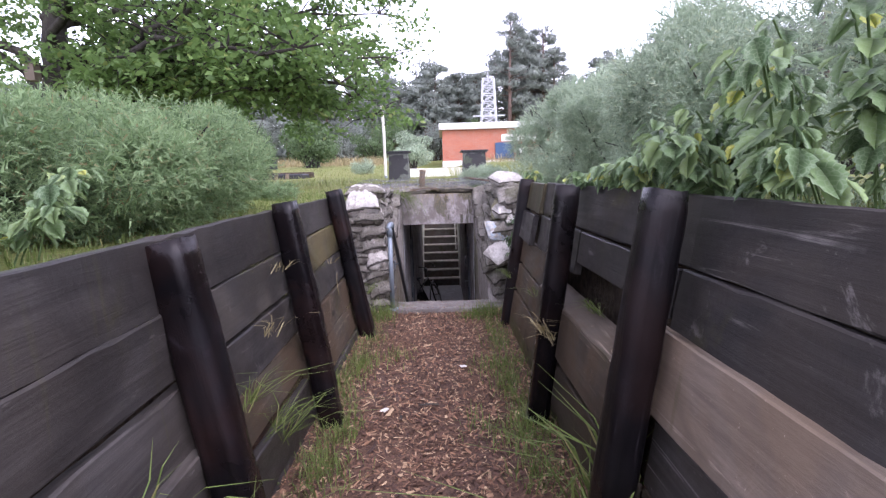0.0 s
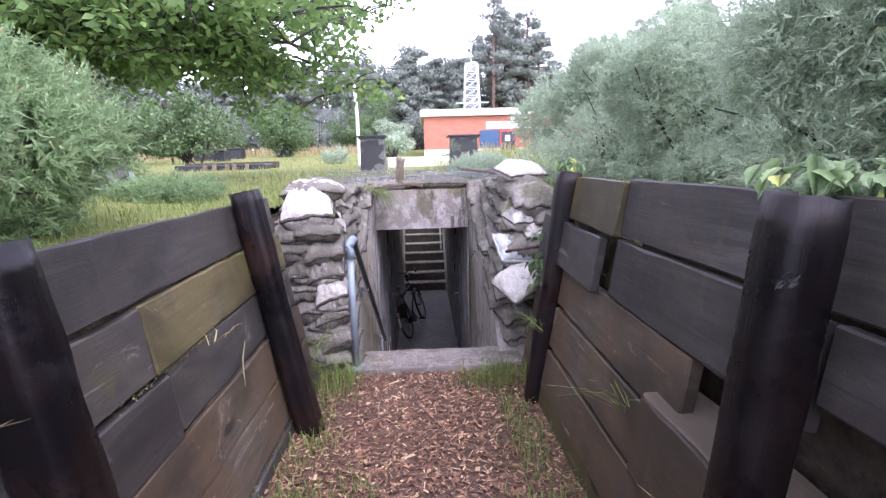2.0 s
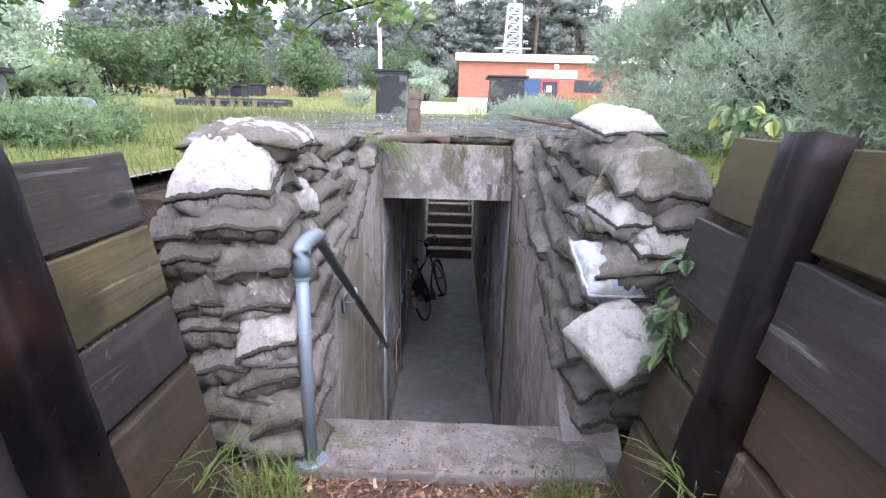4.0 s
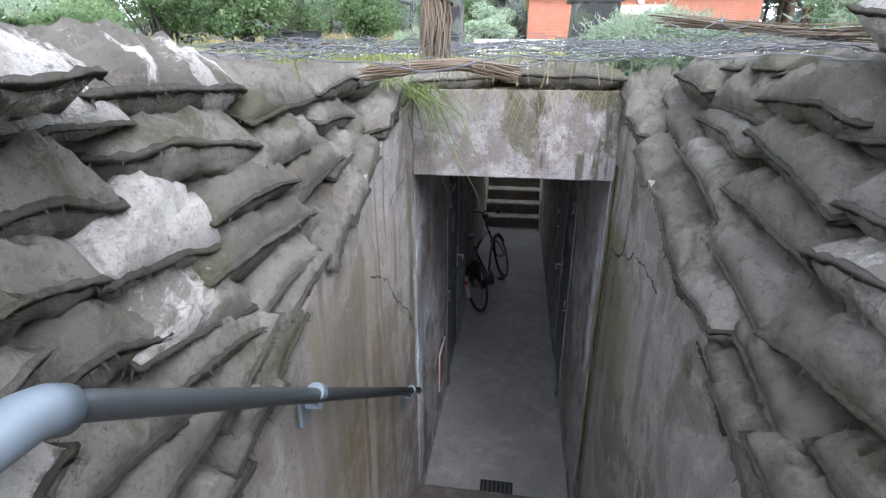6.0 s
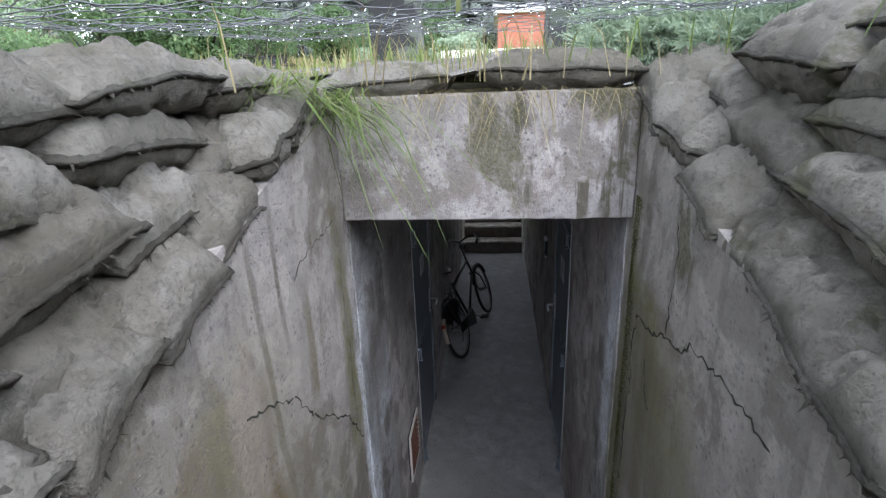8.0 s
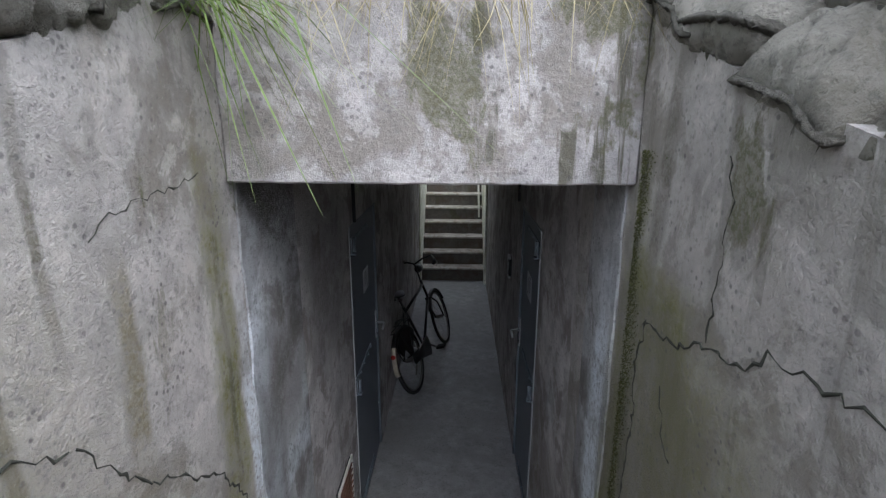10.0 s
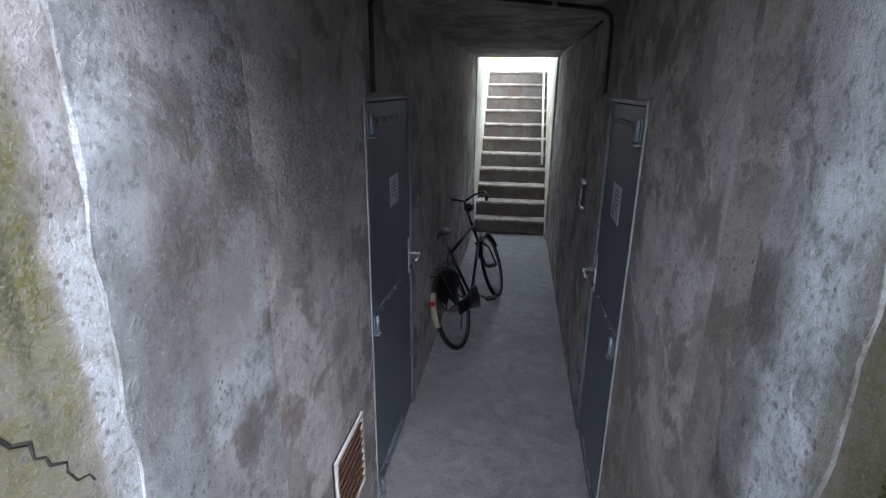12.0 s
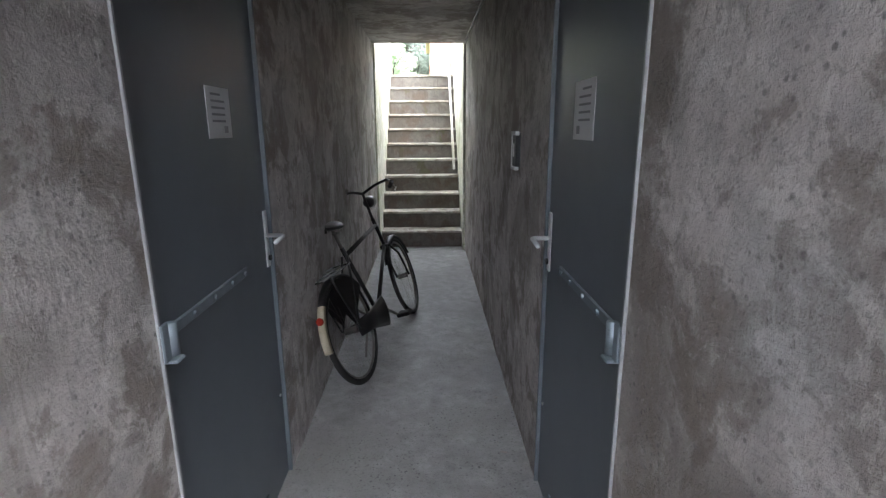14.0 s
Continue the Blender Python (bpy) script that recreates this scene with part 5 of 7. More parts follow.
for rows, side, face, lean in ((WEST_UPPER, -1, -0.485, 0.17), (WEST_LOWER, -1, -0.480, 0.17), (WEST_FOOT, -1, -0.475, 0.17), (EAST_UPPER, 1, 0.640, 0.25), (EAST_LOWER, 1, 0.635, 0.25)):
    for kind, y, z, length, pitch, thick in rows:
        a = radians(pitch + bag_rng.uniform(-4, 4))
        width = bag_rng.uniform(0.30, 0.36)
        x = face + side * (lean * (z - 0.6) + width * 0.5 - 0.012) + side * bag_rng.uniform(-0.012, 0.018)
        sandbag(kind, (x, y, z), (bag_rng.uniform(-0.06, 0.06), math.cos(a), math.sin(a)), (-side, 0, bag_rng.uniform(-0.35, 0.05)), (length * 1.16, width, thick * 1.42), bag_rng.uniform(-14, 14))

# the lowest sacks, lying along the sloping wall heads
for head, side, face in ((HEAD_WEST, -1, XL - 0.002), (HEAD_EAST, 1, XR + 0.002)):
    for (y0, z0), (y1, z1) in zip(head[1:-1], head[2:]):
        n = max(1, round(math.hypot(y1 - y0, z1 - z0) / 0.23))
        for k in range(n):
            t = (k + 0.5) / n
            slope = math.atan2(z1 - z0, y1 - y0) * bag_rng.uniform(0.2, 1.2) + bag_rng.uniform(-0.2, 0.2)
            sandbag("grey", (face + side * bag_rng.uniform(0.110, 0.135), y0 + (y1 - y0) * t, z0 + (z1 - z0) * t + 0.035), (bag_rng.uniform(-0.1, 0.1), math.cos(slope), math.sin(slope)), (-side, 0, bag_rng.uniform(-0.3, 0.0)),
                    (bag_rng.uniform(0.28, 0.36), 0.32, bag_rng.uniform(0.16, 0.21)), bag_rng.uniform(-24, 18))

# the ends of the stacks, facing along the trench: (kind, across, depth, height, length, pitch, thickness)
for kind, x, y, z, length, pitch, thick in (
        ("white", -0.71, 5.95, 1.13, 0.32, 2, 0.20), ("part", -0.70, 6.14, 1.26, 0.40, 8, 0.12), ("grey", -0.64, 5.95, 0.99, 0.28, 3, 0.13), ("grey", -0.61, 5.95, 0.86, 0.25, 7, 0.14), ("part", -0.61, 5.95, 0.72, 0.23, 9, 0.16),
        ("white", -0.575, 5.93, 0.55, 0.21, 9, 0.18), ("grey", -0.58, 5.96, 0.38, 0.22, 9, 0.15), ("grey", -0.57, 5.96, 0.21, 0.21, 15, 0.17), ("grey", -0.58, 5.96, 0.06, 0.22, 0, 0.13)):
    a = radians(pitch + bag_rng.uniform(-9, 9))
    sandbag(kind, (x, y + 0.15, z), (math.cos(a), 0.1, math.sin(a)), (bag_rng.uniform(-0.2, 0.2), -1, -0.2), (length * 1.18, 0.36, thick * 1.42), bag_rng.uniform(-6, 14))
for x, z in ((-0.84, 0.98), (-0.82, 0.84), (-0.80, 0.70), (-0.79, 0.55), (-0.76, 0.40), (-0.75, 0.25), (-0.74, 0.10)):
    sandbag("grey", (x, 6.12, z), (1, bag_rng.uniform(-0.2, 0.2), bag_rng.uniform(-0.1, 0.2)), (0, -1, -0.1), (0.30, 0.36, 0.22), bag_rng.uniform(-14, 16))
for kind, x, y, z, length, pitch, thick in (
        ("white", 0.82, 6.16, 1.00, 0.15, -14, 0.12), ("white", 0.95, 6.12, 0.90, 0.22, -10, 0.17), ("part", 0.84, 6.16, 0.68, 0.24, 4, 0.15), ("grey", 0.78, 6.20, 0.26, 0.20, 12, 0.18), ("grey", 0.78, 6.20, 0.08, 0.17, 17, 0.17),
        ("grey", 0.97, 6.14, 1.14, 0.26, -7, 0.18), ("grey", 1.03, 6.14, 1.00, 0.24, -4, 0.16), ("grey", 1.02, 6.18, 0.76, 0.24, 4, 0.18), ("grey", 1.00, 6.20, 0.44, 0.26, 6, 0.18), ("grey", 0.99, 6.22, 0.28, 0.26, -4, 0.18),
        ("grey", 0.98, 6.22, 0.12, 0.26, 4, 0.17), ("part", 1.00, 6.16, 0.60, 0.26, 0, 0.17)):
    a = radians(pitch + bag_rng.uniform(-9, 9))
    sandbag(kind, (x, y + 0.12, z), (math.cos(a), 0.2, math.sin(a)), (bag_rng.uniform(-0.3, 0.0), -1, -0.2), (length * 1.20, 0.32, thick * 1.42), bag_rng.uniform(-6, 14))

# the single pale sacks
sandbag("white", (0.775, 5.98, 0.585), (0.75, 0.25, 0.30), (-0.25, -0.75, -0.75), (0.32, 0.36, 0.16), 20)
sandbag("white", (0.95, 6.86, 1.345), (1, 0.35, -0.05), (-0.3, -1, -0.1), (0.38, 0.36, 0.19))
for y in (7.25, 7.70, 8.15):
    sandbag("grey", (1.02, y, 1.27), (0, 1, -0.05), (-1, 0, 0), (0.50, 0.36, 0.16), -5)
# the grey rolled sack lying on the lintel
sandbag("grey", (0.36, 8.72, 1.20), (1, 0.03, 0.0), (0, -1, 0), (0.62, 0.26, 0.15))
sandbag("grey", (-0.30, 8.74, 1.18), (1, -0.05, 0.03), (0, -1, 0), (0.55, 0.28, 0.14))


def torn_bag():
    """A half-empty plastic sack lying on its long side."""
    film, hem = bag_mesh("plastic_bag", 77, M["plastic"])
    hem.materials[0] = M["plastic"]
    ob = new("plastic_bag", film)
    new("hem", hem).parent = ob
    a, o = Vector((1, 0.35, -0.12)).normalized(), Vector((-0.1, -1, -0.7))
    o = (o - o.dot(a) * a).normalized()
    ob.matrix_basis = Matrix.Translation((0.775, 6.20, 0.785)) @ Matrix((a, o, a.cross(o))).transposed().to_4x4() @ Matrix.Diagonal((0.32, 0.27, 0.17, 1))
    tagged(ob, "torn white and pale blue plastic bag among the sandbags", "plastic bag")


torn_bag()


def sack_flap():
    """The stiff empty mouth of a sack standing up from the stack."""
    e = [(-0.055, 0.0), (0.05, -0.01), (0.065, 0.14), (0.05, 0.26), (0.02, 0.33), (-0.03, 0.27), (-0.06, 0.14)]
    bm = prism_bm(e, 'y', -0.006, 0.006)
    bmesh.ops.triangulate(bm, faces=bm.faces[:])
    cut_fine(bm, 0.04)
    for v in bm.verts:
        v.co.y += 0.5 * v.co.x * v.co.x / 0.06 + 0.012 * noise.noise(v.co * 14)
    ob = part("sack_flap", bm, M["flap"], None, "", pose(0.800, 6.38, 0.90, -8, 8, 20) @ Matrix.Diagonal((1.6, 1, 1, 1)), True)
    tagged(ob, "stiff olive flap of an empty sack standing up", "sack")


sack_flap()

# ---- handrail down the stair ----
def stair_rail():
    e = thing("handrail", "galvanised post with grey sloping pipe handrail", "handrail", m=Matrix.Translation((-0.418, 5.985, -0.015)))
    part("flange", disc_bm((0, 0, 0.012), (0, 0, 1), 0.065, 0.022, 20, 0.004), M["galv"], e)
    part("post", tube_bm([(0, 0, 0), (0, 0, 0.86)], 0.0245, 14), M["galv"], e, "galvanised upright", smooth=True)
    pts = [(0, 0, 0.81), (0, 0, 0.875), (0, 0.008, 0.897), (0, 0.028, 0.915), (0, 0.055, 0.920), (0, 0.185, 0.918), (0, 0.205, 0.912), (0, 0.23, 0.895)]
    el = part("elbow", tube_bm(pts, 0.032, 14), M["galv"], e, "thick elbow fitting", smooth=True)
    part("collar", tube_bm([(0, 0, 0.80), (0, 0, 0.835)], 0.031, 14), M["galv"], el)
    rail_ = part("rail", tube_bm([(0, 0.20, 0.912), (0, 0.26, 0.878), (0.0, 2.34, -0.62)], 0.0215, 14), M["rail_dark"], e, "dark grey sloping rail", smooth=True)
    part("end_cap", tube_bm([(0, 2.335, -0.616), (0, 2.352, -0.629)], 0.023, 12), M["dark_metal"], rail_)
    for y, z in ((0.93, 0.405), (2.16, -0.487)):
        b = part("bracket", tube_bm([(0.0, y, z - 0.005), (0, y + 0.012, z - 0.06), (-0.045, y + 0.012, z - 0.065)], 0.008, 8), M["galv"], e)
        part("clamp", tube_bm([(0, y - 0.014, z + 0.012), (0, y + 0.014, z - 0.010)], 0.027, 14), M["galv"], b)
        part("plate", box_bm((-0.058, y - 0.02, z - 0.12), (-0.046, y + 0.045, z - 0.02), 0.003), M["galv"], b)
    return e


stair_rail()


def far_rail():
    e = thing("handrail", "white pipe handrail along the far stair", "handrail", m=Matrix.Translation((XR - 0.10, U_Y, FLOOR)))
    s = U_RISE / U_GO
    part("rail", tube_bm([(0, 0.75, 0.95 + 0.05), (0, 2.8, 0.95 + 2.05 * s)], 0.020, 10), M["white_paint"], e, smooth=True)
    for y in (0.95, 1.8, 2.6):
        part("bracket", tube_bm([(0, y, 0.98 + (y - 0.75) * s), (0.055, y, 0.96 + (y - 0.75) * s)], 0.008, 6), M["dark_metal"], e)


far_rail()


# ---- steel doors ----
def steel_door(side, name):
    """A flush blue-grey leaf in a pale angle frame, with three strap hinges and a lever handle. side: -1 west, 1 east."""
    x0 = XL if side < 0 else XR
    DOOR_Y0, DOOR_Y1 = DOORS[side]
    e = tagged(new(name), "blue-grey painted steel bunker door, closed", "door", kind="structure")
    e.matrix_basis = Matrix.Translation((x0, DOOR_Y0, FLOOR)) @ Matrix.Diagonal((-side, 1, 1, 1))
    w, h = DOOR_Y1 - DOOR_Y0, DOOR_TOP - FLOOR
    part("leaf", box_bm((-0.055, 0.030, 0.006), (-0.012, w - 0.014, h - 0.022), 0.004), M["door"], e)
    part("backing", box_bm((-0.24, -0.05, -0.02), (-0.20, w + 0.05, h + 0.05)), M["dark_metal"], e)
    for a, b, mat in (((-0.06, 0.006, 0.0), (0.004, 0.026, h), "door"), ((-0.06, w - 0.012, 0.0), (0.003, w + 0.002, h), "door"), ((-0.06, 0.027, h - 0.018), (0.006, w - 0.014, h + 0.002), "door"), ((-0.01, -0.006, 0.0), (0.008, 0.005, h), "door_frame")):
        part("frame", box_bm(a, b, 0.002), M[mat], e, "pale edged steel door frame" if mat == "door_frame" else "")
    for z in (0.10, 1.075, 2.02):
        s = part("strap_hinge", box_bm((-0.011, 0.06, z - 0.017), (-0.002, 0.63, z + 0.017), 0.003), M["galv"], e)
        for y in (0.20, 0.34, 0.48, 0.60):
            part("bolt", disc_bm((0.001, y, z), (1, 0, 0), 0.008, 0.008, 10), M["galv"], s)
        part("barrel", tube_bm([(0.022, 0.022, z - 0.042), (0.022, 0.022, z + 0.042)], 0.015, 14), M["galv"], s, smooth=True)
        part("hinge_plate", box_bm((0.017, -0.022, z - 0.050), (0.024, 0.010, z + 0.050), 0.003), M["galv"], s)
        part("foot", box_bm((0.003, -0.004, z - 0.060), (0.042, 0.040, z - 0.050), 0.004), M["galv"], s)
    hy = w - 0.055
    pl = part("handle_plate", box_bm((-0.011, hy - 0.018, 1.02), (-0.003, hy + 0.018, 1.26), 0.004), M["steel"], e)
    lever = part("lever", tube_bm([(-0.005, hy, 1.155), (0.055, hy, 1.155), (0.065, hy - 0.012, 1.155), (0.065, hy - 0.115, 1.150)], 0.009, 10), M["steel"], pl, smooth=True)
    part("cylinder", disc_bm((0.001, hy, 1.06), (1, 0, 0), 0.012, 0.012, 12), M["dark_metal"], pl)
    for k in range(4):
        part("vent_hole", disc_bm((-0.011, 0.35 + 0.06 * k, h - 0.11), (1, 0, 0), 0.013, 0.006, 10), M["dark_metal"], e)
    part("screw", disc_bm((-0.0095, w - 0.05, 0.42), (1, 0, 0), 0.007, 0.006, 8), M["steel"], e)
    return e


steel_door(-1, "door_1")
steel_door(1, "door_2")


def notice(side, y0, y1, z0, z1):
    x = XL - 0.0115 if side < 0 else XR + 0.0115
    e = thing("notice", "printed paper notice in a sleeve on the steel door", "notice", m=Matrix.Translation((x, y0, z0)) @ Matrix.Diagonal((-side, 1, 1, 1)))
    w, h = y1 - y0, z1 - z0
    sh = part("sheet", box_bm((0.0, 0, 0), (0.0022, w, h)), M["paper"], e)
    for k in range(5):
        z = h * (0.86 - 0.13 * k)
        part("line", box_bm((0.0024, w * 0.18, z - 0.004), (0.003, w * (0.75 if k else 0.6), z + 0.003)), M["ink"], sh)
    part("stamp", box_bm((0.0024, w * 0.66, h * 0.10), (0.003, w * 0.82, h * 0.24)), M["ink"], sh)


notice(-1, 10.58, 10.765, -0.375, -0.215)
notice(1, 10.455, 10.66, -0.385, -0.205)


def wall_box():
    e = thing("key_box", "small dark metal box on the passage wall", "box", m=Matrix.Translation((XR + 0.02, 11.56, -0.555)))
    part("body", box_bm((-0.045, 0, 0), (0.004, 0.11, 0.185), 0.005), M["dark_metal"], e)
    f = part("rim", box_bm((-0.052, -0.006, 0.17), (-0.030, 0.116, 0.191), 0.002), M["steel"], e, "bright metal rim")
    part("rim", box_bm((-0.052, -0.006, -0.006), (-0.030, 0.116, 0.012), 0.002), M["steel"], e)
    part("rim", box_bm((-0.052, 0.104, 0.013), (-0.030, 0.116, 0.169), 0.002), M["steel"], e)
    part("key", box_bm((-0.050, 0.045, 0.06), (-0.045, 0.065, 0.13), 0.002), M["steel"], e)


wall_box()


def vent_grille():
    e = thing("vent_grille", "rust-brown slatted vent in a chipped white frame", "vent", m=Matrix.Translation((XL + 0.012, 9.53, -1.545)))
    w, h = 0.35, 0.385
    part("backing", box_bm((-0.03, 0.01, 0.01), (0.001, w - 0.01, h - 0.01)), M["dark_metal"], e)
    for a, b in (((0, 0, 0), (0.012, w, 0.022)), ((0, 0, h - 0.022), (0.012, w, h)), ((0, 0, 0.023), (0.012, 0.022, h - 0.023)), ((0, w - 0.024, 0.023), (0.012, w, h - 0.023))):
        part("frame", box_bm(a, b, 0.003), M["white_paint"], e, "chipped white frame")
    for k in range(8):
        z = 0.04 + 0.042 * k
        part("slat", box_bm((-0.005, 0.024, -0.014), (0.001, w - 0.026, 0.014), 0.001, 1, Matrix.Translation((0.006, 0, z)) @ pose(0, 0, 0, 0, 40, 0)), M["vent_brown"], e)


vent_grille()


def conduit():
    e = thing("conduit", "thin dark cable pipe across the passage ceiling", "conduit", m=Matrix.Translation((0, 10.5, 0.6)))
    pts = [(XL + 0.024, -0.30, -0.38), (XL + 0.024, -0.30, -0.03), (XL + 0.045, -0.28, 0.022), (XL + 0.10, -0.25, 0.036), (0.1, 0.1, 0.036), (XR - 0.10, 0.42, 0.036), (XR - 0.045, 0.50, 0.022), (XR - 0.022, 0.55, -0.03), (XR - 0.022, 0.55, -0.38)]
    part("pipe", tube_bm(pts, 0.011, 8), M["dark_metal"], e, smooth=True)
    for x, y in ((-0.2, -0.09), (0.3, 0.22)):
        part("clip", box_bm((x - 0.012, y - 0.02, 0.022), (x + 0.012, y + 0.02, 0.053), 0.003), M["galv"], e)
    pts = [(XR - 0.03, 0.9, 0.03), (XR - 0.028, 2.5, 0.035), (XR - 0.03, 4.6, 0.035)]
    part("pipe", tube_bm(pts, 0.009, 6), M["dark_metal"], e, smooth=True)


conduit()


def floor_drain():
    e = thing("floor_drain", "square iron drain grate in the passage floor", "drain", m=Matrix.Translation((0.09, 8.86, FLOOR)))
    part("frame", box_bm((-0.13, -0.10, 0.0), (0.13, 0.10, 0.008), 0.002), M["dark_metal"], e)
    for k in range(7):
        x = -0.105 + 0.035 * k
        part("bar", box_bm((x - 0.006, -0.085, 0.009), (x + 0.006, 0.085, 0.014)), M["rail_dark"], e)


floor_drain()

# ---- the bicycle ----
def bicycle():
    base = 1.24
    rear = Vector((-0.222, 11.95, FLOOR))
    head = math.atan2(13.14 - 11.93, -0.02 + 0.29)
    lean = radians(-18)
    e = thing("bicycle", "old black roadster bicycle leaning against the passage wall", "bicycle",
              m=Matrix.Translation(rear) @ Matrix.Rotation(head, 4, 'Z') @ Matrix.Rotation(lean, 4, 'X'))
    R = 0.345

    def wheel(name, centre, turn):
        wq = new(name)
        wq.parent = e
        wq.matrix_basis = Matrix.Translation(centre) @ Matrix.Rotation(turn, 4, 'Z')
        part("tyre", add_ring(bmesh.new(), (0, 0, 0), (0, 1, 0), R - 0.018, 0.019, 44, 8), M["rubber"], wq, smooth=True)
        part("rim", add_ring(bmesh.new(), (0, 0, 0), (0, 1, 0), R - 0.042, 0.010, 44, 6), M["rust_chrome"], wq, smooth=True)
        part("hub", tube_bm([(0, -0.045, 0), (0, 0.045, 0)], 0.022, 10), M["rust_chrome"], wq)
        bm = bmesh.new()
        for k in range(28):
            a = 2 * math.pi * k / 28
            b = a + (0.25 if k % 2 else -0.25)
            add_tube(bm, [(0.02 * math.cos(b), 0.028 * (1 if k % 4 < 2 else -1), 0.02 * math.sin(b)), ((R - 0.045) * math.cos(a), 0, (R - 0.045) * math.sin(a))], 0.0011, 4)
        part("lacing", bm, M["rust_chrome"], wq)
        return wq

    rc, fc = Vector((0, 0, R)), Vector((base, 0, R))
    steer = radians(4)
    wheel("rear_wheel", rc, 0)
    fork_top = Vector((base - 0.14, 0, 0.80))
    wheel("front_wheel", fc, steer)
    bb, seat_top, head_lo, head_hi = Vector((0.47, 0, 0.29)), Vector((0.27, 0, 0.84)), Vector((base - 0.19, 0, 0.68)), Vector((base - 0.25, 0, 0.92))
    bm = bmesh.new()
    for pts in ([bb, seat_top], [bb, head_lo], [seat_top + Vector((0.02, 0, -0.06)), head_hi + Vector((0.02, 0, -0.06))], [head_lo, head_hi]):
        add_tube(bm, pts, 0.0155, 10)
    for sy in (-1, 1):
        add_tube(bm, [rc + Vector((0, 0.06 * sy, 0)), bb + Vector((-0.03, 0.035 * sy, 0))], 0.009, 8)
        add_tube(bm, [rc + Vector((0, 0.06 * sy, 0)), seat_top + Vector((0, 0.02 * sy, -0.06))], 0.008, 8)
    part("frame", bm, M["bike_black"], e, smooth=True)
    bm = bmesh.new()
    d = Matrix.Rotation(steer, 3, 'Z')
    for sy in (-1, 1):
        off = d @ Vector((0, 0.055 * sy, 0))
        add_tube(bm, [fc + off, fc + off + Vector((-0.08, 0, 0.22)), head_lo + off * 0.6 + Vector((0, 0, -0.01))], 0.010, 8)
    add_tube(bm, [head_lo, head_lo + Vector((0, 0, 0.0))+ Vector((0.005, 0, -0.03))], 0.03, 8)
    part("fork", bm, M["bike_black"], e, smooth=True)
    # bars, turned with the fork
    top = head_hi + Vector((-0.02, 0, 0.21))
    bm = bmesh.new()
    add_tube(bm, [head_hi, top], 0.012, 8)
    for sy in (-1, 1):
        add_tube(bm, [top, top + d @ Vector((0.05, 0.10 * sy, 0.035)), top + d @ Vector((0.03, 0.22 * sy, 0.05)), top + d @ Vector((-0.10, 0.28 * sy, 0.02)), top + d @ Vector((-0.20, 0.285 * sy, 0.0))], 0.011, 8)
    bars = part("handlebar", bm, M["bike_black"], e, smooth=True)
    for sy in (-1, 1):
        part("grip", tube_bm([top + d @ Vector((-0.10, 0.281 * sy, 0.02)), top + d @ Vector((-0.225, 0.287 * sy, -0.004))], 0.017, 10), M["rubber"], bars, smooth=True)
        part("brake_lever", tube_bm([top + d @ Vector((0.02, 0.24 * sy, 0.035)), top + d @ Vector((-0.06, 0.29 * sy, -0.03)), top + d @ Vector((-0.16, 0.295 * sy, -0.05))], 0.006, 6), M["rust_chrome"], bars)
    lamp = part("headlamp", tube_bm([top + d @ Vector((0.02, 0, -0.08)), top + d @ Vector((0.06, 0, -0.08)), top + d @ Vector((0.13, 0, -0.08))], 0.05, 14, [0.02, 0.045, 0.052]), M["bike_black"], e, smooth=True)
    part("bell", disc_bm(top + d @ Vector((0.0, 0.13, 0.065)), (0, 0, 1), 0.028, 0.03, 12, 0.008), M["rust_chrome"], bars)
    # saddle
    bm = bmesh.new()
    bmesh.ops.create_uvsphere(bm, u_segments=18, v_segments=10, radius=1.0)
    for v in bm.verts:
        t = (v.co.x + 1) / 2
        wdt = 0.105 * (1 - t) ** 0.8 + 0.028
        v.co = Vector((v.co.x * 0.145, v.co.y * wdt, v.co.z * 0.028 - 0.02 * abs(v.co.y) + 0.02 * (1 - t)))
    bmesh.ops.translate(bm, verts=bm.verts[:], vec=(0.235, 0, 0.995))
    sd = part("saddle", bm, M["leather"], e, smooth=True)
    part("seat_post", tube_bm([seat_top, (0.235, 0, 0.97)], 0.012, 8), M["rust_chrome"], sd)
    for sy in (-1, 1):
        part("spring", add_ring(bmesh.new(), (0.14, 0.055 * sy, 0.955), (0, 0, 1), 0.020, 0.006, 14, 6), M["rust_chrome"], sd)
    part("tail_mark", box_bm((0.086, -0.03, 0.975), (0.094, 0.03, 1.005), 0.003), M["leather"], sd)
    # mudguards
    def guard(name, centre, a0, a1, turn, material, rad=R + 0.025):
        bm = bmesh.new()
        prev = None
        n = 22
        for i in range(n + 1):
            a = a0 + (a1 - a0) * i / n
            ring = []
            for k, (o, dr) in enumerate(((-0.030, -0.016), (-0.018, 0.0), (0.018, 0.0), (0.030, -0.016), (0.016, -0.004), (-0.016, -0.004))):
                ring.append(bm.verts.new(((rad + dr) * math.cos(a), o, (rad + dr) * math.sin(a))))
            if prev:
                for k in range(6):
                    bm.faces.new((prev[k], prev[(k + 1) % 6], ring[(k + 1) % 6], ring[k]))
            prev = ring
        return part(name, bm, material, e, "", Matrix.Translation(centre) @ Matrix.Rotation(turn, 4, 'Z'), True)

    g = guard("mudguard", rc, radians(35), radians(134.5), 0, M["bike_black"])
    guard("mudguard", rc, radians(135), radians(180), 0, M["cream"])["label"] = "cream-painted mudguard end"
    guard("mudguard", fc, radians(20), radians(150), steer, M["bike_black"])
    part("reflector", disc_bm((-R + 0.018, 0, R + 0.19), (1, 0, -0.5), 0.022, 0.014, 14), M["red_glass"], e)
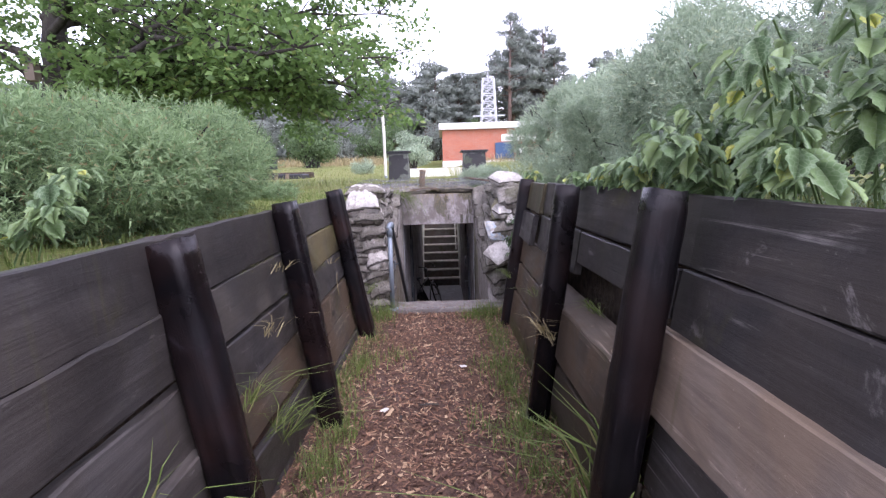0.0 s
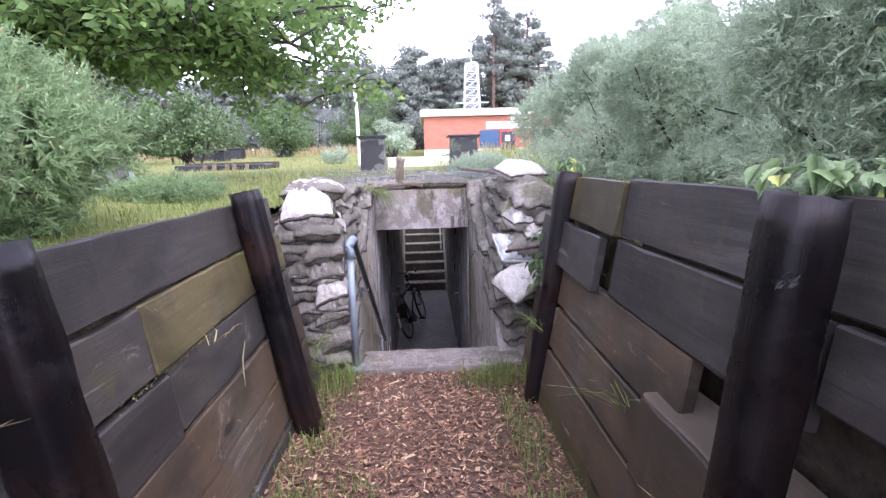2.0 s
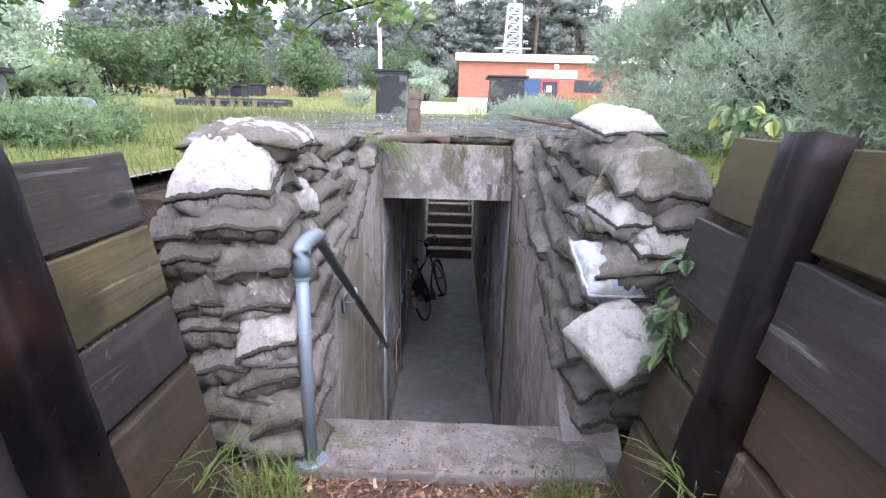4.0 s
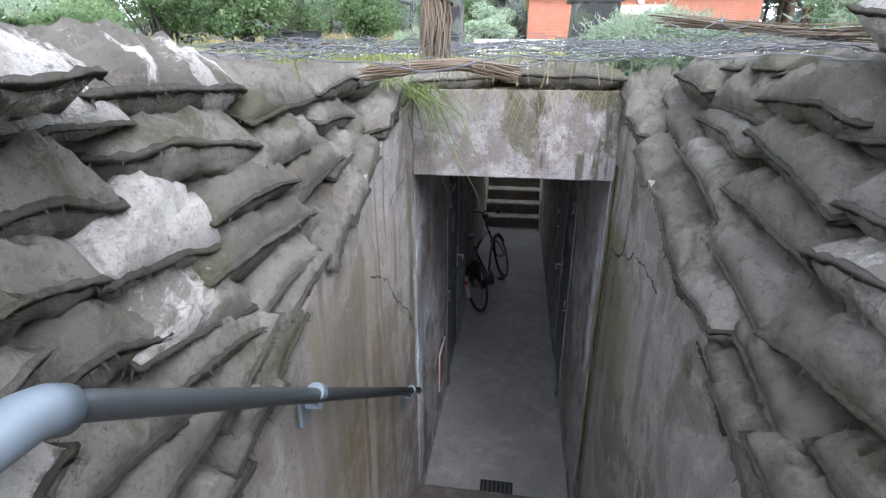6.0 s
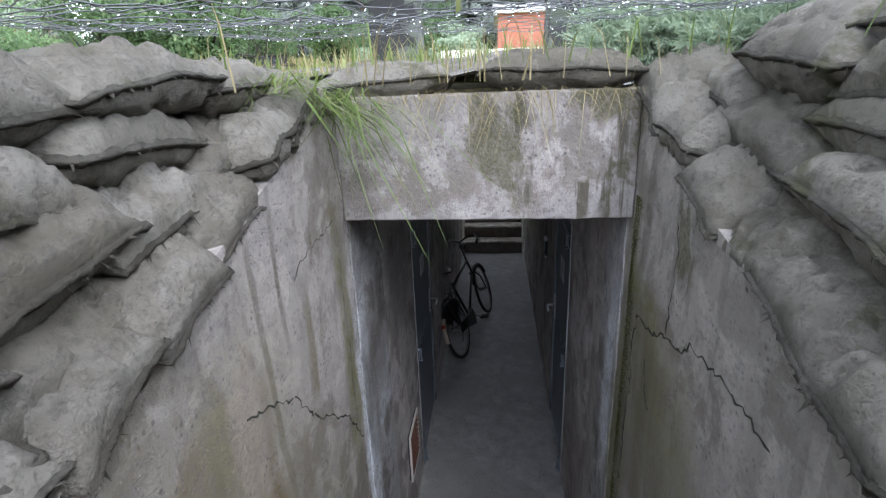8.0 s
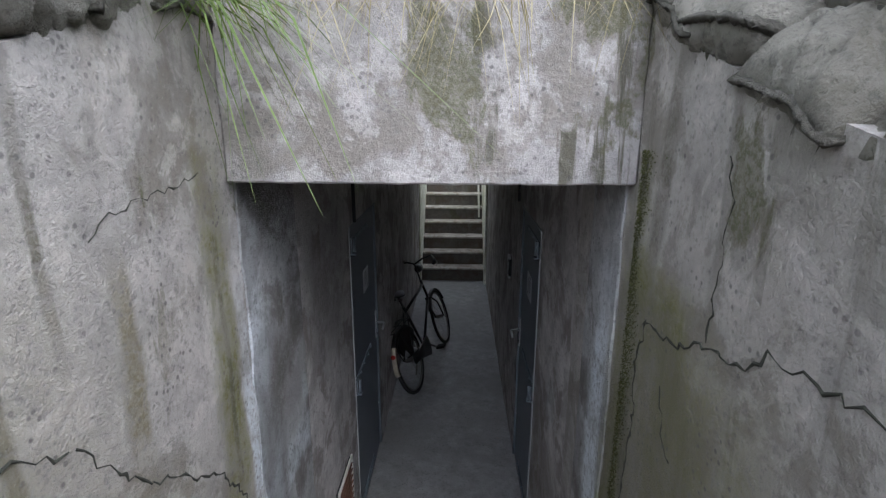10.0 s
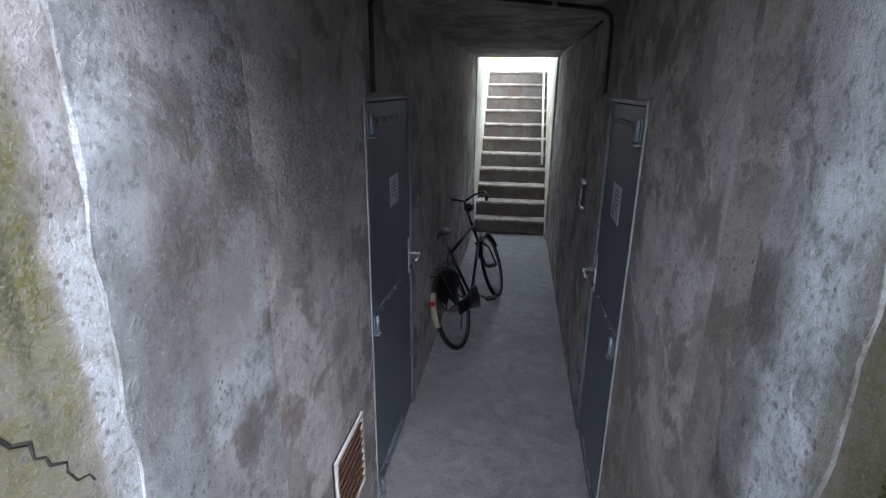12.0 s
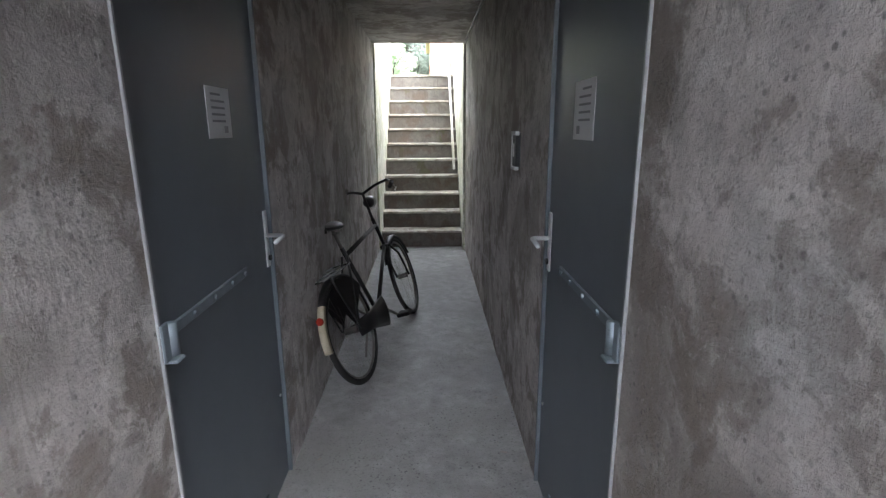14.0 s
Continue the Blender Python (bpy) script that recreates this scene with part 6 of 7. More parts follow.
    # dress guards, chain case, crank, carrier, stand
    for sy in (-1, 1):
        bm = bmesh.new()
        pts = [(0.27 * math.cos(a), 0.27 * math.sin(a)) for a in np.linspace(radians(40), radians(125), 12)]
        vs = [bm.verts.new((0.0, 0.045 * sy, R + 0.03))] + [bm.verts.new((x * 1.28, 0.040 * sy, R + z * 1.28)) for x, z in pts]
        for a, b in zip(vs[1:], vs[2:]):
            bm.faces.new((vs[0], a, b))
        bmesh.ops.solidify(bm, geom=bm.faces[:], thickness=0.003)
        part("dress_guard", bm, M["leather"], e, "black dress guard")
    bm = bmesh.new()
    add_tube(bm, [(0, -0.055, R), (0.20, -0.06, R - 0.025), (0.47, -0.065, 0.29)], 0.05, 12, True, [0.055, 0.062, 0.115])
    for v in bm.verts:
        v.co.y = -0.06 + (v.co.y + 0.06) * 0.22
    part("chain_case", bm, M["bike_black"], e, "dented black chain case", smooth=True)
    for sy, a in ((-1, -0.6), (1, math.pi - 0.6)):
        end = bb + Vector((0.17 * math.cos(a), 0.09 * sy, 0.17 * math.sin(a)))
        c = part("crank", tube_bm([bb + Vector((0, 0.085 * sy, 0)), end], 0.010, 8), M["rust_chrome"], e)
        part("pedal", box_bm(tuple(end + Vector((-0.045, -0.0 if sy > 0 else -0.10, -0.014))), tuple(end + Vector((0.045, 0.10 if sy > 0 else 0.0, 0.014))), 0.006), M["rubber"], c)
    bm = bmesh.new()
    zc = 2 * R + 0.05
    for sy in (-0.065, 0, 0.065):
        add_tube(bm, [(0.18, sy, zc), (-0.26, sy, zc)], 0.006, 6)
    for x in (0.17, -0.02, -0.25):
        add_tube(bm, [(x, -0.07, zc), (x, 0.07, zc)], 0.006, 6)
    for sy in (-1, 1):
        add_tube(bm, [(-0.15, 0.065 * sy, zc), (0, 0.07 * sy, R)], 0.006, 6)
    part("carrier", bm, M["bike_black"], e)
    part("stand", tube_bm([(0.36, 0.05, 0.27), (0.30, 0.13, 0.03)], 0.009, 8), M["rust_chrome"], e)
    return e


bicycle()

# ---- wire net, reed bundles and hanging grass over the stair head ----
def net_z(x, y):
    return 1.285 + 0.045 * (y - 6.95) + 0.035 * noise.noise(Vector((x * 2.1, y * 2.1, 4))) + (0.05 * max(0.0, x - 0.6)) + 0.03 * max(0.0, -x - 0.6)


def wire_net():
    e = thing("wire_net", "rusty wire netting stretched over the stair head", "netting", m=Matrix.Translation((0, 0, 0)))
    r = random.Random(3)
    s = 0.052
    seg = []
    node = {}

    def at(i, j, k):
        key = (i, j, k)
        if key not in node:
            x = -1.05 + (i * math.sqrt(3) + (j % 2) * math.sqrt(3) / 2) * s
            y = 6.93 + (j * 1.5 + (0.5 if k == 0 else -0.5)) * s
            node[key] = Vector((x + r.uniform(-0.006, 0.006), y + r.uniform(-0.006, 0.006), net_z(x, y) + r.uniform(-0.008, 0.008)))
        return node[key]

    for j in range(0, 27):
        for i in range(0, 25):
            a, b = at(i, j, 0), at(i, j, 1)
            seg.append((a, b))
            if j % 2:
                seg.append((a, at(i, j + 1, 1)))
                seg.append((a, at(i + 1, j + 1, 1)))
            else:
                seg.append((a, at(i, j + 1, 1)))
                if i:
                    seg.append((a, at(i - 1, j + 1, 1)))
    quads = []
    rad = 0.0012
    for a, b in seg:
        d = (b - a).normalized()
        u = d.cross(Vector((0.2, 0.1, 1))).normalized() * rad
        w_ = d.cross(u).normalized() * rad
        for p, q in ((u, w_), (w_, -u), (-u, -w_), (-w_, u)):
            quads.append((a + p, a + q, b + q, b + p))
    shown("mesh", fast_mesh("mesh", np.array([[tuple(v) for v in q] for q in quads]), 4), M["wire"], e)
    for dy, z in ((-0.03, 0.0), (0.22, 0.02)):
        pts = [(x, 6.93 + dy + 0.03 * math.sin(x * 5) + 0.012 * math.sin(x * 17), net_z(x, 6.93 + dy) + z + 0.018 * math.sin(x * 7) + 0.008 * math.sin(x * 23)) for x in np.linspace(-1.1, 1.2, 40)]
        part("edge_wire", tube_bm(pts, 0.0011, 6), M["wire"], e)
        pts = [(x, y + 0.004 * math.sin(k * 2.4), zz + 0.004 * math.cos(k * 2.4)) for k, (x, y, zz) in enumerate(pts)]
        part("edge_wire", tube_bm(pts, 0.0010, 5), M["wire"], e)
    for k in range(46):
        x, y = r.uniform(-0.7, 0.95), r.uniform(6.97, 7.55)
        a, pts = r.uniform(-0.7, 0.7) + (math.pi if r.random() < 0.5 else 0), []
        lift = r.uniform(0.0, 0.05)
        for q in range(r.randint(8, 16)):
            pts.append((x, y, net_z(x, y) + lift + r.uniform(-0.012, 0.016)))
            a += r.uniform(-0.6, 0.6)
            x, y = x + 0.045 * math.cos(a), min(7.6, max(6.95, y + 0.03 * math.sin(a)))
        part("loose_wire", tube_bm(pts, r.uniform(0.0006, 0.0010), 5), M["wire"], e)
    drops = bmesh.new()
    for _ in range(420):
        a, b = r.choice(seg)
        p = a.lerp(b, r.random()) - Vector((0, 0, 0.004))
        bmesh.ops.create_icosphere(drops, subdivisions=1, radius=r.uniform(0.0022, 0.0042), matrix=Matrix.Translation(p) @ Matrix.Diagonal((1, 1, 1.3, 1)))
    tagged(part("water_drops", drops, M["drop"], None, "", None, True), "clear rain drops hanging from the wire net", "water drops", kind="stuff")
    return e


wire_net()


def reed_bundle(pts, radius, count, seed, label, spread=1.5):
    """A tied bundle of dry stalks along a bent line."""
    e = thing("reed_bundle", label, "reed bundle", "reed bundles in the net", Matrix.Translation(pts[0]))
    r = random.Random(seed)
    o = Vector(pts[0])
    P = [Vector(p) - o for p in pts]
    bm = bmesh.new()
    for _ in range(count):
        a, rr = r.uniform(0, 2 * math.pi), radius * math.sqrt(r.random())
        t0, t1 = r.uniform(0, 0.25), r.uniform(0.75, 1.0)
        line = []
        for k in range(6):
            t = t0 + (t1 - t0) * k / 5
            f = t * (len(P) - 1)
            i = min(int(f), len(P) - 2)
            c = P[i].lerp(P[i + 1], f - i)
            d = (P[i + 1] - P[i]).normalized()
            u = d.cross(Vector((0.3, 0.2, 1))).normalized()
            w_ = d.cross(u)
            grow = 1 + (spread - 1) * abs(2 * t - 0.9) ** 2
            line.append(c + (u * math.cos(a + t * 0.8) + w_ * math.sin(a + t * 0.8)) * rr * grow + Vector((r.uniform(-1, 1), r.uniform(-1, 1), r.uniform(-1, 1))) * 0.003)
        add_tube(bm, line, r.uniform(0.0007, 0.0017), 4, False)
    part("sheaf", bm, M["reed"], e)
    for t in (0.35, 0.7):
        f = t * (len(P) - 1)
        i = min(int(f), len(P) - 2)
        c = P[i].lerp(P[i + 1], f - i)
        part("tie", add_ring(bmesh.new(), c, P[i + 1] - P[i], radius * 1.06, 0.003, 18, 5), M["wire"], e)
    return e


reed_bundle([(-0.25, 6.92, 1.246), (-0.14, 6.93, 1.262), (-0.01, 6.95, 1.272), (0.11, 6.97, 1.246)], 0.011, 110, 1, "bundle of dry brown reeds lying on the wire net", 1.7)
reed_bundle([(-0.095, 7.03, 1.265), (-0.09, 7.03, 1.40), (-0.085, 7.04, 1.45), (-0.080, 7.05, 1.50)], 0.034, 240, 2, "upright bundle of dry brown reeds tied in the net", 1.25)
reed_bundle([(0.42, 7.28, 1.385), (0.58, 7.22, 1.365), (0.75, 7.12, 1.34), (0.92, 7.0, 1.335)], 0.012, 42, 3, "bundle of dry reeds leaning in the wire net", 2.2)


def tuft(name, label, x, y, z, n, height, width, spread, material, lean=0.5, curve=0.5, droop=None, kind="stuff"):
    pts = np.column_stack([x + rng.normal(size=n) * spread[0], y + rng.normal(size=n) * spread[1], np.full(n, z)])
    v = blades(pts, height, width, lean, curve)
    if droop is not None:
        base = np.repeat(pts, 2, 0)[:, None, :]
        d = v - base
        rise = d[:, :, 2:3].copy()
        v = v + np.array(droop) * (rise / height) ** 2 * height
    return tagged(shown(name, fast_mesh(name, v, 4), material), label, "grass", kind=kind)


tuft("hanging_grass", "long green grass hanging over the lintel corner", -0.42, 8.50, 1.12, 120, 0.33, 0.0032, (0.06, 0.05), M["grass"], 0.9, 0.3, (0.45, -0.25, -1.8))
tuft("hanging_grass", "green grass drooping beside the lintel", -0.55, 8.25, 1.16, 70, 0.33, 0.0030, (0.05, 0.08), M["grass"], 0.9, 0.3, (0.6, -0.1, -1.4))
tuft("root_fringe", "fringe of dry roots hanging along the lintel top", 0.05, 8.60, 1.13, 420, 0.16, 0.0012, (0.34, 0.02), M["dry_grass"], 1.2, 0.3, (0.0, -0.4, -2.2))
tuft("mound_grass", "thin dry grass growing on the bunker mound", 0.05, 9.1, 1.17, 420, 0.20, 0.0022, (0.7, 0.4), M["dry_grass"], 0.6, 0.4)
tuft("mound_grass", "short green grass on the bunker mound", 0.2, 10.2, 1.22, 1200, 0.16, 0.003, (1.3, 0.9), M["grass"], 0.5, 0.4)


# ---- wood chips and grass in the trench ----
def chip_litter():
    n = 34000
    y = -1.2 + (Y_SILL + 1.2) * rng.random(n) ** 0.75
    x = 0.06 + rng.uniform(-0.74, 0.74, n)
    c = np.column_stack([x, y, np.full(n, TRENCH + 0.006)])
    c[:, 2] += 0.10 * np.maximum(0, np.abs(x - 0.06) - 0.42) + rng.uniform(0, 0.014, n)
    nrm = unit(n) * 0.45 + np.array([0, 0, 1.0])
    nrm /= np.linalg.norm(nrm, axis=1, keepdims=True)
    t = np.cross(nrm, unit(n))
    t /= np.linalg.norm(t, axis=1, keepdims=True)
    s = np.cross(nrm, t)
    L, W = rng.gamma(2.2, 0.0050, (n, 1)) + 0.003, rng.gamma(2.0, 0.0013, (n, 1)) + 0.0014
    top = np.stack([c + t * L + s * W, c - t * L + s * W, c - t * L * 0.8 - s * W, c + t * L * 0.9 - s * W], 1)
    tagged(shown("wood_chips", fast_mesh("wood_chips", top, 4), M["chips"]), "reddish brown wood chips strewn on the path", "wood chips", kind="stuff")


chip_litter()


def big_chip(x, y, L, W, turn):
    bm = box_bm((-L / 2, -W / 2, 0), (L / 2, W / 2, 0.006), 0.002)
    roughen(cut_fine(bm, 0.03), 0.006, 25, x * 9)
    tagged(part("wood_scrap", bm, M["plank_pale"] if W < 0.03 else M["white_paint"], None, "", pose(x, y, TRENCH + 0.016, 3, 4, turn)), "pale splintered wood scrap lying on the path", "wood scrap", "scraps on the path")


big_chip(0.03, 3.72, 0.13, 0.018, 8)
big_chip(-0.25, 3.66, 0.06, 0.035, 60)
big_chip(-0.14, 3.55, 0.06, 0.016, 85)
big_chip(0.28, 4.35, 0.05, 0.03, 20)

# grass along the feet of the boards
for k in range(90):
    side = -1 if k % 2 else 1
    y = 1.0 + 4.9 * rng.random()
    x = (-0.52 if side < 0 else 0.62) + rng.normal() * 0.05
    n = int(rng.integers(25, 70))
    tuft("path_grass", "green grass tuft along the foot of the boards", x, y, TRENCH + 0.01, n, 0.10, 0.0022, (0.06, 0.10), M["grass"], 0.8, 0.4)
for x, y, n, h in ((-0.52, 5.75, 160, 0.20), (0.62, 5.70, 220, 0.16), (0.45, 5.72, 120, 0.12), (-0.30, 4.6, 90, 0.08), (0.40, 3.4, 80, 0.10), (0.52, 4.3, 120, 0.10), (-0.45, 3.0, 90, 0.10)):
    tuft("path_grass", "green grass growing beside the wood-chip path", x, y, TRENCH + 0.01, n, h, 0.0024, (0.09, 0.10), M["grass"], 0.7, 0.4)
# the tall tuft by the east boards and the ones that hang from the joints
tuft("tall_grass", "tall arching green grass before the boards", 0.78, 2.15, 0.12, 46, 0.60, 0.0058, (0.05, 0.16), M["grass"], 1.0, 0.75, (-0.25, 0.05, -0.35))
tuft("tall_grass", "tall arching green grass before the boards", 0.74, 2.45, 0.0, 40, 0.55, 0.005, (0.05, 0.10), M["grass"], 1.0, 0.7, (-0.25, -0.1, -0.3))
for x, y, z, n, h, mat in ((-0.64, 2.55, 0.55, 26, 0.22, "grass"), (-0.62, 2.75, 0.34, 30, 0.26, "grass"), (-0.66, 2.9, 0.72, 14, 0.16, "dry_grass"), (-0.60, 1.75, 0.60, 12, 0.30, "grass"),
                           (-0.58, 1.95, 0.30, 24, 0.30, "grass"), (-0.63, 2.95, 0.20, 20, 0.22, "grass"), (-0.72, 3.3, 0.95, 12, 0.10, "dry_grass"), (0.70, 3.40, 0.55, 34, 0.14, "dry_grass"),
                           (0.80, 4.2, 0.55, 14, 0.14, "grass"), (0.99, 4.655, 0.88, 26, 0.08, "grass"), (0.74, 3.38, 0.50, 26, 0.12, "dry_grass"), (0.96, 3.30, 0.68, 40, 0.10, "grass"), (-0.68, 4.4, 0.80, 6, 0.09, "dry_grass"),
                           (-0.60, 5.5, 0.30, 22, 0.22, "grass"), (0.78, 5.35, 0.45, 26, 0.16, "grass")):
    tuft("joint_grass", "grass sprouting from a joint between the boards", x, y, z, n, h, 0.0026, (0.015, 0.05), M[mat], 1.0, 0.6, (-0.9 if x > 0 else 0.9, 0, -0.5))


# grass over the banks and the near meadow
def meadow(name, label, n, xr, yr, height, width, material, skip=True, bias=1.0):
    x = rng.uniform(*xr, n)
    y = yr[0] + (yr[1] - yr[0]) * rng.random(n) ** bias
    if skip:
        keep = ~((x > -1.02) & (x < 1.10) & (y < 8.75)) & ~((x > -1.0) & (x < 1.2) & (y > 15.1) & (y < 34)) & ~((np.abs(x) < 2.2) & (y > 34))
        x, y = x[keep], y[keep]
    z = np.array([ground_z(a, b) for a, b in zip(x, y)]) - 0.01
    v = blades(np.column_stack([x, y, z]), height, width, 0.7, 0.5)
    tagged(shown(name, fast_mesh(name, v, 4), material), label, "grass", kind="stuff")


meadow("bank_grass", "rough green grass on the trench bank", 9000, (-2.6, -0.98), (0.0, 8.8), 0.08, 0.0025, M["grass"])
meadow("bank_grass", "rough green grass on the trench bank", 5000, (1.08, 2.6), (0.5, 8.8), 0.09, 0.0025, M["grass"])
meadow("meadow_grass", "short yellowish meadow grass behind the bunker", 16000, (-14, 9), (9.0, 30), 0.14, 0.006, M["field"], True, 1.3)
meadow("tall_meadow", "long pale grass on the dune slope", 3000, (0.4, 6), (13, 22), 0.40, 0.007, M["field"])
meadow("tall_meadow", "taller straw-coloured grass along the dune edge", 9000, (-24, 16), (36, 47), 0.7, 0.018, M["dry_grass"])


# ---- shrubs ----
def stems(centre, radii, n, foot, seed, material, thick=0.016):
    r = random.Random(seed)
    bm = bmesh.new()
    for _ in range(n):
        a = r.uniform(0, 6.28)
        tip = Vector(centre) + Vector((math.cos(a) * radii[0], math.sin(a) * radii[1], radii[2] * r.uniform(-0.2, 0.8))) * r.uniform(0.4, 0.9)
        root = Vector((centre[0] + r.uniform(-0.25, 0.25) * radii[0], centre[1] + r.uniform(-0.25, 0.25) * radii[1], foot))
        mid = root.lerp(tip, 0.5) + Vector((r.uniform(-0.1, 0.1), r.uniform(-0.1, 0.1), 0.12))
        add_tube(bm, [root, mid, tip], thick, 5, False, [thick, thick * 0.7, thick * 0.25])
    return bm


def gorse_bush(name, label, centre, radii, n, count, size, seed, material, lumps=12, group="gorse bushes on the bank"):
    """A dense bush of needle-set twigs over bare inner stems."""
    foot = ground_z(centre[0], centre[1]) - 0.05
    e = thing(name, label, "bush", group, Matrix.Translation((centre[0], centre[1], foot)))
    c = (0, 0, centre[2] - foot)
    part("stem", stems(c, radii, 22, 0.0, seed, M["bark"]), M["bark"], e)
    pts, out = lumpy(c, radii, n, lumps, 0.45, seed, 0.02)
    shown("crown", fast_mesh("crown", needle_sprigs(pts, out, count, size, 0.85, 0.11), 3), material, e)
    return e


for place, radii, n, seed, mat, lumps, words in (
        ((-1.85, 3.5, 1.44), (0.90, 1.15, 0.66), 14000, 1, "gorse_light", 22, "dense bright green gorse bush on the trench bank"),
        ((-1.98, 4.75, 1.45), (0.82, 0.95, 0.62), 13000, 2, "gorse_light", 22, "dense yellow-green gorse bush on the trench bank"),
        ((-2.5, 1.9, 1.42), (1.2, 1.2, 0.62), 10000, 3, "gorse_light", 17, "low bright green gorse bush on the trench bank"),
        ((2.30, 7.9, 1.78), (1.22, 1.15, 1.02), 15000, 4, "gorse", 24, "wide grey-green gorse bush beside the stair"),
        ((2.15, 4.6, 1.70), (0.80, 1.2, 0.95), 9500, 5, "gorse", 20, "tall grey-green gorse bush on the bank"),
        ((2.55, 2.6, 1.85), (1.0, 1.4, 1.1), 9500, 6, "gorse", 20, "tall grey-green gorse bush on the bank"),
        ((2.35, 6.3, 1.75), (0.85, 0.8, 0.95), 9000, 11, "gorse", 18, "grey-green gorse bush leaning over the boards"),
        ((-3.7, 6.2, 1.20), (0.7, 0.6, 0.25), 4000, 9, "gorse_light", 14, "low green gorse bush on the dune"),
        ((-2.05, 7.0, 1.18), (0.42, 0.5, 0.16), 2200, 10, "gorse_light", 9, "low green gorse bush on the dune"),
        ((0.95, 9.0, 1.32), (0.62, 0.40, 0.22), 4200, 7, "gorse", 9, "low sprawling gorse beside the sandbags"),
        ((-2.7, 19.5, 1.75), (0.5, 0.5, 0.35), 1100, 8, "gorse", 8, "small round gorse bush on the meadow")):
    gorse_bush("gorse_bush", words, place, radii, n, 15, 0.105, seed, M[mat], lumps)


# ---- the nettle-like plant with broad leaves ----
def broad_leaf_mesh(seed, L=0.115, W=0.086):
    """A toothed, ribbed leaf, folded a little along its midrib."""
    bm = bmesh.new()
    n = 9
    mid, left, right = [], [], []
    r = random.Random(seed)
    for i in range(n + 1):
        t = i / n
        wd = W * 0.5 * math.sin(math.pi * min(1, t ** 0.72)) ** 0.85 * (1.12 if i % 2 else 0.92)
        drop = -0.25 * L * t * t
        mid.append(bm.verts.new((0, L * t, drop)))
        if 0 < i < n:
            left.append(bm.verts.new((-wd, L * t + (0.004 if i % 2 else -0.002), drop + 0.010 * wd / W * 2 + r.uniform(-0.002, 0.002))))
            right.append(bm.verts.new((wd, L * t + (0.004 if i % 2 else -0.002), drop + 0.010 * wd / W * 2 + r.uniform(-0.002, 0.002))))
    for s in (left, right):
        bm.faces.new((mid[0], s[0], mid[1]))
        for i in range(n - 2):
            bm.faces.new((mid[i + 1], s[i], s[i + 1], mid[i + 2]))
        bm.faces.new((mid[n - 1], s[-1], mid[n]))
    me = bpy.data.meshes.new("leaf")
    bm.to_mesh(me)
    bm.free()
    me.materials.append(M["nettle_leaf"])
    for f in me.polygons:
        f.use_smooth = True
    return me


w = Nodes("broad_leaf", 0.42, 0, 0.4)
r_ = w.chance()
c = w.ramp(r_, [(0.0, (0.080, 0.142, 0.060)), (0.55, (0.150, 0.238, 0.095)), (0.93, (0.24, 0.34, 0.13)), (0.97, (0.50, 0.52, 0.10))])
c = w.mix(w.ramp(w.voronoi(w.coords((60, 60, 60)), 1.0), [(0.02, 0.5), (0.12, 0.0)]), c, (0.24, 0.32, 0.19))
w.colour(c)
w.bump(w.noise(w.coords(), 90, 4), 0.4, 0.003)
tr = w.n.new("ShaderNodeBsdfTranslucent")
w.l.new(c, tr.inputs["Color"])
mx = w.n.new("ShaderNodeMixShader")
mx.inputs[0].default_value = 0.35
w.l.new(w.b.outputs[0], mx.inputs[1])
w.l.new(tr.outputs[0], mx.inputs[2])
w.l.new(mx.outputs[0], w.n["Material Output"].inputs["Surface"])
M["nettle_leaf"] = w.mat
LEAVES = [broad_leaf_mesh(s) for s in range(5)]


def leafy_plant(label, foot, tips, seed, per=11, size=1.0):
    """Stems with pairs of broad leaves, each leaf a piece of its own."""
    e = thing("leafy_plant", label, "plant", "broad-leaved plants on the bank", Matrix.Translation(foot))
    r = random.Random(seed)
    o = Vector(foot)
    for tip in tips:
        tip = Vector(tip) - o
        root = Vector((r.uniform(-0.08, 0.08), r.uniform(-0.1, 0.1), -0.05))
        mid = root.lerp(tip, 0.55) + Vector((0, 0, 0.16))
        line = [root.lerp(mid, t).lerp(mid.lerp(tip, t), t) for t in np.linspace(0, 1, 8)]
        st = part("stem", tube_bm(line, 0.004, 5), M["nettle"], e)
        for k in range(per):
            t = 0.30 + 0.70 * k / (per - 1)
            f = t * 7
            i = min(int(f), 6)
            p = line[i].lerp(line[i + 1], f - i)
            for sgn in (0, 1):
                yaw = (2.4 if o.x > 0 else -2.2) + (k * 2 + sgn) * 1.1 % 3.0 - 1.5 + r.uniform(-0.5, 0.5)
                sc = size * r.uniform(0.7, 1.25) * (1.1 - 0.45 * max(0, t - 0.75) * 4 * 0.6)
                ob = new("leaf", r.choice(LEAVES))
                ob.parent = e
                p2 = p + Vector((-math.sin(yaw), math.cos(yaw), r.uniform(-0.3, 0.5))) * 0.045 * r.uniform(0.4, 1.4)
                ob.matrix_basis = Matrix.Translation(p2) @ Euler((r.uniform(-1.05, -0.15), r.uniform(-0.4, 0.4), yaw)).to_matrix().to_4x4() @ Matrix.Diagonal((sc, sc, sc, 1))
    return e


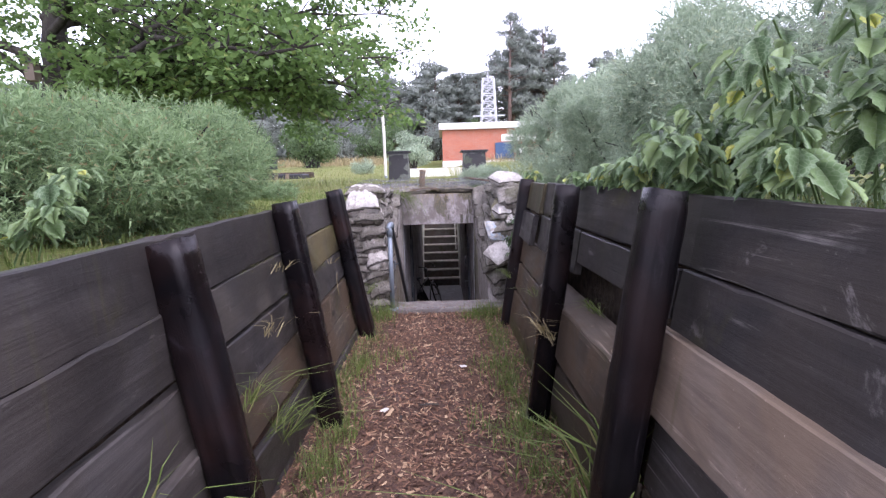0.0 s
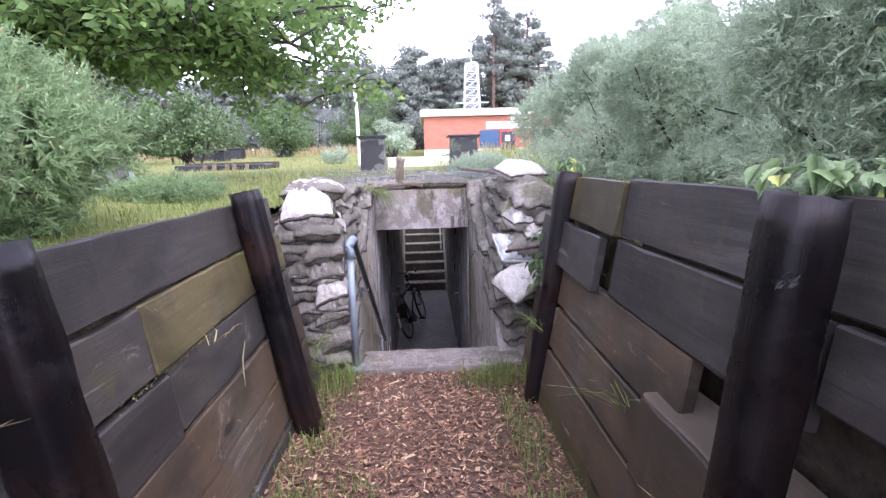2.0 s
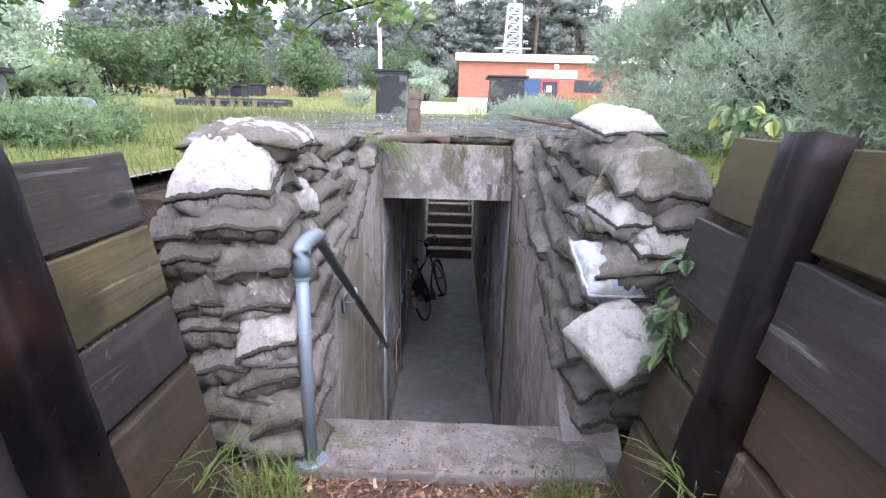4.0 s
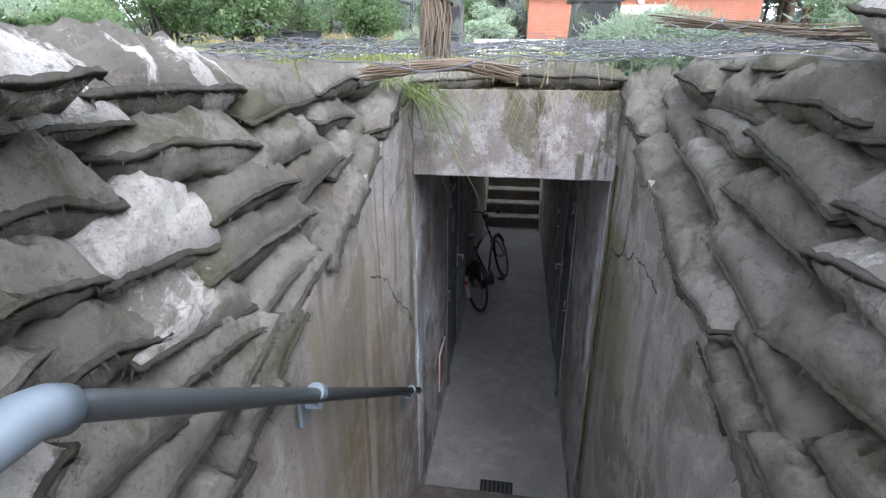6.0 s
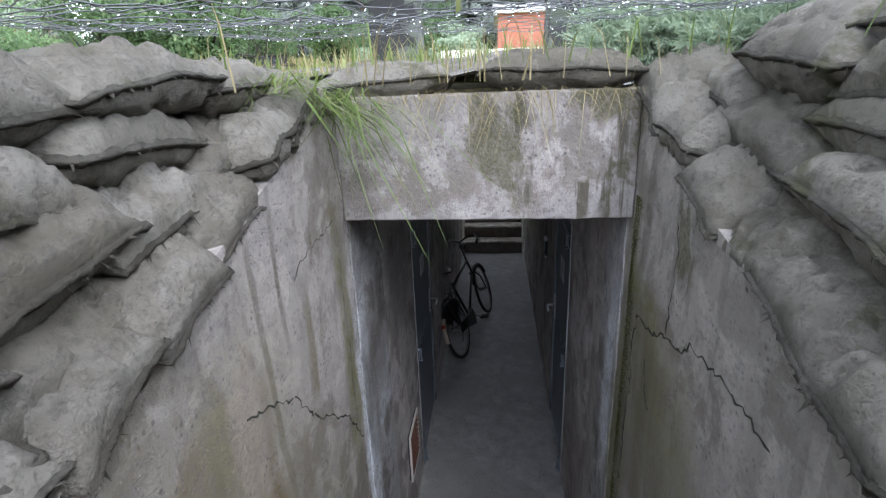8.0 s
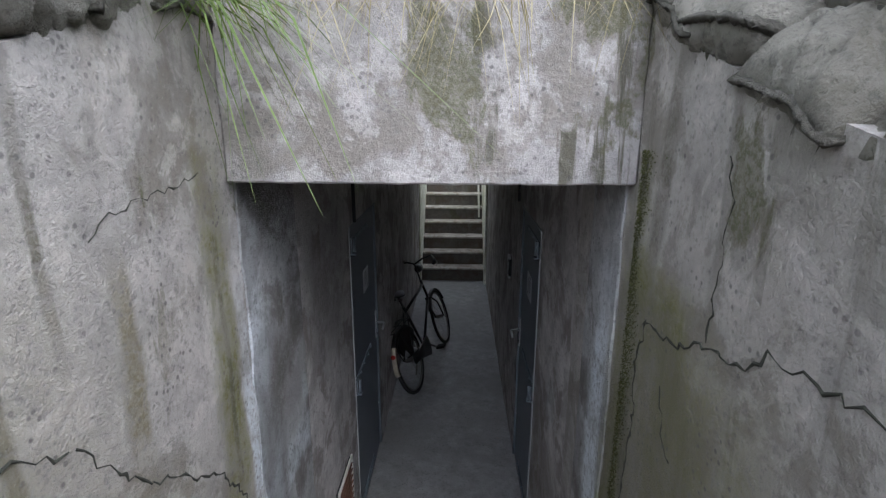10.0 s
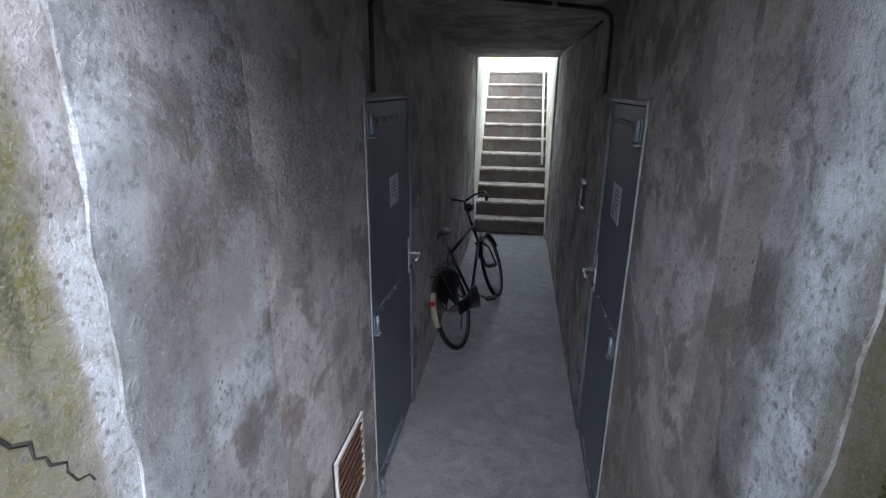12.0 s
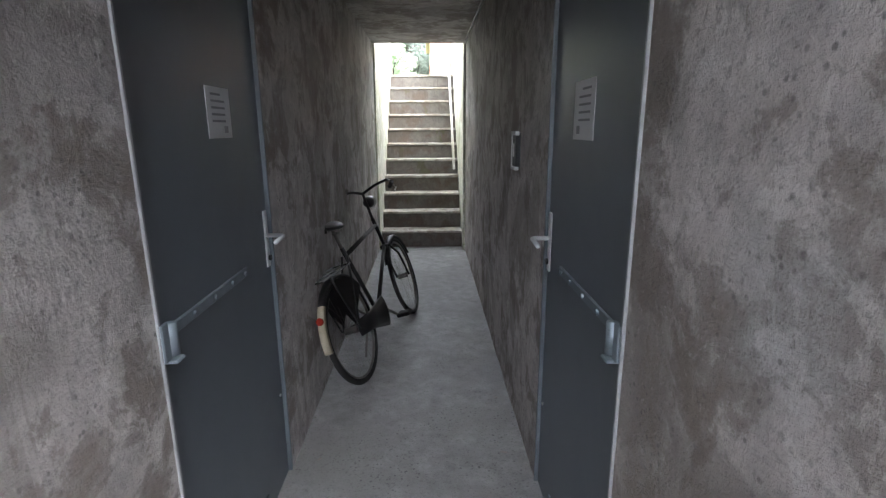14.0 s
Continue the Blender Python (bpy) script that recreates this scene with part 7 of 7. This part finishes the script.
near = random.Random(31)
for k in range(34):
    # stems rising behind the boards, taller towards the back of the bank
    y = 2.05 + 1.75 * ((k * 0.618) % 1.0)
    x = 1.02 + 0.62 * near.random() ** 1.3
    a = (x - 0.09) / (y - 1.0)
    top = 1.36 + max(0.05, min(1.0, 1.15 * (a - 0.38))) * near.uniform(0.55, 1.0)
    tips = [(x - near.uniform(0.05, 0.16), y - near.uniform(0.0, 0.15), top), (x + near.uniform(-0.05, 0.15), y + near.uniform(-0.12, 0.12), 1.32 + (top - 1.32) * near.uniform(0.3, 0.8))]
    leafy_plant("broad-leaved nettle arching over the trench boards", (x + 0.16, y + 0.05, 1.22), tips, 40 + k, 8, near.uniform(0.50, 0.88))
leafy_plant("small leafy plant among the gorse", (-1.35, 2.5, 1.15), [(-1.2, 2.55, 1.45), (-1.15, 2.4, 1.35), (-1.3, 2.7, 1.5)], 4, 8, 0.6)
leafy_plant("small bramble plant by the sandbags", (1.00, 5.92, 0.62), [(0.90, 5.80, 0.96), (0.86, 5.76, 0.76), (0.88, 5.78, 0.60)], 5, 6, 0.75)
leafy_plant("small bramble plant by the sandbags", (1.15, 6.2, 1.30), [(1.05, 5.95, 1.42), (1.15, 5.9, 1.38)], 6, 6, 0.6)


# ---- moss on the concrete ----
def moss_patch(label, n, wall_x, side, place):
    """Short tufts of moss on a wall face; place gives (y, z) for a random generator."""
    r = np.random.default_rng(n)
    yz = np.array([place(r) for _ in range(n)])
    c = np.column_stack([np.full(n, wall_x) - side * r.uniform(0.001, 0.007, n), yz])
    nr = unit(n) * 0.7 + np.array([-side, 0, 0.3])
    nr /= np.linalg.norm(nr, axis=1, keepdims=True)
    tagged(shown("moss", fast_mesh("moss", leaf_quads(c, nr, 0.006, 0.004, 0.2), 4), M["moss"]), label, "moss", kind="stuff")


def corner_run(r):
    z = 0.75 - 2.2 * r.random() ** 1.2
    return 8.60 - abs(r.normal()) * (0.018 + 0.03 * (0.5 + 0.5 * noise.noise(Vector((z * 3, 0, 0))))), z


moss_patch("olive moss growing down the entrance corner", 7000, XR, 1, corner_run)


def joint_moss():
    """Moss and mould lodged in the joints of the west and east boards."""
    r = np.random.default_rng(12)
    n = 5200
    rows = {-1: (1.02, 0.78, 0.54, 0.30, 0.06)}
    for side, zs in rows.items():
        y = r.uniform(0.8, 5.75, n)
        z = r.choice(zs, n)
        keep = np.array([noise.noise(Vector((a * 1.1, b * 5, side * 3))) > 0.08 for a, b in zip(y, z)])
        y, z = y[keep], z[keep] + r.normal(size=keep.sum()) * 0.008 - 0.004
        f = left_x if side < 0 else right_x
        x = np.array([f(a, b) for a, b in zip(y, z)]) - side * r.uniform(0.0, 0.010, len(y))
        nr = unit(len(y)) * 0.8 + np.array([-side, 0, 0.4])
        nr /= np.linalg.norm(nr, axis=1, keepdims=True)
        tagged(shown("moss", fast_mesh("moss", leaf_quads(np.column_stack([x, y, z]), nr, 0.007, 0.0045, 0.2), 4), M["moss_light"]), "yellow-green moss along the board joints", "moss", kind="stuff")


joint_moss()


def sill_litter():
    r = np.random.default_rng(3)
    n = 420
    c = np.column_stack([r.uniform(-0.48, 0.66, n), Y_SILL + 0.34 * r.random(n) ** 1.6, np.full(n, 0.009) + r.uniform(0, 0.004, n)])
    nr = unit(n) * 0.3 + np.array([0, 0, 1.0])
    nr /= np.linalg.norm(nr, axis=1, keepdims=True)
    tagged(shown("wood_chips", fast_mesh("sill_chips", leaf_quads(c, nr, 0.020, 0.007), 4), M["chips"]), "scattered wood chips on the concrete sill", "wood chips", kind="stuff")


sill_litter()

# ---- trees ----
def limb_path(a, b, sag, r, n=7, wob=0.12):
    a, b = Vector(a), Vector(b)
    out = []
    for k in range(n + 1):
        t = k / n
        out.append(a.lerp(b, t) + Vector((r.uniform(-wob, wob), r.uniform(-wob, wob), r.uniform(-wob, wob) + sag * math.sin(math.pi * t))) * (1 if 0 < k < n else 0))
    return out


def oak():
    x0, y0 = -6.6, 9.6
    foot = ground_z(x0, y0) - 0.1
    e = thing("oak_tree", "broad old oak with low spreading leafy limbs", "tree", m=Matrix.Translation((x0, y0, foot)))
    r = random.Random(4)
    part("trunk", tube_bm(limb_path((0, 0, 0), (0.25, 0.1, 3.6), 0, r, 8, 0.06), 0.2, 12, [0.36, 0.28, 0.25, 0.24, 0.23, 0.22, 0.20, 0.17, 0.14]), M["bark"], e, smooth=True)
    tips = []
    ends = [(5.7, 0.6, 2.4), (5.4, -1.6, 3.3), (5.2, 2.6, 3.0), (3.4, -2.4, 3.6), (3.6, 1.0, 4.4), (5.6, 1.6, 3.6), (-2.4, -1.8, 3.4), (-3.0, 1.0, 4.2), (1.0, 1.5, 5.6), (4.2, 4.0, 3.6), (4.6, -0.6, 2.2), (5.6, 0.4, 4.8), (2.6, 3.0, 2.6), (5.3, 0.2, 1.8), (5.2, -0.8, 1.85), (4.3, 0.3, 1.8), (5.4, 1.4, 1.6), (3.8, 1.6, 1.7), (5.5, -0.9, 2.2), (4.9, -2.0, 2.1), (4.3, -0.2, 2.0), (3.3, 0.3, 2.1)]
    for k, en in enumerate(ends):
        a = (0.1, 0.03, r.uniform(1.2, 3.2) if en[2] > 1.4 else r.uniform(1.3, 1.7))
        p = limb_path(a, en, r.uniform(0.1, 0.7), r, 8, 0.16)
        rad = [0.085 * (1 - 0.11 * i) for i in range(9)]
        lb = part("limb", tube_bm(p, 0.1, 7, rad), M["bark"], e, smooth=True)
        bm = bmesh.new()
        for i in range(2, 9):
            for _ in range(5):
                q = p[i] + Vector((r.uniform(-1, 1), r.uniform(-1, 1), r.uniform(-0.55, 0.6))) * 0.95
                add_tube(bm, [p[i], p[i].lerp(q, 0.5) + Vector((0, 0, 0.08)), q], 0.014, 4, False, [0.02, 0.012, 0.004])
                tips += [q, p[i].lerp(q, 0.6)]
        part("twig_mass", bm, M["bark"], lb)
    tips = np.array([tuple(t) for t in tips])
    tips = tips[rng.random(len(tips)) < 0.55]
    n = 36000
    which = rng.integers(0, len(tips), n)
    c = tips[which] + rng.normal(size=(n, 3)) * np.array([0.17, 0.17, 0.09])
    nr = unit(n) * 0.8 + np.array([0, 0, 0.8])
    nr /= np.linalg.norm(nr, axis=1, keepdims=True)
    shown("crown", fast_mesh("crown", leaf_quads(c, nr, 0.120, 0.070, 0.15), 4), M["oak_leaf"], e)
    return e


oak()


def nest_box():
    z = ground_z(-6.6, 9.6)
    e = thing("nest_box", "small wooden nest box fixed to the oak", "nest box", m=Matrix.Translation((-6.48, 9.22, z + 2.15)))
    part("body", box_bm((-0.08, -0.08, -0.14), (0.08, 0.08, 0.14), 0.006), M["pole_wood"], e)
    part("roof", box_bm((-0.10, -0.12, 0.141), (0.10, 0.09, 0.165), 0.004), M["dark_panel"], e)
    part("hole", disc_bm((0, -0.081, 0.05), (0, 1, 0), 0.018, 0.006, 12), M["dark_metal"], e)


nest_box()


def pine(x, y, h, seed, group="pines along the far edge"):
    foot = ground_z(x, y) - 0.2
    e = thing("pine_tree", "tall dark pine with a bare trunk", "tree", group, Matrix.Translation((x, y, foot)))
    r = random.Random(seed)
    nr = np.random.default_rng(seed)
    bend = r.uniform(-0.5, 0.5)
    part("trunk", tube_bm([(0, 0, 0), (bend * 0.4, 0, h * 0.4), (bend, 0, h * 0.95)], 0.15, 7, [0.24, 0.18, 0.06]), M["pine_bark"], e, smooth=True)
    bm = bmesh.new()
    lumps = []
    for k in range(46):
        t = r.uniform(0.34, 1.0)
        a = r.uniform(0, 6.28)
        reach = ((1.15 - t) * h * 0.30 + 0.3) * r.uniform(0.4, 1.0)
        en = Vector((bend * t + math.cos(a) * reach, math.sin(a) * reach, h * t + r.uniform(-0.2, 0.4)))
        add_tube(bm, [(bend * t, 0, h * t - 0.35), en], 0.04, 4, False, [0.05, 0.015])
        lumps.append(tuple(en))
    part("branchwork", bm, M["pine_bark"], e)
    lumps = np.array(lumps)
    n = 4200
    wch = nr.integers(0, len(lumps), n)
    u = nr.normal(size=(n, 3))
    u /= np.linalg.norm(u, axis=1, keepdims=True)
    pts = lumps[wch] + u * np.array([0.85, 0.85, 0.45]) * nr.uniform(0.1, 1.0, (n, 1)) ** 0.6
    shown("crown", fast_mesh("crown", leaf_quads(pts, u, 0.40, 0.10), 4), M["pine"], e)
    return e


protos = [pine(-4.0, 58, 8.6, 21), pine(-8.0, 61, 9.4, 22), pine(1.0, 60, 9.0, 23), pine(9.8, 60, 13.5, 24), pine(13.0, 58, 12.0, 25), pine(-13, 60, 9, 26)]
tree_rng = random.Random(9)
for k in range(190):
    x = -56 + 0.6 * k + tree_rng.uniform(-1, 1)
    y = tree_rng.uniform(57, 84)
    src = tree_rng.choice(protos[:3] if x < 7 else protos[3:5] if x < 15 or x > 24 else protos[:3])
    sc = tree_rng.uniform(0.95, 1.25)
    t = copy_thing(src, Matrix.Translation((x, y, ground_z(x, y) - 0.2)) @ Matrix.Rotation(tree_rng.uniform(0, 6.28), 4, 'Z') @ Matrix.Scale(sc, 4))


def leafy_shrub(x, y, radii, h, seed, n=3200, leaf=0.16, material="shrub", label="rounded green shrub at the meadow edge"):
    foot = ground_z(x, y) - 0.1
    e = thing("shrub", label, "shrub", "shrubs along the meadow", Matrix.Translation((x, y, foot)))
    c = (0, 0, h * 0.5)
    part("stem", stems(c, (*radii, h * 0.5), 14, 0, seed, M["bark"], 0.05), M["bark"], e)
    pts, out = lumpy(c, (*radii, h * 0.55), n, 14, 0.5, seed, 0.05)
    nr = out * 0.6 + unit(n) * 0.7
    nr /= np.linalg.norm(nr, axis=1, keepdims=True)
    shown("crown", fast_mesh("crown", leaf_quads(pts, nr, leaf, leaf * 0.5, 0.1), 4), M[material], e)
    return e


for k, (x, y, rx, h, mat) in enumerate(((-13.5, 25, 2.6, 3.4, "shrub"), (-17.5, 24, 3.0, 4.2, "gorse"), (-9.6, 24, 2.0, 3.0, "shrub"), (-8.2, 33, 1.8, 3.6, "shrub"), (-21, 27, 3.2, 5.0, "shrub"), (-25, 30, 3.4, 5.0, "shrub"),
                                         (-11, 44, 3.0, 4.0, "shrub"), (-6.0, 48, 2.6, 3.2, "shrub"), (-16, 42, 3.2, 4.6, "shrub"), (-22, 44, 3.4, 5.0, "shrub"), (-2.5, 50, 2.4, 2.8, "gorse"),
                                         (-12, 19, 1.8, 1.8, "gorse_light"), (-9.8, 14.5, 1.5, 1.3, "gorse"), (-7.0, 13.5, 1.2, 0.9, "gorse_light"), (-15, 17, 2.4, 2.6, "gorse"), (-6.3, 11.3, 1.0, 0.8, "gorse_light"),
                                         (-6.2, 8.0, 0.9, 0.8, "gorse_light"), (-30, 52, 4, 5.5, "shrub"), (-24, 54, 4, 5, "shrub"), (-19, 52, 3.6, 5.5, "pine"), (-14, 54, 3.6, 5, "shrub"), (-9.5, 53, 3.2, 4.6, "pine"), (-5, 55, 3.4, 5, "shrub"), (-0.5, 54, 3.0, 4.2, "pine"), (3.5, 55, 3.2, 4.5, "shrub"), (-36, 54, 4, 6, "shrub"), (6.5, 14, 1.8, 2.2, "gorse"), (9, 19, 2.2, 3.0, "shrub"), (8.0, 10, 1.8, 2.4, "gorse"), (12, 26, 2.6, 3.6, "shrub"),
                                         (-8, 4, 2.2, 2.6, "gorse"), (-9, 0, 2.5, 3.0, "shrub"), (7, 4, 2.2, 2.8, "gorse"), (7, -2, 2.5, 3.0, "shrub"), (-1.8, 33, 1.5, 1.7, "gorse"), (22, 44, 4, 5, "shrub"), (17, 36, 3, 4, "shrub"), (3.2, 11.2, 0.8, 0.6, "gorse_light"))):
    leafy_shrub(x, y, (rx, rx * 0.8), h, 60 + k, 6500 if h > 2 else 3200, 0.17 if y > 20 else 0.09, mat)


def far_woods():
    """The depth of the wood behind the pines; distance haze is in its leaf colour."""
    r = np.random.default_rng(19)
    n = 16000
    x = r.uniform(-85, 85, n)
    y = r.uniform(86, 98, n)
    top = 5.2 + 1.8 * np.sin(x * 0.31) + 1.2 * np.sin(x * 0.83 + 1)
    z = 3.2 + np.maximum(1.5, top) * r.random(n) ** 0.8
    nr = unit(n)
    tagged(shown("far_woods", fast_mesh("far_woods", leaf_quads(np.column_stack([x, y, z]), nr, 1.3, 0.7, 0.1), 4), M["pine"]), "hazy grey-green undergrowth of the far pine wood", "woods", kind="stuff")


far_woods()
